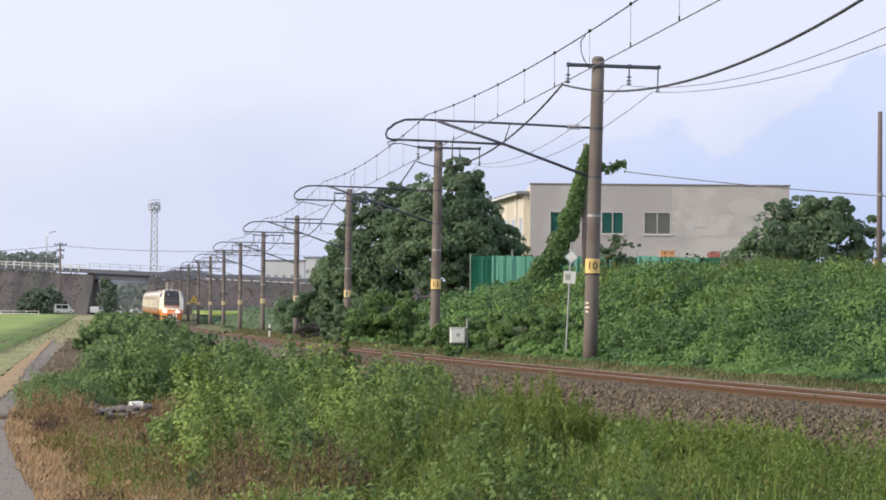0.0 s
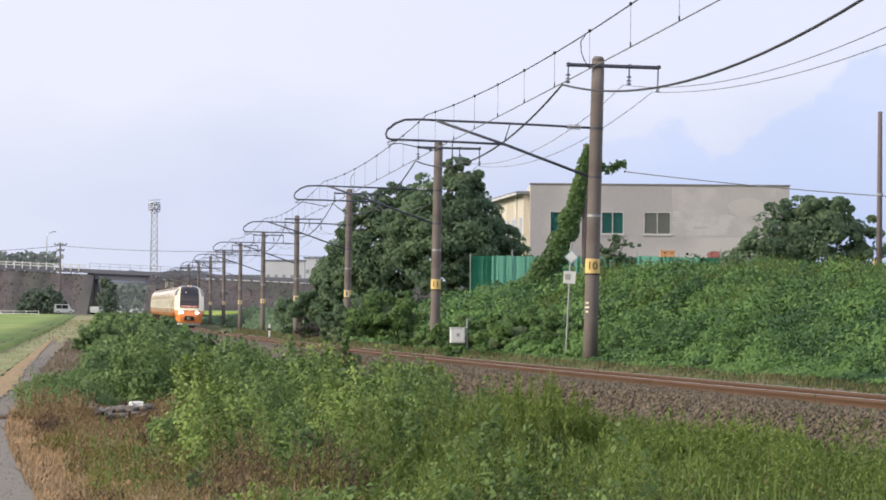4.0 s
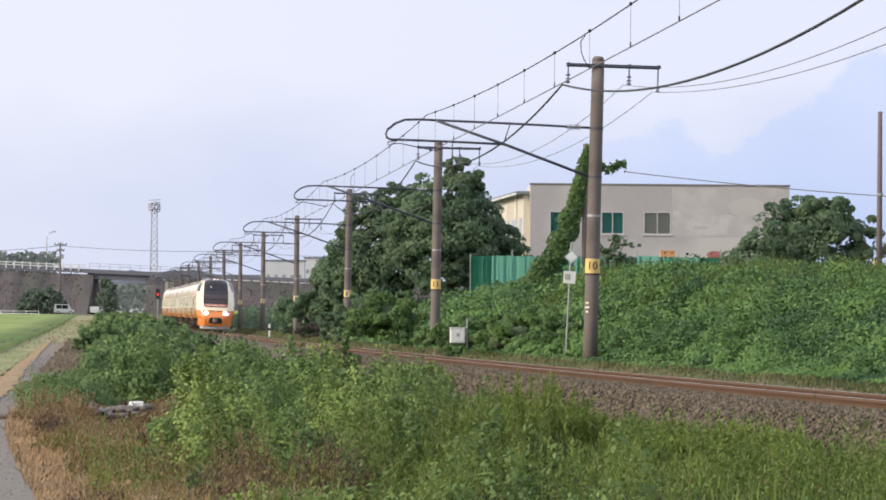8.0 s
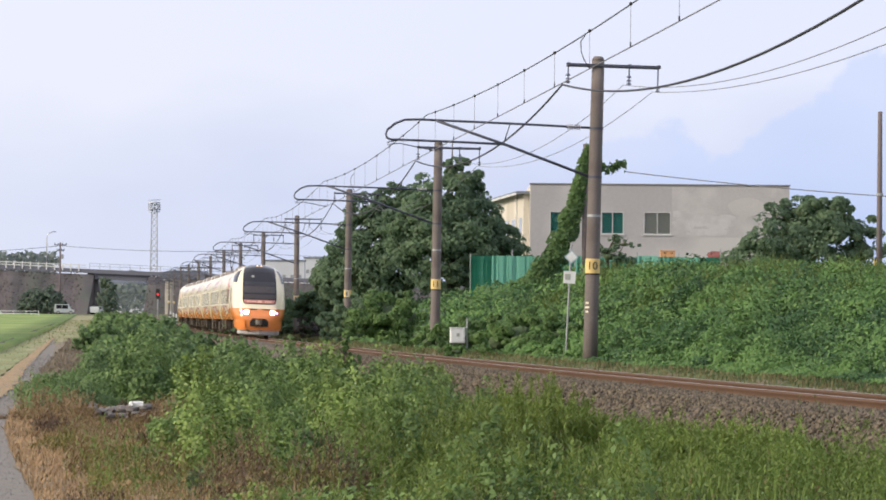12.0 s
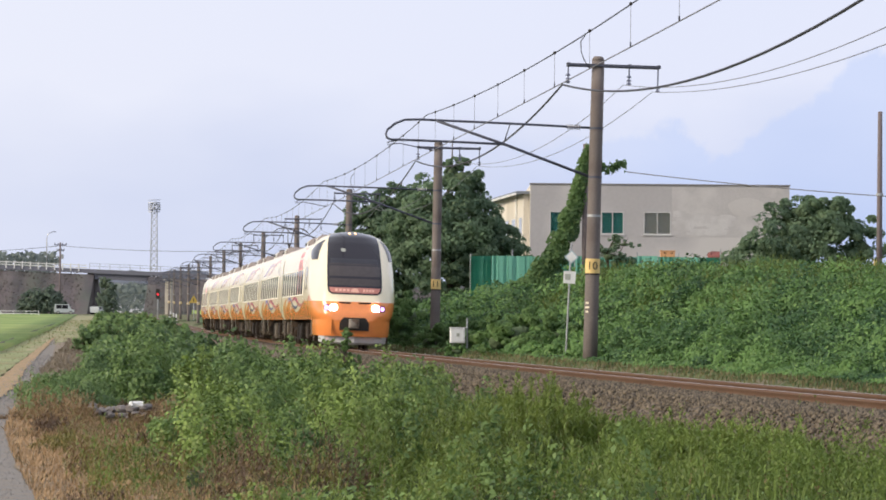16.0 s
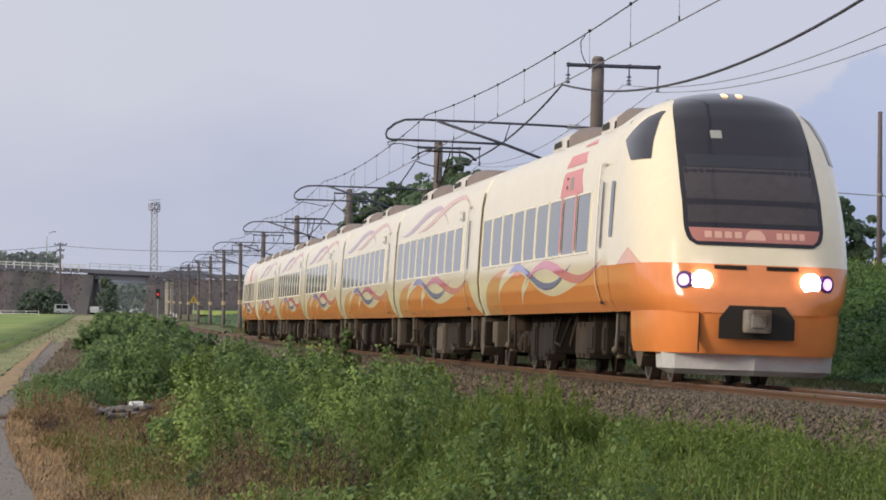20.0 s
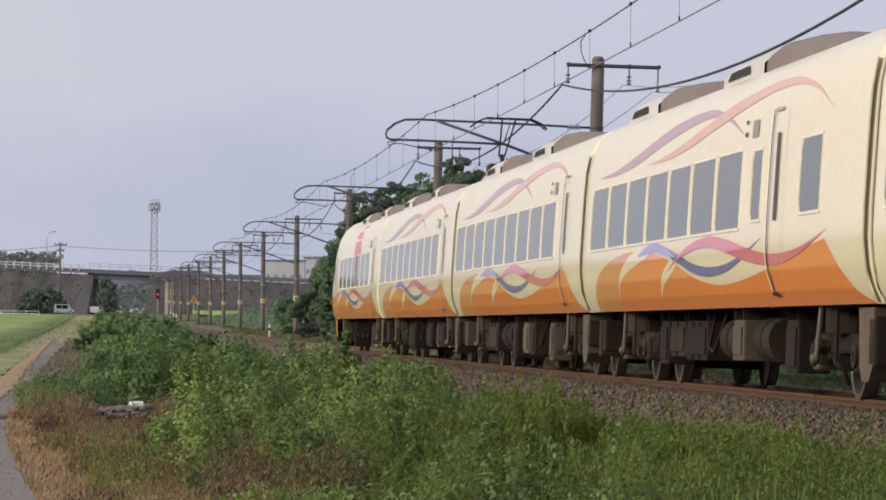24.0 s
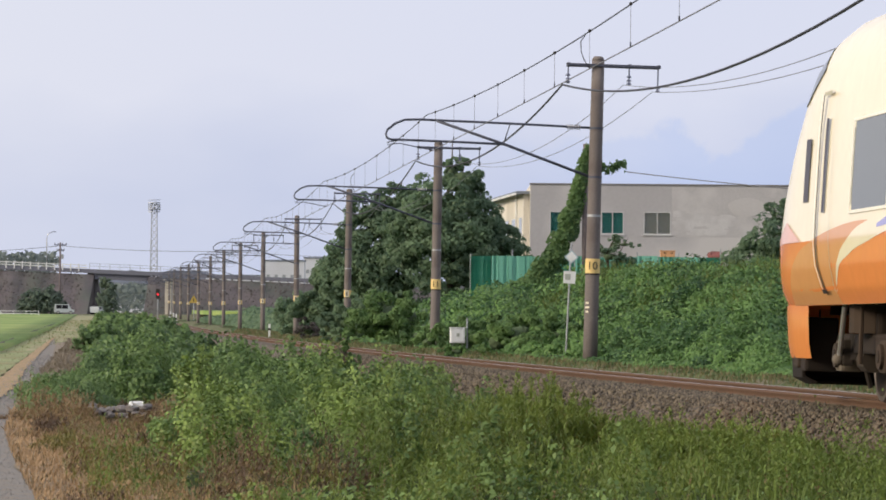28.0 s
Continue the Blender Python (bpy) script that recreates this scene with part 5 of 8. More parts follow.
def flip_me(me):
    bm = bmesh.new()
    bm.from_mesh(me)
    bmesh.ops.recalc_face_normals(bm, faces=bm.faces)
    bm.to_mesh(me)
    bm.free()
    return me


def curve_pts(pts, n=60):
    """A smooth line through points of a design, from end to end."""
    p = np.array(pts, float)
    u, z = p[:, 0], p[:, 1]
    m = np.gradient(z, u)
    x = np.linspace(u[0], u[-1], n)
    k = np.clip(np.searchsorted(u, x) - 1, 0, len(u) - 2)
    h = u[k + 1] - u[k]
    t = (x - u[k]) / h
    return x, ((2 * t ** 3 - 3 * t ** 2 + 1) * z[k] + (t ** 3 - 2 * t ** 2 + t) * h * m[k] + (-2 * t ** 3 + 3 * t ** 2) * z[k + 1] + (t ** 3 - t ** 2) * h * m[k + 1])


def skin(name, x, lo, hi, off, material, car, sg, label="", rows=7):
    """Paint film that follows the car's side between the heights lo and hi."""
    k = np.linspace(0, 1, rows)[:, None]
    Z = lo[None] * (1 - k) + hi[None] * k
    P = np.stack([x[None] + 0 * Z, sg * (side_y(Z) + 0.001 + off * 0.6), Z], -1)
    return part_me(name, flip_me(grid_me(name, P)), material, car, label, smooth=True)


def ribbon(name, pts, width, material, car, sg, off, x0, label="", blunt=0.0):
    x, z = curve_pts(pts)
    t = np.linspace(0, 1, len(x))
    w = width * np.clip(np.sin(math.pi * t) + blunt * (1 - t), 0.03, 1) / 2
    skin(name, x + x0, z - w, z + w, off, material, car, sg, label, 5)


def side_decor(car, sg, x0, k=1.0, right=True):
    """The painted waves of one side. x0: where the design's zero lies; k: its stretch."""
    f = lambda pts: [(u * k, z) for u, z in pts]
    # orange skirt with its arched and dipping upper edge
    edge = [(0.70, 0.94), (1.0, 1.22), (1.35, 1.39), (2.2, 1.55), (3.3, 1.65), (4.6, 1.695), (5.8, 1.66), (7.2, 1.60), (8.6, 1.46), (10.0, 1.28), (11.5, 1.19), (13.0, 1.22), (15.0, 1.34), (16.8, 1.48), (18.0, 1.57)]
    tail_e = [(18.0, 1.57), (18.3, 1.43), (18.9, 1.18), (19.4, 1.02), (19.85, 0.94)]
    x, z = curve_pts(f(edge), 120)
    skin("orange_band", x + x0, 0 * x + 0.932, np.maximum(z, 0.934), 0.004, "orange", car, sg, "glossy orange lower paint", 24)
    if right:
        x, z = curve_pts(f(tail_e), 30)
        skin("orange_band", x + x0, 0 * x + 0.932, np.maximum(z, 0.934), 0.004, "orange", car, sg, "glossy orange lower paint", 24)
    # paler leftmost lobe of the orange, bounded by the first cream sliver
    x, z = curve_pts(f(edge[:8]), 70)
    lo = np.interp(x, [3.2 * k, 3.45 * k, 4.1 * k, 5.1 * k, 6.5 * k, 7.2 * k], [1.05, 1.27, 1.49, 1.60, 1.645, 1.645])
    lo = np.where(x < 3.2 * k, 0.934, np.minimum(lo, z - 0.004))
    skin("arch_stripe", x + x0, lo, np.maximum(z, 0.936), 0.007, "orange_sliver", car, sg, "paler orange lobe", 12)
    for pts, w in (([(3.2, 1.05), (3.45, 1.27), (4.1, 1.49), (5.1, 1.62), (6.5, 1.665)], 0.125), ([(7.05, 1.08), (7.3, 1.25), (7.8, 1.40), (8.7, 1.52)], 0.12)):
        x, z = curve_pts(f(pts), 40)
        t = np.linspace(0, 1, 40)
        w2 = w * np.sin(math.pi * t) ** 0.7 + 0.004
        skin("cream_sliver", x + x0, z - w2 * 0.9, z + w2 * 0.6, 0.010, "cream", car, sg)
    ribbon("blue_ribbon", f([(5.4, 1.63), (6.2, 1.69), (7.0, 1.70), (8.6, 1.55), (10.0, 1.39), (11.1, 1.345), (12.3, 1.38), (13.2, 1.47), (14.5, 1.66)]), 0.118, "blue_ribbon", car, sg, 0.013, x0)
    ribbon("pale_blue_ribbon", f([(5.4, 1.63), (6.2, 1.69), (7.0, 1.70), (7.8, 1.635), (8.6, 1.55)]), 0.115, "pale_blue", car, sg, 0.0145, x0, blunt=0.3)
    ribbon("pink_ribbon", f([(7.7, 1.36), (8.63, 1.53), (9.8, 1.655), (11.05, 1.685), (12.3, 1.61), (13.5, 1.50), (15.3, 1.415), (16.8, 1.49), (18.1, 1.66)]), 0.155, "pink_ribbon", car, sg, 0.016, x0)


def upper_decor(car, sg, x0):
    ribbon("mauve_ribbon", [(0.97, 2.80), (2.6, 2.81), (4.5, 2.90), (6.1, 3.02), (7.8, 3.14), (9.4, 3.20), (10.8, 3.18), (12.1, 3.02), (13.2, 2.78)], 0.16, "mauve_ribbon", car, sg, 0.006, x0)
    ribbon("salmon_ribbon", [(5.6, 2.80), (7.2, 2.82), (9.0, 2.91), (11.0, 3.07), (13.2, 3.22), (14.8, 3.27), (16.2, 3.22), (17.2, 3.08), (18.1, 2.84)], 0.15, "salmon_ribbon", car, sg, 0.009, x0)


def side_window(car, x0, x1, sg, z0=1.80, z1=2.64, glass="tinted_glass"):
    n = np.linspace(z0, z1, 6)
    bm = bmesh.new()
    rows = [[bm.verts.new((x, sg * (float(side_y(z)) + 0.006), z)) for x in (x0, x0 + 0.05, x1 - 0.05, x1)] for z in n]
    for a, b in zip(rows, rows[1:]):
        for k in range(3):
            bm.faces.new((a[k], a[k + 1], b[k + 1], b[k]))
    bmesh.ops.recalc_face_normals(bm, faces=bm.faces)
    if sg < 0 and bm.faces[:][0].normal.y > 0 or sg > 0 and bm.faces[:][0].normal.y < 0:
        bmesh.ops.reverse_faces(bm, faces=bm.faces)
    bmesh.ops.bevel(bm, geom=[v for v in (rows[0][0], rows[0][3], rows[-1][0], rows[-1][3])], offset=0.06, segments=3, affect="VERTICES")
    w = part("window", bm, glass, car)
    g = bmesh.new()
    for a, b, c, d in ((x0 - 0.03, x1 + 0.03, z0 - 0.03, z0), (x0 - 0.03, x1 + 0.03, z1, z1 + 0.03)):
        y0, y1 = float(side_y(c)), float(side_y(d))
        vs = [g.verts.new(p) for p in ((a, sg * (y0 + 0.015), c), (b, sg * (y0 + 0.015), c), (b, sg * (y1 + 0.015), d), (a, sg * (y1 + 0.015), d))]
        g.faces.new(vs)
    for a, b in ((x0 - 0.03, x0 + 0.004), (x1 - 0.004, x1 + 0.03)):
        ring = [[g.verts.new((x, sg * (float(side_y(z)) + o), z)) for x, o in ((a, 0.0), (a + 0.006, 0.017), (b - 0.006, 0.017), (b, 0.0))] for z in np.linspace(z0 - 0.03, z1 + 0.03, 5)]
        for lo, hi in zip(ring, ring[1:]):
            for k in range(3):
                g.faces.new((lo[k], lo[k + 1], hi[k + 1], hi[k]))
    bmesh.ops.recalc_face_normals(g, faces=g.faces)
    part("window_frame", g, "gasket_grey", w, "raised pale window frame")


M["pale_blue"] = mat("pale_blue", (0.33, 0.32, 0.66), 0.15, 0.08, 0.5, 6.0, 0.0, spec=0.5)
M["gasket_grey"] = mat("gasket_grey", (0.88, 0.84, 0.72), 0.4, 0.06, 1.0, 8.0, 0.0)


def side_door(car, x, sg, wide=0.8, glass=True):
    """Plug door: dark front seam that follows the tumblehome, fine rear seam, lintel, foot plate, a tall slot window."""
    z = np.concatenate([np.linspace(1.04, 1.5, 8), np.linspace(1.6, 2.98, 8)])
    sweep = 0.16 * (1 - smooth(1.04, 1.5, z)) ** 1.6
    P = np.stack([np.stack([x - 0.05 + a + sweep, sg * (side_y(z) + 0.02), z], -1) for a in (0.0, 0.05)], 0)
    d = part_me("door", flip_me(grid_me("door", P)), "rubber", car, "cream plug door with a dark rubber seam", smooth=True)
    P = np.stack([np.stack([x + wide + a + 0 * z, sg * (side_y(z) + 0.012), z], -1) for a in (0.0, 0.015)], 0)
    part_me("seam", flip_me(grid_me("seam", P)), "corner_olive", d, smooth=True)
    P = np.stack([np.stack([x - 0.11 + a + sweep, sg * (side_y(z) + 0.03), z], -1) for a in (0.03, 0.055)], 0)
    part_me("rain_strip", flip_me(grid_me("rain_strip", P)), "gasket_grey", d, "pale raised strip before the door", smooth=True)
    skin("lintel", np.array([x - 0.05, x + wide * 0.6]), np.full(2, 2.97), np.full(2, 3.01), 0.03, "corner_olive", d, sg)
    skin("foot_plate", np.array([x + 0.08, x + wide * 0.55]), np.full(2, 1.035), np.full(2, 1.075), 0.06, "under_dark", d, sg)
    if glass:
        skin("slot_window", np.array([x + wide * 0.34, x + wide * 0.54]), np.full(2, 1.82), np.full(2, 2.74), 0.024, "slot_glass", d, sg)


def bogie(car, x):
    b = part("bogie", bx(x - 1.55, x + 1.55, -1.02, -0.88, 0.46, 0.66, 0.04), "under_dark", car)
    part("side_frame", bx(x - 1.55, x + 1.55, 0.88, 1.02, 0.46, 0.66, 0.04), "under_dark", b)
    part("bolster", bx(x - 0.35, x + 0.35, -1.0, 1.0, 0.5, 0.86, 0.04), "under_dark", b)
    for sx in (-0.62, 0.62):
        part("traction_motor", bx(x + sx - 0.32, x + sx + 0.32, -0.48, 0.48, 0.20, 0.72, 0.05), "under_dark", b)
    for sx in (-1.05, 1.05):
        part("axle", tb([(x + sx, -0.8, 0.43), (x + sx, 0.8, 0.43)], 0.08, 10), "wheel_steel", b)
        for sy in (-1, 1):
            bm = tb([(x + sx, sy * 0.50, 0.43), (x + sx, sy * 0.535, 0.43)], 0.455, 28)
            tube(bm, [(x + sx, sy * 0.535, 0.43), (x + sx, sy * 0.64, 0.43)], 0.43, 28)
            tube(bm, [(x + sx, sy * 0.64, 0.43), (x + sx, sy * 0.70, 0.43)], 0.13, 14)
            part("wheel", bm, "wheel_steel", b)
            ring = bmesh.new()
            lathe = [[ring.verts.new((x + sx + r * math.cos(0.2244 * k), sy * yy, 0.43 + r * math.sin(0.2244 * k))) for k in range(28)] for r, yy in ((0.432, 0.535), (0.435, 0.645), (0.395, 0.65), (0.385, 0.642))]
            for p_, q_ in zip(lathe, lathe[1:]):
                for k in range(28):
                    ring.faces.new((p_[k], p_[(k + 1) % 28], q_[(k + 1) % 28], q_[k]))
            bmesh.ops.recalc_face_normals(ring, faces=ring.faces)
            part("tyre", ring, "tyre_steel", b, "worn bright steel tyre")
            part("axle_box", bx(x + sx - 0.16, x + sx + 0.16, min(sy * 0.86, sy * 1.1), max(sy * 0.86, sy * 1.1), 0.28, 0.60, 0.04), "under_pale" if sx < 0 else "under_grey", b)
            part("axle_cover", tb([(x + sx, sy * 1.1, 0.44), (x + sx, sy * 1.135, 0.44)], 0.12, 16), "under_grey", b)
            part("axle_end", tb([(x + sx, sy * 1.135, 0.44), (x + sx, sy * 1.145, 0.44)], 0.06, 12), "under_dark", b)
            part("coil_spring", tb([(x + sx + 0.3, sy * 0.96, 0.40), (x + sx + 0.3, sy * 0.96, 0.66)], 0.09, 10), "under_dark", b)
    for sy in (-1, 1):
        part("air_spring", tb([(x, sy * 0.95, 0.66), (x, sy * 0.95, 0.93)], 0.26, 14), "under_grey", b)
        part("yaw_damper", tb([(x - 0.78, sy * 1.14, 0.42), (x - 0.28, sy * 1.2, 0.93)], 0.026, 8), "steel_bright", b)
        joint = bmesh.new()
        bmesh.ops.create_icosphere(joint, subdivisions=2, radius=0.062)
        bmesh.ops.translate(joint, vec=(x - 0.78, sy * 1.15, 0.40), verts=joint.verts)
        part("damper_joint", joint, "under_pale", b, "round steel end of the damper", smooth=True)
        part("damper_bracket", bx(x - 0.86, x - 0.72, min(sy * 1.0, sy * 1.12), max(sy * 1.0, sy * 1.12), 0.34, 0.60, 0.02), "under_grey", b)
        part("anti_roll_rod", tb([(x + 0.35, sy * 1.16, 0.36), (x + 0.35, sy * 1.16, 0.92)], 0.022, 6), "under_grey", b)
        part("brake_cylinder", tb([(x - 0.55, sy * 0.9, 0.40), (x - 0.25, sy * 0.9, 0.40)], 0.12, 12), "under_grey", b)
        part("sanding_pipe", tb([(x - 1.7, sy * 0.62, 0.12), (x - 1.75, sy * 0.75, 0.6)], 0.03, 6), "under_dark", b)


def underfloor(car, seed, x_lo=-10.0, x_hi=10.0):
    rng = random.Random(seed)
    bogie(car, -7.05)
    bogie(car, 7.05)
    x = -5.1
    part("underframe", bx(x_lo, x_hi, -0.82, 0.82, 0.86, 0.95), "under_dark", car)
    part("centre_gear", bx(-4.6, 4.6, -0.55, 0.55, 0.34, 0.86), "under_dark", car)
    while x < 4.6:
        w = rng.choice((0.55, 0.8, 1.1, 1.3, 1.7))
        kind, tone, drop, out_ = rng.random(), rng.random(), rng.random(), rng.random()
        shade = "under_pale" if tone < 0.22 else "under_grey" if tone < 0.45 else "under_dark"
        for sg in (-1, 1):
            if kind > 0.8:
                part("hose", tb([(x + 0.05, sg * 1.0, 0.9), (x + 0.12, sg * 1.1, 0.48), (x + w * 0.6, sg * 1.12, 0.42), (x + w, sg * 1.05, 0.88)], 0.022, 6), "under_dark", car, smooth=True)
            elif kind < 0.16:
                part("air_tank", tb([(x + 0.1, sg * 0.95, 0.58), (x + w, sg * 0.95, 0.58)], 0.25, 16), "under_dark", car, smooth=False)
                part("tank_strap", tb([(x + w * 0.5, sg * 0.95, 0.58), (x + w * 0.5 + 0.06, sg * 0.95, 0.58)], 0.262, 16), "under_dark", car)
            else:
                a, b = sorted((sg * 0.70, sg * (1.02 + 0.22 * out_)))
                z0 = 0.15 + 0.20 * drop
                c = part("equipment_case", bx(x, x + w - 0.12, a, b, z0, 0.80, 0.025), shade, car)
                ya, yb = sorted((sg * (1.025 + 0.22 * out_), sg * (1.04 + 0.22 * out_)))
                part("case_lid", bx(x + 0.07, x + w - 0.19, ya, yb, z0 + 0.07, 0.72, 0.006), shade, c)
                for q_ in range(1, int(w / 0.5)):
                    xx = x + (w - 0.12) * q_ / int(w / 0.5)
                    part("case_rib", bx(xx - 0.02, xx + 0.02, ya, yb + 0.02 if sg > 0 else yb, z0 + 0.01, 0.79, 0.005), "under_dark", c)
                for hx in (x + 0.02, x + w - 0.2):
                    part("hanger", bx(hx, hx + 0.05, a, b, 0.78, 0.93), "under_dark", c)
        x += w + rng.choice((0.03, 0.12, 0.3))
    for sx in (-9.75, -9.35, 8.95, 9.35):
        for sg in (-1, 1):
            a, b = sorted((sg * 0.9, sg * 1.24))
            if abs(sx) < 9.3:
                bm = bmesh.new()
                for yy in (a, b):
                    bm.faces.new([bm.verts.new((sx + u, yy, z)) for u, z in ((-0.1, 0.90), (0.62, 0.90), (0.58, 0.34), (0.44, 0.20), (0.12, 0.20), (0.0, 0.34))])
                bm.verts.ensure_lookup_table()
                for k in range(6):
                    bm.faces.new((bm.verts[k], bm.verts[(k + 1) % 6], bm.verts[6 + (k + 1) % 6], bm.verts[6 + k]))
                bmesh.ops.recalc_face_normals(bm, faces=bm.faces)
                part("end_shield", bm, "under_pale", car, "pale tapered end case")
                continue
            part("end_case", bx(sx, sx + 0.26, a, b, 0.25 + 0.2 * rng.random(), 0.82, 0.03), rng.choice(("under_grey", "under_dark", "under_pale")), car)


def roof_unit(car, x0, x1):
    """Air conditioner: pale sloped end with a dark intake, brown-grey casing behind."""
    def rib(x, w, h):
        return np.array([[x, -w, 3.54], [x, -w, h + 0.05], [x, -w + 0.14, h + 0.17], [x, w - 0.14, h + 0.17], [x, w, h + 0.05], [x, w, 3.54]])
    f = min(1.0, (x1 - x0) / 7.5)
    X = lambda k: x0 + k * f
    P = np.stack([rib(X(2.9), 0.86, 3.42), rib(X(2.92), 0.86, 3.62), rib(X(3.1), 0.92, 3.71), rib(X(3.5), 0.94, 3.755), rib(X(3.9), 0.94, 3.76), rib(X(5.6), 0.90, 3.72), rib(x1 - 0.5 * f, 0.86, 3.65), rib(x1 - 0.02, 0.8, 3.56), rib(x1, 0.8, 3.41)], 0)
    u = part_me("roof_unit", flip_me(grid_me("roof_unit", P)), "roof_grey", car, "brown-grey air-conditioner casing", smooth=True)
    Q = np.stack([rib(x0, 0.90, 3.58), rib(X(0.25), 0.94, 3.68), rib(X(0.8), 0.96, 3.725), rib(X(2.9), 0.965, 3.735), rib(X(3.1), 0.95, 3.70)], 0)
    part_me("end_fairing", flip_me(grid_me("end_fairing", Q)), "roof_pale", u, "pale sloped end fairing", smooth=True)
    for sg in (-1, 1):
        bm = bmesh.new()
        vs = [bm.verts.new(p) for p in ((X(0.7), sg * 0.972, 3.675), (X(2.3), sg * 0.976, 3.675), (X(2.3), sg * 0.976, 3.775), (X(1.0), sg * 0.976, 3.765))]
        bm.faces.new(vs)
        part("intake", bm, "rubber", u)


def pantograph(car, x):
    t = part("pantograph", bx(x - 0.75, x + 0.55, -0.42, 0.42, 3.94, 4.00), "under_dark", car, "raised grey pantograph")
    for sx in (-0.62, 0.42):
        for sy in (-0.36, 0.36):
            bm = bmesh.new()
            for k in range(3):
                tube(bm, [(x + sx, sy, 3.71 + k * 0.08), (x + sx, sy, 3.76 + k * 0.08)], 0.08, 10, 0.05)
            part("insulator", bm, "roof_pale", t)
    part("lower_arm", tb([(x - 0.45, 0, 4.00), (x - 1.15, 0, 4.40)], 0.05, 8), "under_dark", t)
    part("pull_rod", tb([(x - 0.2, 0.1, 4.00), (x - 1.0, 0.1, 4.34)], 0.02, 6), "under_dark", t)
    part("upper_arm", tb([(x - 1.15, -0.06, 4.40), (x + 0.05, -0.14, 5.1)], 0.018, 8), "under_dark", t)
    part("upper_arm", tb([(x - 1.15, 0.06, 4.40), (x + 0.05, 0.14, 5.1)], 0.018, 8), "under_dark", t)
    for sx in (-0.14, 0.20):
        part("contact_strip", tb([(x + sx, -0.80, 4.93), (x + sx, -0.66, 5.05), (x + sx, -0.48, 5.13), (x + sx, 0.48, 5.13), (x + sx, 0.66, 5.05), (x + sx, 0.80, 4.93)], 0.018, 6), "under_dark", t)
    part("spring_case", bx(x - 0.3, x + 0.25, -0.22, 0.22, 4.00, 4.14, 0.03), "under_grey", t)
    part("breaker_box", bx(x + 1.1, x + 1.8, -0.55, 0.1, 3.66, 4.10, 0.05), "under_grey", car)
    part("arrester", tb([(x + 2.1, 0.35, 3.66), (x + 2.1, 0.35, 4.2)], 0.08, 10, 0.05), "roof_pale", car)
    part("roof_cable", tb([(x - 0.7, 0.5, 3.86), (x - 3.0, 0.6, 3.86)], 0.04, 6), "under_dark", car)


def gangway(car, x):
    bm = bmesh.new()
    for k in range(5):
        box(bm, x + 0.05 * k, x + 0.05 * k + 0.035, -0.75, 0.75, 1.1, 3.2)
    part("gangway", bm, "rubber", car, "folded grey gangway bellows")


def body_shell(car, x0, x1, prof=BODY):
    xs = [x0, x0 + 0.08, x0 + 0.11, x0 + 0.3, x1 - 0.3, x1 - 0.11, x1 - 0.08, x1]
    sh = [0.965, 1.0, 1.0, 1.0, 1.0, 1.0, 1.0, 0.965]
    rows = np.stack([section(x, [(y * k, z if z < 1 else 0.93 + (z - 0.93) * (0.5 + 0.5 * k)) for y, z in prof]) for x, k in zip(xs, sh)], 0)
    rows[1:7] = np.stack([section(x, prof) for x in xs[1:7]], 0)
    me = flip_me(grid_me("body", both_sides(rows)))
    b = part_me("body", me, "cream", car, "glossy cream car body", smooth=True)
    for x in (x0 + 0.01, x1 - 0.01):
        bm = bmesh.new()
        pts = [(-y * 0.93, z) for y, z in prof] + [(y * 0.93, z) for y, z in prof[::-1][1:]]
        bm.faces.new([bm.verts.new((x, y, 0.93 + (z - 0.93) * 0.96)) for y, z in pts])
        part("end_wall", bm, "under_grey", car)
    for x in (x0 + 0.02, x1 - 0.10):
        for sg in (-1, 1):
            P = np.array([[(xx, sg * (float(side_y(z)) * 1.0 + 0.012), z) for xx in (x, x + 0.08)] for z in np.linspace(0.95, 3.2, 9)])
            part_me("corner_trim", flip_me(grid_me("corner_trim", P)), "corner_olive", car)
    return b


M["indicator_grey"] = mat("indicator_grey", (0.30, 0.29, 0.27), 0.4, 0.1, 1.0, 8.0, 0.0)
M["slot_glass"] = mat("slot_glass", (0.05, 0.04, 0.05), 0.35, 0.1, 0.6, 4.0, 0.0, spec=0.15)
M["corner_olive"] = mat("corner_olive", (0.46, 0.42, 0.28), 0.5, 0.12, 1.0, 8.0, 0.0, dirt=(0.3, 0.27, 0.19))


def marker_panel(car, x, sg):
    """Small square panels and dots high on the side, beside the door."""
    skin("side_indicator", np.array([x, x + 0.38]), np.full(2, 2.76), np.full(2, 2.95), 0.012, "indicator_grey", car, sg)
    for k in (0, 1):
        skin("side_lamp", np.array([x - 0.42, x - 0.30]), np.full(2, 2.93 - 0.14 * k), np.full(2, 2.97 - 0.13 * k), 0.02, "rubber", car, sg)


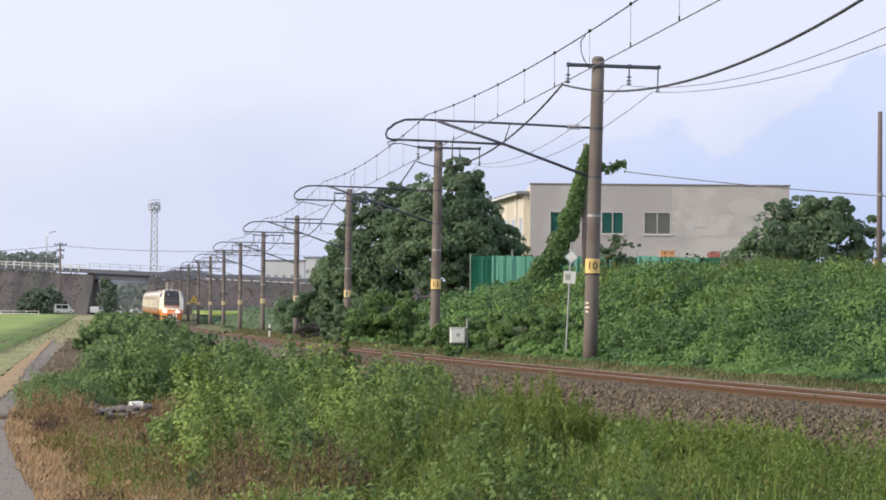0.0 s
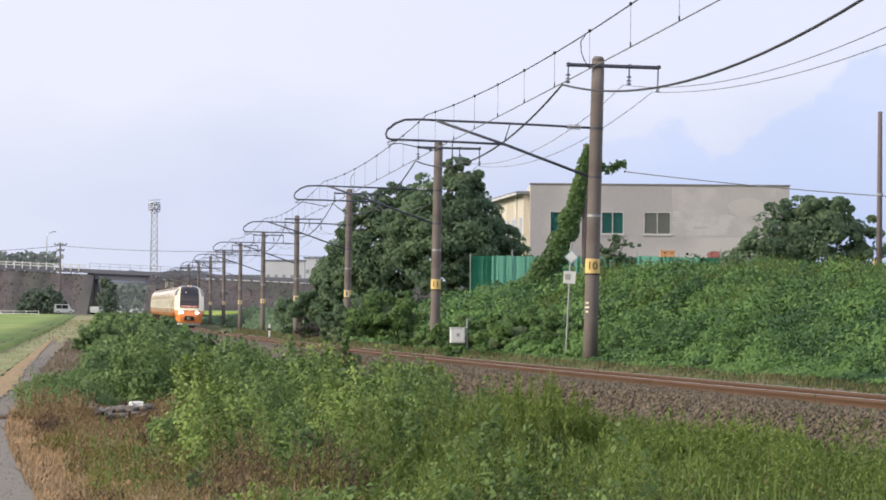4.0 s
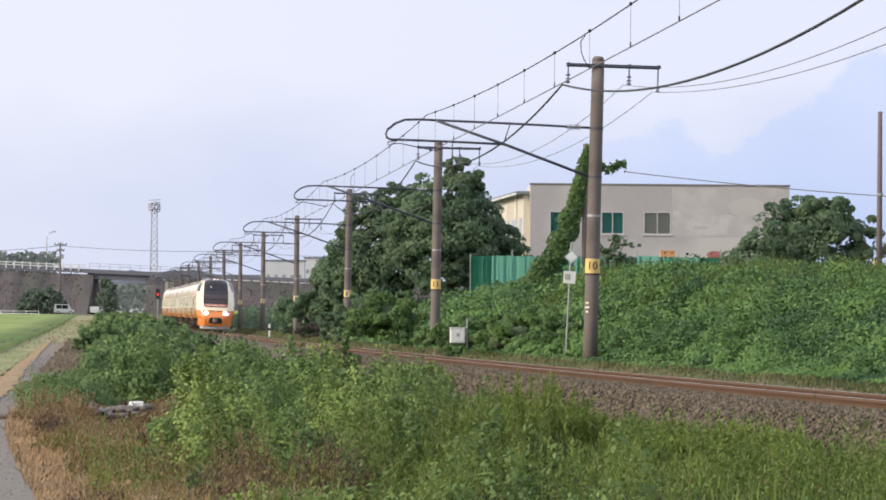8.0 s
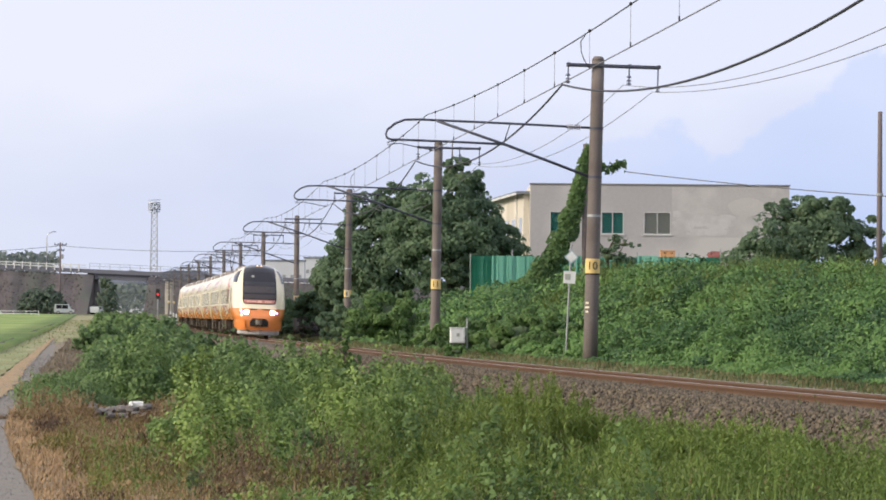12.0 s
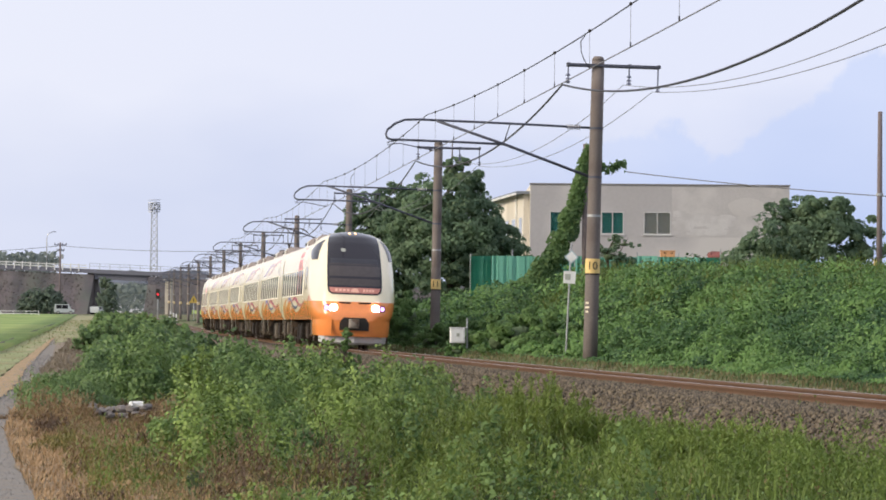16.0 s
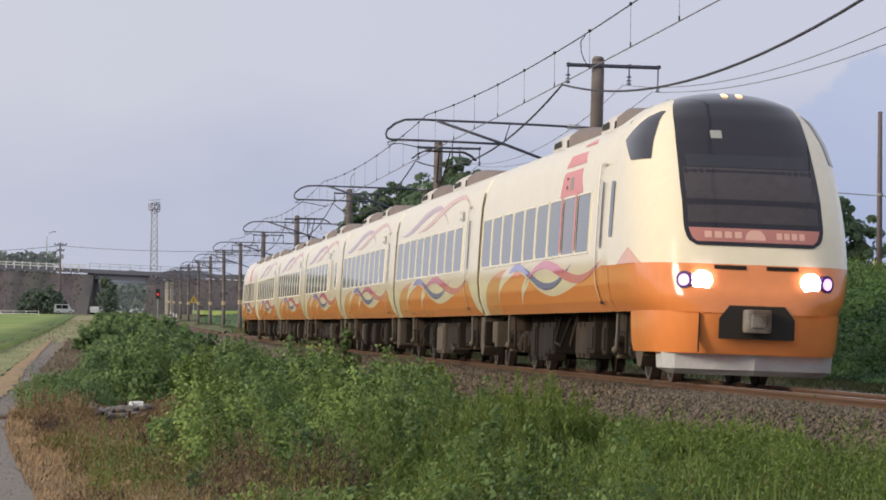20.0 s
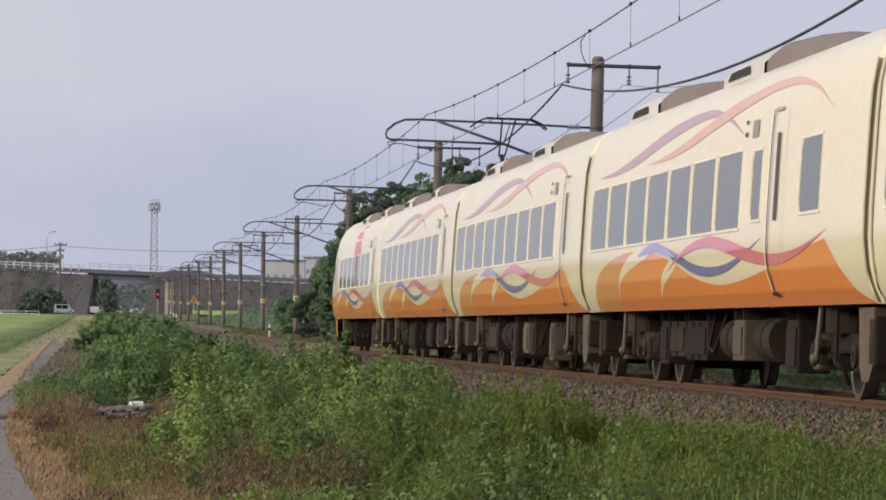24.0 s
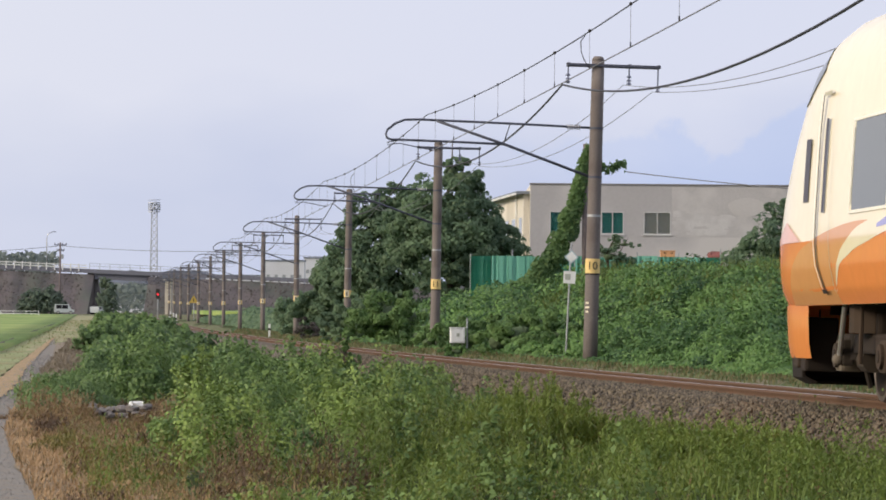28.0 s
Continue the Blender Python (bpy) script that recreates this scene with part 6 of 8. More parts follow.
def middle_car(seed, panes, doors, extra=(), pan=None, label=""):
    car = empty("railcar")
    tagged(car, label or "cream and orange express railcar with ribbon waves", "railcar", "cars of the express train")
    body_shell(car, -10.13, 10.13)
    u0, u1, n = panes
    for sg in (-1, 1):
        side_decor(car, sg, -9.85)
        upper_decor(car, sg, -9.85)
        k = (u1 - u0) / n
        for i in range(n):
            side_window(car, u0 + k * i + 0.09 - 9.85, u0 + k * (i + 1) - 0.09 - 9.85, sg)
        for a, b in extra:
            side_window(car, a - 10.25, b - 10.25, sg, 1.86, 2.60)
        for u in doors:
            side_door(car, u - 10.25, sg)
            marker_panel(car, u - 1.35 - 10.25, sg)
    underfloor(car, seed)
    roof_unit(car, 0.5 - 10.25, 8.2 - 10.25)
    roof_unit(car, 8.7 - 10.25, (13.2 if pan else 16.2) - 10.25)
    if pan:
        pantograph(car, pan - 10.25)
    gangway(car, 10.05)
    return car


def cab_car(seed, fx, lit):
    """End car. fx: +1 with its cab at the x end, -1 at the other."""
    car = empty("leading_railcar" if lit else "trailing_railcar")
    tagged(car, "leading cab car with dark windscreen and lit headlamps" if lit else "trailing cab car of the cream and orange express", "railcar", "cars of the express train")
    back = 10.33 if lit else 10.05
    rows = np.stack([section(-back * fx, [(y * 0.95, z) for y, z in BODY]), section((0.08 - back) * fx, BODY), section((0.11 - back) * fx, BODY), section((0.3 - back) * fx, BODY), section(3.8 * fx, BODY), section(4.2 * fx, BODY), section(5.4 * fx, [(a[0] * 0.75 + b[0] * 0.25, a[1] * 0.75 + b[1] * 0.25) for a, b in zip(BODY, CAB)]),
                     section(6.6 * fx, [(a[0] * 0.2 + b[0] * 0.8, a[1] * 0.2 + b[1] * 0.8) for a, b in zip(BODY, CAB)]), section(NB * fx, CAB)], 0)
    part_me("body", flip_me(grid_me("body", both_sides(rows))), "cream", car, "glossy cream car body", smooth=True)
    bm = bmesh.new()
    pts = [(-y * 0.94, z) for y, z in BODY] + [(y * 0.94, z) for y, z in BODY[::-1][1:]]
    bm.faces.new([bm.verts.new(((0.02 - back) * fx, y, z)) for y, z in pts])
    part("end_wall", bm, "under_grey", car)

    def nose(z_list, name, material, w_scale=None):
        ph = np.linspace(0, math.pi / 2, 22)
        out = []
        for z in z_list:
            w, p = float(np.interp(z, _cz, _cy)), float(nose_pow(z))
            xf = NTIP - float(rake(z))
            out.append([(fx * (NB + (xf - NB) * math.sin(a) ** p), w * max(math.cos(a), 0) ** p, z) for a in ph])
        H = np.array(out)
        P = np.concatenate([H * np.array([1, -1, 1]), H[:, ::-1][:, 1:]], 1)
        return part_me(name, flip_me(grid_me(name, P)), material, car, smooth=True)

    nose(np.linspace(1.56, 3.969, 32), "cab", "cream")
    nose(np.linspace(0.93, 1.56, 9), "front_band", "orange")["label"] = "orange front band"

    def film(name, outline, off, material, parent, n=18, label=""):
        """A patch on the nose: outline(k) gives the half width at height share k."""
        zs = outline["z"]
        out = []
        for z, hw in zip(zs, outline["w"]):
            ys = np.linspace(-hw, hw, n) + outline.get("y", 0)
            out.append([(fx * (float(nose_x(y, z)) + off), y, z) for y in ys])
        return part_me(name, flip_me(grid_me(name, np.array(out))), material, parent, label, smooth=True)

    zs = np.linspace(1.80, 3.95, 40)
    w = np.interp(zs, [1.80, 1.82, 1.88, 2.03, 2.6, 3.2, 3.56, 3.72, 3.84, 3.91, 3.95], [0.76, 0.82, 0.88, 0.915, 0.915, 0.89, 0.86, 0.82, 0.73, 0.56, 0.25])
    ws = film("windscreen", {"z": zs, "w": w}, 0.012, "cab_glass", car, 26, "dark wrap-round windscreen")
    zb = np.linspace(1.85, 2.03, 5)
    film("destination_board", {"z": zb, "w": np.interp(zb, [1.85, 1.9, 2.03], [0.76, 0.82, 0.86])}, 0.016, "board_glow", ws, 20, "dim red illuminated board")
    for y, hw in ((-0.42, 0.26), (0.46, 0.20)):
        for k in range(4):
            zz = np.linspace(1.90, 1.985, 3)
            film("lettering_bar", {"z": zz, "w": zz * 0 + hw / 5.5, "y": y - hw + hw * 2 * (k + 0.5) / 4}, 0.020, "board_text", ws, 3)
    zz = np.linspace(1.88, 2.01, 8)
    film("emblem", {"z": zz, "w": 0.13 * np.sqrt(np.clip(1 - ((zz - 1.88) / 0.14) ** 2, 0, 1)) + 0.005}, 0.020, "board_text", ws, 8)
    zz = np.linspace(3.25, 3.36, 3)
    film("cab_monitor", {"z": zz, "w": zz * 0 + 0.075, "y": -0.36}, 0.016, "blind_grey", ws, 4)
    # Brown film over the lower glass: reflections painted on, nothing lies behind it.
    zz = np.linspace(2.10, 2.84, 8)
    film("screen_sheen", {"z": zz, "w": zz * 0 + 0.855}, 0.0135, "sheen_brown", ws, 20, "brown film on the glass, painted for the windscreen's reflections")
    zz = np.linspace(2.85, 3.02, 4)
    film("sun_blind", {"z": zz, "w": zz * 0 + 0.80}, 0.015, "blind_dark", ws, 16)
    for sg in (-1, 1):
        # corner window
        P = []
        for z in np.linspace(2.96, 3.64, 10):
            t = (z - 2.96) / 0.68
            xa, xb = float(np.interp(t, [0, 0.45, 1], [8.70, 7.95, 8.58])), float(np.interp(t, [0, 0.45, 1], [9.40, 9.13, 8.70]))
            ys = []
            for k in np.linspace(0, 1, 6):
                x = xa + (xb - xa) * k
                p, wz = float(nose_pow(z)), float(np.interp(z, _cz, _cy))
                sn = min(max((x - NB) / (NTIP - float(rake(z)) - NB), 0), 1) ** (1 / p)
                ys.append((fx * x, sg * (wz * (max(1 - sn * sn, 0)) ** (p / 2) + 0.012), z))
            P.append(ys)
        part_me("corner_window", flip_me(grid_me("corner_window", np.array(P))), "cab_glass", car, "dark wedge-shaped corner window", smooth=True)
        for k, (y, r, m_) in enumerate(((0.705, 0.13, "lamp_glow" if lit else "lamp_ring"), (0.915, 0.115, "lamp_ring"))):
            z = 1.34
            x = float(nose_x(y, z))
            x2 = float(nose_x(y + 0.1, z))
            nrm = Vector((0.1, x - x2, 0)).normalized()
            c = Vector((x, y, z))
            pts = [c - nrm * 0.06, c + nrm * 0.035]
            lp = part("headlamp", tb([(fx * q.x, sg * q.y, q.z) for q in pts], r, 20), m_, car, "glowing round headlamp" if lit and k == 0 else "dark violet lamp ring")
            if k == 1:
                pts = [c + nrm * 0.03, c + nrm * 0.045]
                part("bulb", tb([(fx * q.x, sg * q.y, q.z) for q in pts], 0.075, 16), "lamp_soft" if lit else "lamp_ring", lp)
        zz = np.linspace(1.495, 1.545, 3)
        film("vent_slot", {"z": zz, "w": zz * 0 + 0.21, "y": sg * 0.34}, 0.012, "under_dark", car, 5)
    # lower skirt and plough
    def apron(name, z_w, x_b, x_f, material):
        ph = np.linspace(0, math.pi / 2, 18)
        out = []
        for z, w_, xf in z_w:
            out.append([(fx * (x_b + (xf - x_b) * math.sin(a) ** 0.52), w_ * max(math.cos(a), 0) ** 0.52, z) for a in ph])
        H = np.array(out)
        P = np.concatenate([H * np.array([1, -1, 1]), H[:, ::-1][:, 1:]], 1)
        return part_me(name, flip_me(grid_me(name, P)), material, car, smooth=True)

    apron("front_skirt", [(0.40, 1.25, 10.97), (0.55, 1.28, 11.03), (0.80, 1.295, 11.08), (0.94, 1.298, 11.09)], 8.7, 0, "orange")["label"] = "orange front skirt"
    pb = bmesh.new()
    rows_ = [[pb.verts.new((fx * x, y, z)) for x, y in ((9.9, -1.12 * w_), (10.45, -1.12 * w_), (10.62 + lift, -0.98 * w_), (10.92 + lift, 0.02), (10.62 + lift, 0.98 * w_), (10.45, 1.12 * w_), (9.9, 1.12 * w_))]
             for z, w_, lift in ((0.13, 0.86, -0.12), (0.20, 0.99, -0.02), (0.41, 1.0, 0.0))]
    for lo, hi in zip(rows_, rows_[1:]):
        for k in range(6):
            pb.faces.new((lo[k], lo[k + 1], hi[k + 1], hi[k]))
    bmesh.ops.recalc_face_normals(pb, faces=pb.faces)
    bmesh.ops.solidify(pb, geom=pb.faces[:], thickness=0.03)
    part("snow_plough", pb, "plough_grey" if lit else "under_dark", car, "grey steel wedge-shaped snow plough")
    part("seam", bx(*sorted((fx * 10.97, fx * 11.05)), -0.74, -0.73, 0.42, 0.92), "under_dark", car)
    # Black plate on the skirt; its colour gives the shade of the coupler opening.
    rec = bmesh.new()
    vs = [rec.verts.new((fx * 11.08, y, z)) for y, z in ((-0.49, 0.60), (0.49, 0.60), (0.49, 0.86), (0.36, 1.03), (-0.36, 1.03), (-0.49, 0.86))]
    rec.faces.new(vs if fx > 0 else vs[::-1])
    g = bmesh.ops.extrude_face_region(rec, geom=rec.faces[:])
    bmesh.ops.translate(rec, vec=(fx * 0.03, 0, 0), verts=[v for v in g["geom"] if isinstance(v, bmesh.types.BMVert)])
    bmesh.ops.recalc_face_normals(rec, faces=rec.faces)
    part("recess_shade_plate", rec, "ink", car)
    cp = part("coupler", bx(*sorted((fx * 11.09, fx * 11.37)), -0.19, 0.15, 0.68, 0.98, 0.04), "coupler_steel", car, "worn steel coupler head")
    part("coupler_face", bx(*sorted((fx * 11.37, fx * 11.41)), -0.12, 0.08, 0.74, 0.92, 0.02), "coupler_steel", cp)
    x = float(nose_x(0, 3.88))
    for sy in (-0.10, 0.10):
        part("top_lamp", tb([(fx * (x - 0.15), sy, 3.875), (fx * (x + 0.03), sy, 3.855)], 0.05, 14), "lamp_top" if lit else "lamp_ring", car, "lit roof lamp" if lit else "")
    # sides: u runs from the end away from the lead
    for sg in (-1, 1):
        if lit:
            side_decor(car, sg, -10.25, 0.945, right=False)
            n, u0, u1 = 9, 0.15, 15.6
            xx = np.linspace(-10.25 + 0.945 * 18, NB, 12)
            skin("orange_band", xx, 0 * xx + 0.932, np.interp(xx, [xx[0], xx[-1]], [1.57, 1.56]), 0.004, "orange", car, sg, "", 24)
            rx0, rx1 = 11.7 - 10.25, 14.4 - 10.25
            side_door(car, 16.5 - 10.25, sg, 0.75)
            skin("cab_side_window", np.array([17.62 - 10.25, 17.95 - 10.25]), np.full(2, 1.95), np.full(2, 2.72), 0.012, "cab_glass", car, sg)
            marker_panel(car, 12.9 - 10.25, sg)
            if sg < 0:
                roof_unit(car, 6.2 - 10.25, 11.4 - 10.25)
                roof_unit(car, 12.4 - 10.25, 16.4 - 10.25)
        else:
            side_decor(car, sg, -10.05, 1.0)
            n, u0, u1 = 7, 4.25, 17.05
            rx0, rx1 = 10.3 - 10.25, 13.1 - 10.25
            side_door(car, 18.0 - 10.25, sg)
            side_door(car, 2.75 - 10.25, sg, 0.6)
            skin("cab_side_window", np.array([1.95 - 10.25, 2.2 - 10.25]), np.full(2, 1.95), np.full(2, 2.58), 0.012, "slot_glass", car, sg)
            marker_panel(car, 16.8 - 10.25, sg)
            if sg < 0:
                roof_unit(car, 6.0 - 10.25, 12.4 - 10.25)
                roof_unit(car, 13.3 - 10.25, 19.6 - 10.25)
        k = (u1 - u0) / n
        for i in range(n):
            xm = u0 + k * (i + 0.5) - 10.25
            side_window(car, u0 + k * i + 0.09 - 10.25, u0 + k * (i + 1) - 0.09 - 10.25, sg, glass="rose_glass" if rx0 < xm < rx1 else "tinted_glass")
        for i in range(1, n):
            xm = u0 + k * i - 10.25
            if rx0 - 0.2 < xm < rx1 + 0.2:
                skin("rose_pillar", np.array([xm - 0.095, xm + 0.095]), np.full(2, 1.84), np.full(2, 2.70), 0.036, "rose_block", car, sg)
        # rose mark over the windows: a tapered block and two slanting caps
        for a, b, z0, z1, cut in ((0.0, 1.0, 2.68, 3.05, 0.10), (0.12, 1.0, 3.12, 3.30, 0.05), (0.66, 1.14, 3.39, 3.47, 0.3)):
            xs = np.linspace(rx0 + (rx1 - rx0) * a, rx0 + (rx1 - rx0) * b, 12)
            t = np.linspace(0, 1, 12)
            skin("rose_mark", xs, np.full(12, z0), z0 + 0.015 + (z1 - z0 - 0.015) * np.clip(np.minimum(t, (1 - t) * 3) / cut, 0, 1), 0.007, "rose_block", car, sg)
    for sg in (-1, 1):
        rows_ = []
        for z in np.linspace(1.56, 1.77, 6):
            t = (z - 1.56) / 0.21
            ys = []
            for x in np.linspace(8.35 + 0.85 * t, 10.0 - 0.72 * t, 8):
                p, wz = float(nose_pow(z)), float(np.interp(z, _cz, _cy))
                sn = min(max((x - NB) / (NTIP - float(rake(z)) - NB), 0), 1) ** (1 / p)
                ys.append((fx * x, sg * (wz * (max(1 - sn * sn, 0)) ** (p / 2) + 0.008), z))
            rows_.append(ys)
        part_me("salmon_wedge", flip_me(grid_me("salmon_wedge", np.array(rows_))), "salmon_ribbon", car)
    underfloor(car, seed, -10.0, 9.3)
    if fx < 0:
        gangway(car, 10.05)
    return car


M["coupler_steel"] = mat("coupler_steel", (0.36, 0.32, 0.27), 0.5, 0.3, 4.0, 24.0, 0.2, metal=0.3, dirt=(0.14, 0.10, 0.07), dirt_at=(0.45, 0.6))
# Colour of the reflections painted on the lower windscreen.
M["sheen_brown"] = mat("sheen_brown", (0.052, 0.043, 0.042), 0.1, 0.25, 1.2, 8.0, 0.0, spec=0.5)
M["rose_glass"] = mat("rose_glass", (0.115, 0.076, 0.070), 0.05, 0.10, 0.6, 4.0, 0.0, spec=0.95)
M["blind_dark"] = mat("blind_dark", (0.03, 0.03, 0.038), 0.3, 0.15, 1.0, 8.0, 0.0)

A_PANES, B_PANES = (0.2, 16.65, 9), (0.45, 13.15, 7)
cars = [cab_car(1, 1, True)]
cars.append(middle_car(2, A_PANES, (17.9,)))
cars.append(middle_car(3, A_PANES, (17.9,), pan=16.2, label="cream and orange railcar carrying a raised pantograph"))
cars.append(middle_car(4, B_PANES, (15.3,), ((14.15, 14.75), (17.0, 18.1)), label="cream and orange railcar with door and lavatory windows"))
cars.append(middle_car(5, A_PANES, (17.9,)))
cars.append(middle_car(6, A_PANES, (17.9,), pan=16.2, label="cream and orange railcar carrying a raised pantograph"))
cars.append(cab_car(7, -1, False))


# ---------------------------------------------------------------- plants
def near_cover(s, d):
    """Thickness of the low growth between the farm track and the railway."""
    far = smooth(-8, 6, s)
    t = 0.10 + 0.10 * np.abs(lumps(s, d, 1.1, 2)) + 0.06 * lumps(s, d, 5, 4) + far * (0.06 + 0.25 * np.abs(lumps(s, d * 1.2, 2.6, 1)))
    t = t + smooth(45, 70, s) * (1 - smooth(200, 300, s)) * (0.45 + 0.25 * lumps(s, d, 5, 3)) * (1 - smooth(-6.4, -4.8, d))
    t = np.maximum(t, 0.05)
    left = -9.2 + 1.2 * (1 - smooth(-16, 0, s))
    return t * smooth(left, left + 1.0, d) * (1 - 0.45 * smooth(10, 40, s) * smooth(-6.2, -4.6, d)) * (1 - 0.9 * smooth(-3.7, -2.4, d))


def zone(x, y):
    """1 where dry weeds stand, 2 where feathery weeds stand, 0 for broad-leaved shrubs."""
    w = 0.45 * lumps(x, y, 1.5, 3)
    dry = ((x + w < -1.38 - (y - 28) * 0.125) & (y < 57)) | (((x + 1.35 + 0.5 * w) / 0.6) ** 2 + ((y - 32.6) / 2.6) ** 2 < 1) | (((x + 4.2) / 0.75) ** 2 + ((y - 48) / 9) ** 2 < 1)
    soft_ = (x + w > -0.85 + 1.5 * smooth(30, 55, y)) & (y < 64)
    return np.where(dry, 1, np.where(soft_, 2, 0))


def bank_cover(s, d):
    """Thickness of the growth on the far side of the line."""
    t = 0.10 + 0.36 * np.abs(lumps(s, d * 1.4, 2.2, 4)) + 0.20 * np.abs(lumps(s, d, 0.9, 2)) + 0.14 * lumps(s, d, 6, 1)
    t = t + smooth(112, 150, s) * (1.1 + 0.6 * lumps(s, d, 6, 5)) * (0.3 + 0.7 * smooth(4.8, 7.0, d))
    t = np.maximum(t, 0.08) * (0.3 + 0.7 * smooth(4.0, 5.6, d))
    return t * smooth(2.9 + 1.9 * smooth(105, 140, s), 4.0 + 2.3 * smooth(105, 140, s), d) * (1 - smooth(300, 420, s) * 0.6)


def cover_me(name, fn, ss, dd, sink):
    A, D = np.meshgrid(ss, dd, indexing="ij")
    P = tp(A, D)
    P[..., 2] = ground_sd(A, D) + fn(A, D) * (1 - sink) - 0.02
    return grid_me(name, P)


def cover_points(fn, s, d, deep=0.35):
    """Points on the growth's surface, some of them deeper, with normals tilted to the camera."""
    f = lambda a, b: ground_sd(a, b) + fn(a, b)
    e = 0.12
    z = f(s, d)
    gx, gy = (f(s, d + e) - z) / e, (f(s + e, d) - z) / e
    _x, _y, t, _z = line(s)
    n = np.stack([-gx * np.cos(t) + gy * np.sin(t), -gx * np.sin(t) - gy * np.cos(t), 1.0 + 0 * z], -1)
    P = tp(s, d)
    P[:, 2] = z - fn(s, d) * deep * RNG.random(len(s)) ** 2 + 0.05 * RNG.random(len(s))
    n = unit(n) + np.array([0, -0.55, 0.1]) + RNG.normal(0, 0.18, n.shape)
    return P, unit(n)


def stuff(name, me, material, label, category):
    return tagged(part_me(name, me, material), label, category, kind="stuff")


# Opaque sheets under the leaves; the shade in the gaps is their colour.
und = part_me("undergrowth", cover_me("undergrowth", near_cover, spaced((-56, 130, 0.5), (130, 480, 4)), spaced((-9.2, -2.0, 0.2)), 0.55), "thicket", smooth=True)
tagged(und, "undergrowth sheet beside the railway, coloured dark for the shade between leaves", "undergrowth", kind="stuff")
und2 = part_me("bank_shade_sheet", cover_me("bank_shade_sheet", bank_cover, spaced((-60, 130, 0.6), (130, 480, 4)), spaced((2.75, 16.0, 0.25)), 0.45), "thicket", smooth=True)
tagged(und2, "undergrowth sheet on the bank, coloured dark for the shade between leaves", "undergrowth", kind="stuff")


def scatter(n, y0, y1, d0, d1):
    y = np.exp(RNG.uniform(np.log(y0), np.log(y1), n))
    d = RNG.uniform(d0, d1, n)
    return (y - 69.74 - 0.089 * d) / 0.996, d, y


# low broad leaves between the track and the line
s, d, y = scatter(105000, 24, 330, -9.0, -2.4)
x = tp(s, d)[:, 0]
keep = RNG.random(len(s)) < np.where(y < 66, np.where(zone(x, y) == 0, 0.15, 0.03 * (zone(x, y) == 2)), 0.75)
s, d, y = s[keep], d[keep], y[keep]
P, N = cover_points(near_cover, s, d, 0.6)
stuff("kudzu_thicket", leaves_me("kudzu_thicket", P, N, np.clip(0.0014 * y, 0.06, 0.26), 0.8), "shrub", "dense green creeper and shrub leaves beside the line", "creeper")


def clump_spots(y0, y1, x0, x1, dx, dy, skip):
    """Uneven spots for clumps of growth, about dx by dy apart."""
    X, Y = np.meshgrid(np.arange(x0, x1, dx), np.arange(y0, y1, dy))
    X, Y = X.ravel() + RNG.uniform(-0.6, 0.6, X.size) * dx, Y.ravel() + RNG.uniform(-0.6, 0.6, X.size) * dy
    k = RNG.random(X.size) > skip
    return X[k], Y[k]


def sight_cap(s, d, y):
    """How tall growth stands: lower towards the ballast, capped under the camera's sight line."""
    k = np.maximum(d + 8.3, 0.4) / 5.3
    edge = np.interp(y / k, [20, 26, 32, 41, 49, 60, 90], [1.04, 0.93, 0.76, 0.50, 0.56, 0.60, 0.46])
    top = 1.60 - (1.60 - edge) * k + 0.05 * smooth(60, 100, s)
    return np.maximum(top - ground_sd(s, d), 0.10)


def clumps_me(name, X, Y, R, H, shoots, per, leaf, slim, loose=0.09, face=0.5, seed=1):
    """Leafy clumps: shoots spread from each foot, with leaves crowding their upper parts."""
    rng = np.random.default_rng(seed)
    n = len(X)
    i = np.repeat(np.arange(n), shoots)
    q = np.sqrt(rng.random(len(i)))
    a = rng.uniform(0, 2 * math.pi, len(i))
    o = np.stack([np.cos(a), np.sin(a)], -1)
    hs = H[i] * (1.05 - 0.6 * q ** 2) * rng.uniform(0.62, 1.12, len(i))
    bx_, by_ = X[i] + o[:, 0] * q * R[i] * 0.75, Y[i] + o[:, 1] * q * R[i] * 0.9
    bz_ = ground_z(bx_, by_)
    j = np.repeat(np.arange(len(i)), per)
    f = 0.25 + 0.75 * rng.random(len(j)) ** 0.6
    l = loose * (1.25 - 0.6 * f) * (R[i][j] / 0.6)
    v = rng.normal(0, 1, (len(j), 3))
    P = np.stack([bx_[j] + o[j, 0] * q[j] * R[i][j] * 0.35 * f ** 2, by_[j] + o[j, 1] * q[j] * R[i][j] * 0.3 * f ** 2, bz_[j] + hs[j] * f], -1)
    P = P + v * l[:, None] * np.array([1, 1, 0.6])
    N = unit(np.stack([o[j, 0] * q[j] * 1.0 + v[:, 0] * 0.28, o[j, 1] * q[j] * 0.9 - face * 0.3 + v[:, 1] * 0.28, 0.60 + 0.12 * v[:, 2]], -1))
    return leaves_me(name, P, N, leaf[i][j], slim, 0.5)


# broad-leaved shrubs, near and along the hedge
X, Y = clump_spots(26, 68, -6.5, 3.0, 0.70, 1.7, 0.36)
s, d = sd(X, Y)
k = (zone(X, Y) == 0) & (d > -7.75 + 0.4 * lumps(X, Y, 3, 1)) & (d < -3.1) & ~((Y > 40) & (Y < 58) & (np.abs(X / Y + 0.0835) < 0.0115))
X, Y, s, d = X[k], Y[k], s[k], d[k]
cap = sight_cap(s, d, Y)
big = np.clip(0.60 + 1.45 * lumps(X * 1.2, Y * 0.40, 1.1, 5) + RNG.normal(0, 0.14, len(X)), 0.10, 1.10)
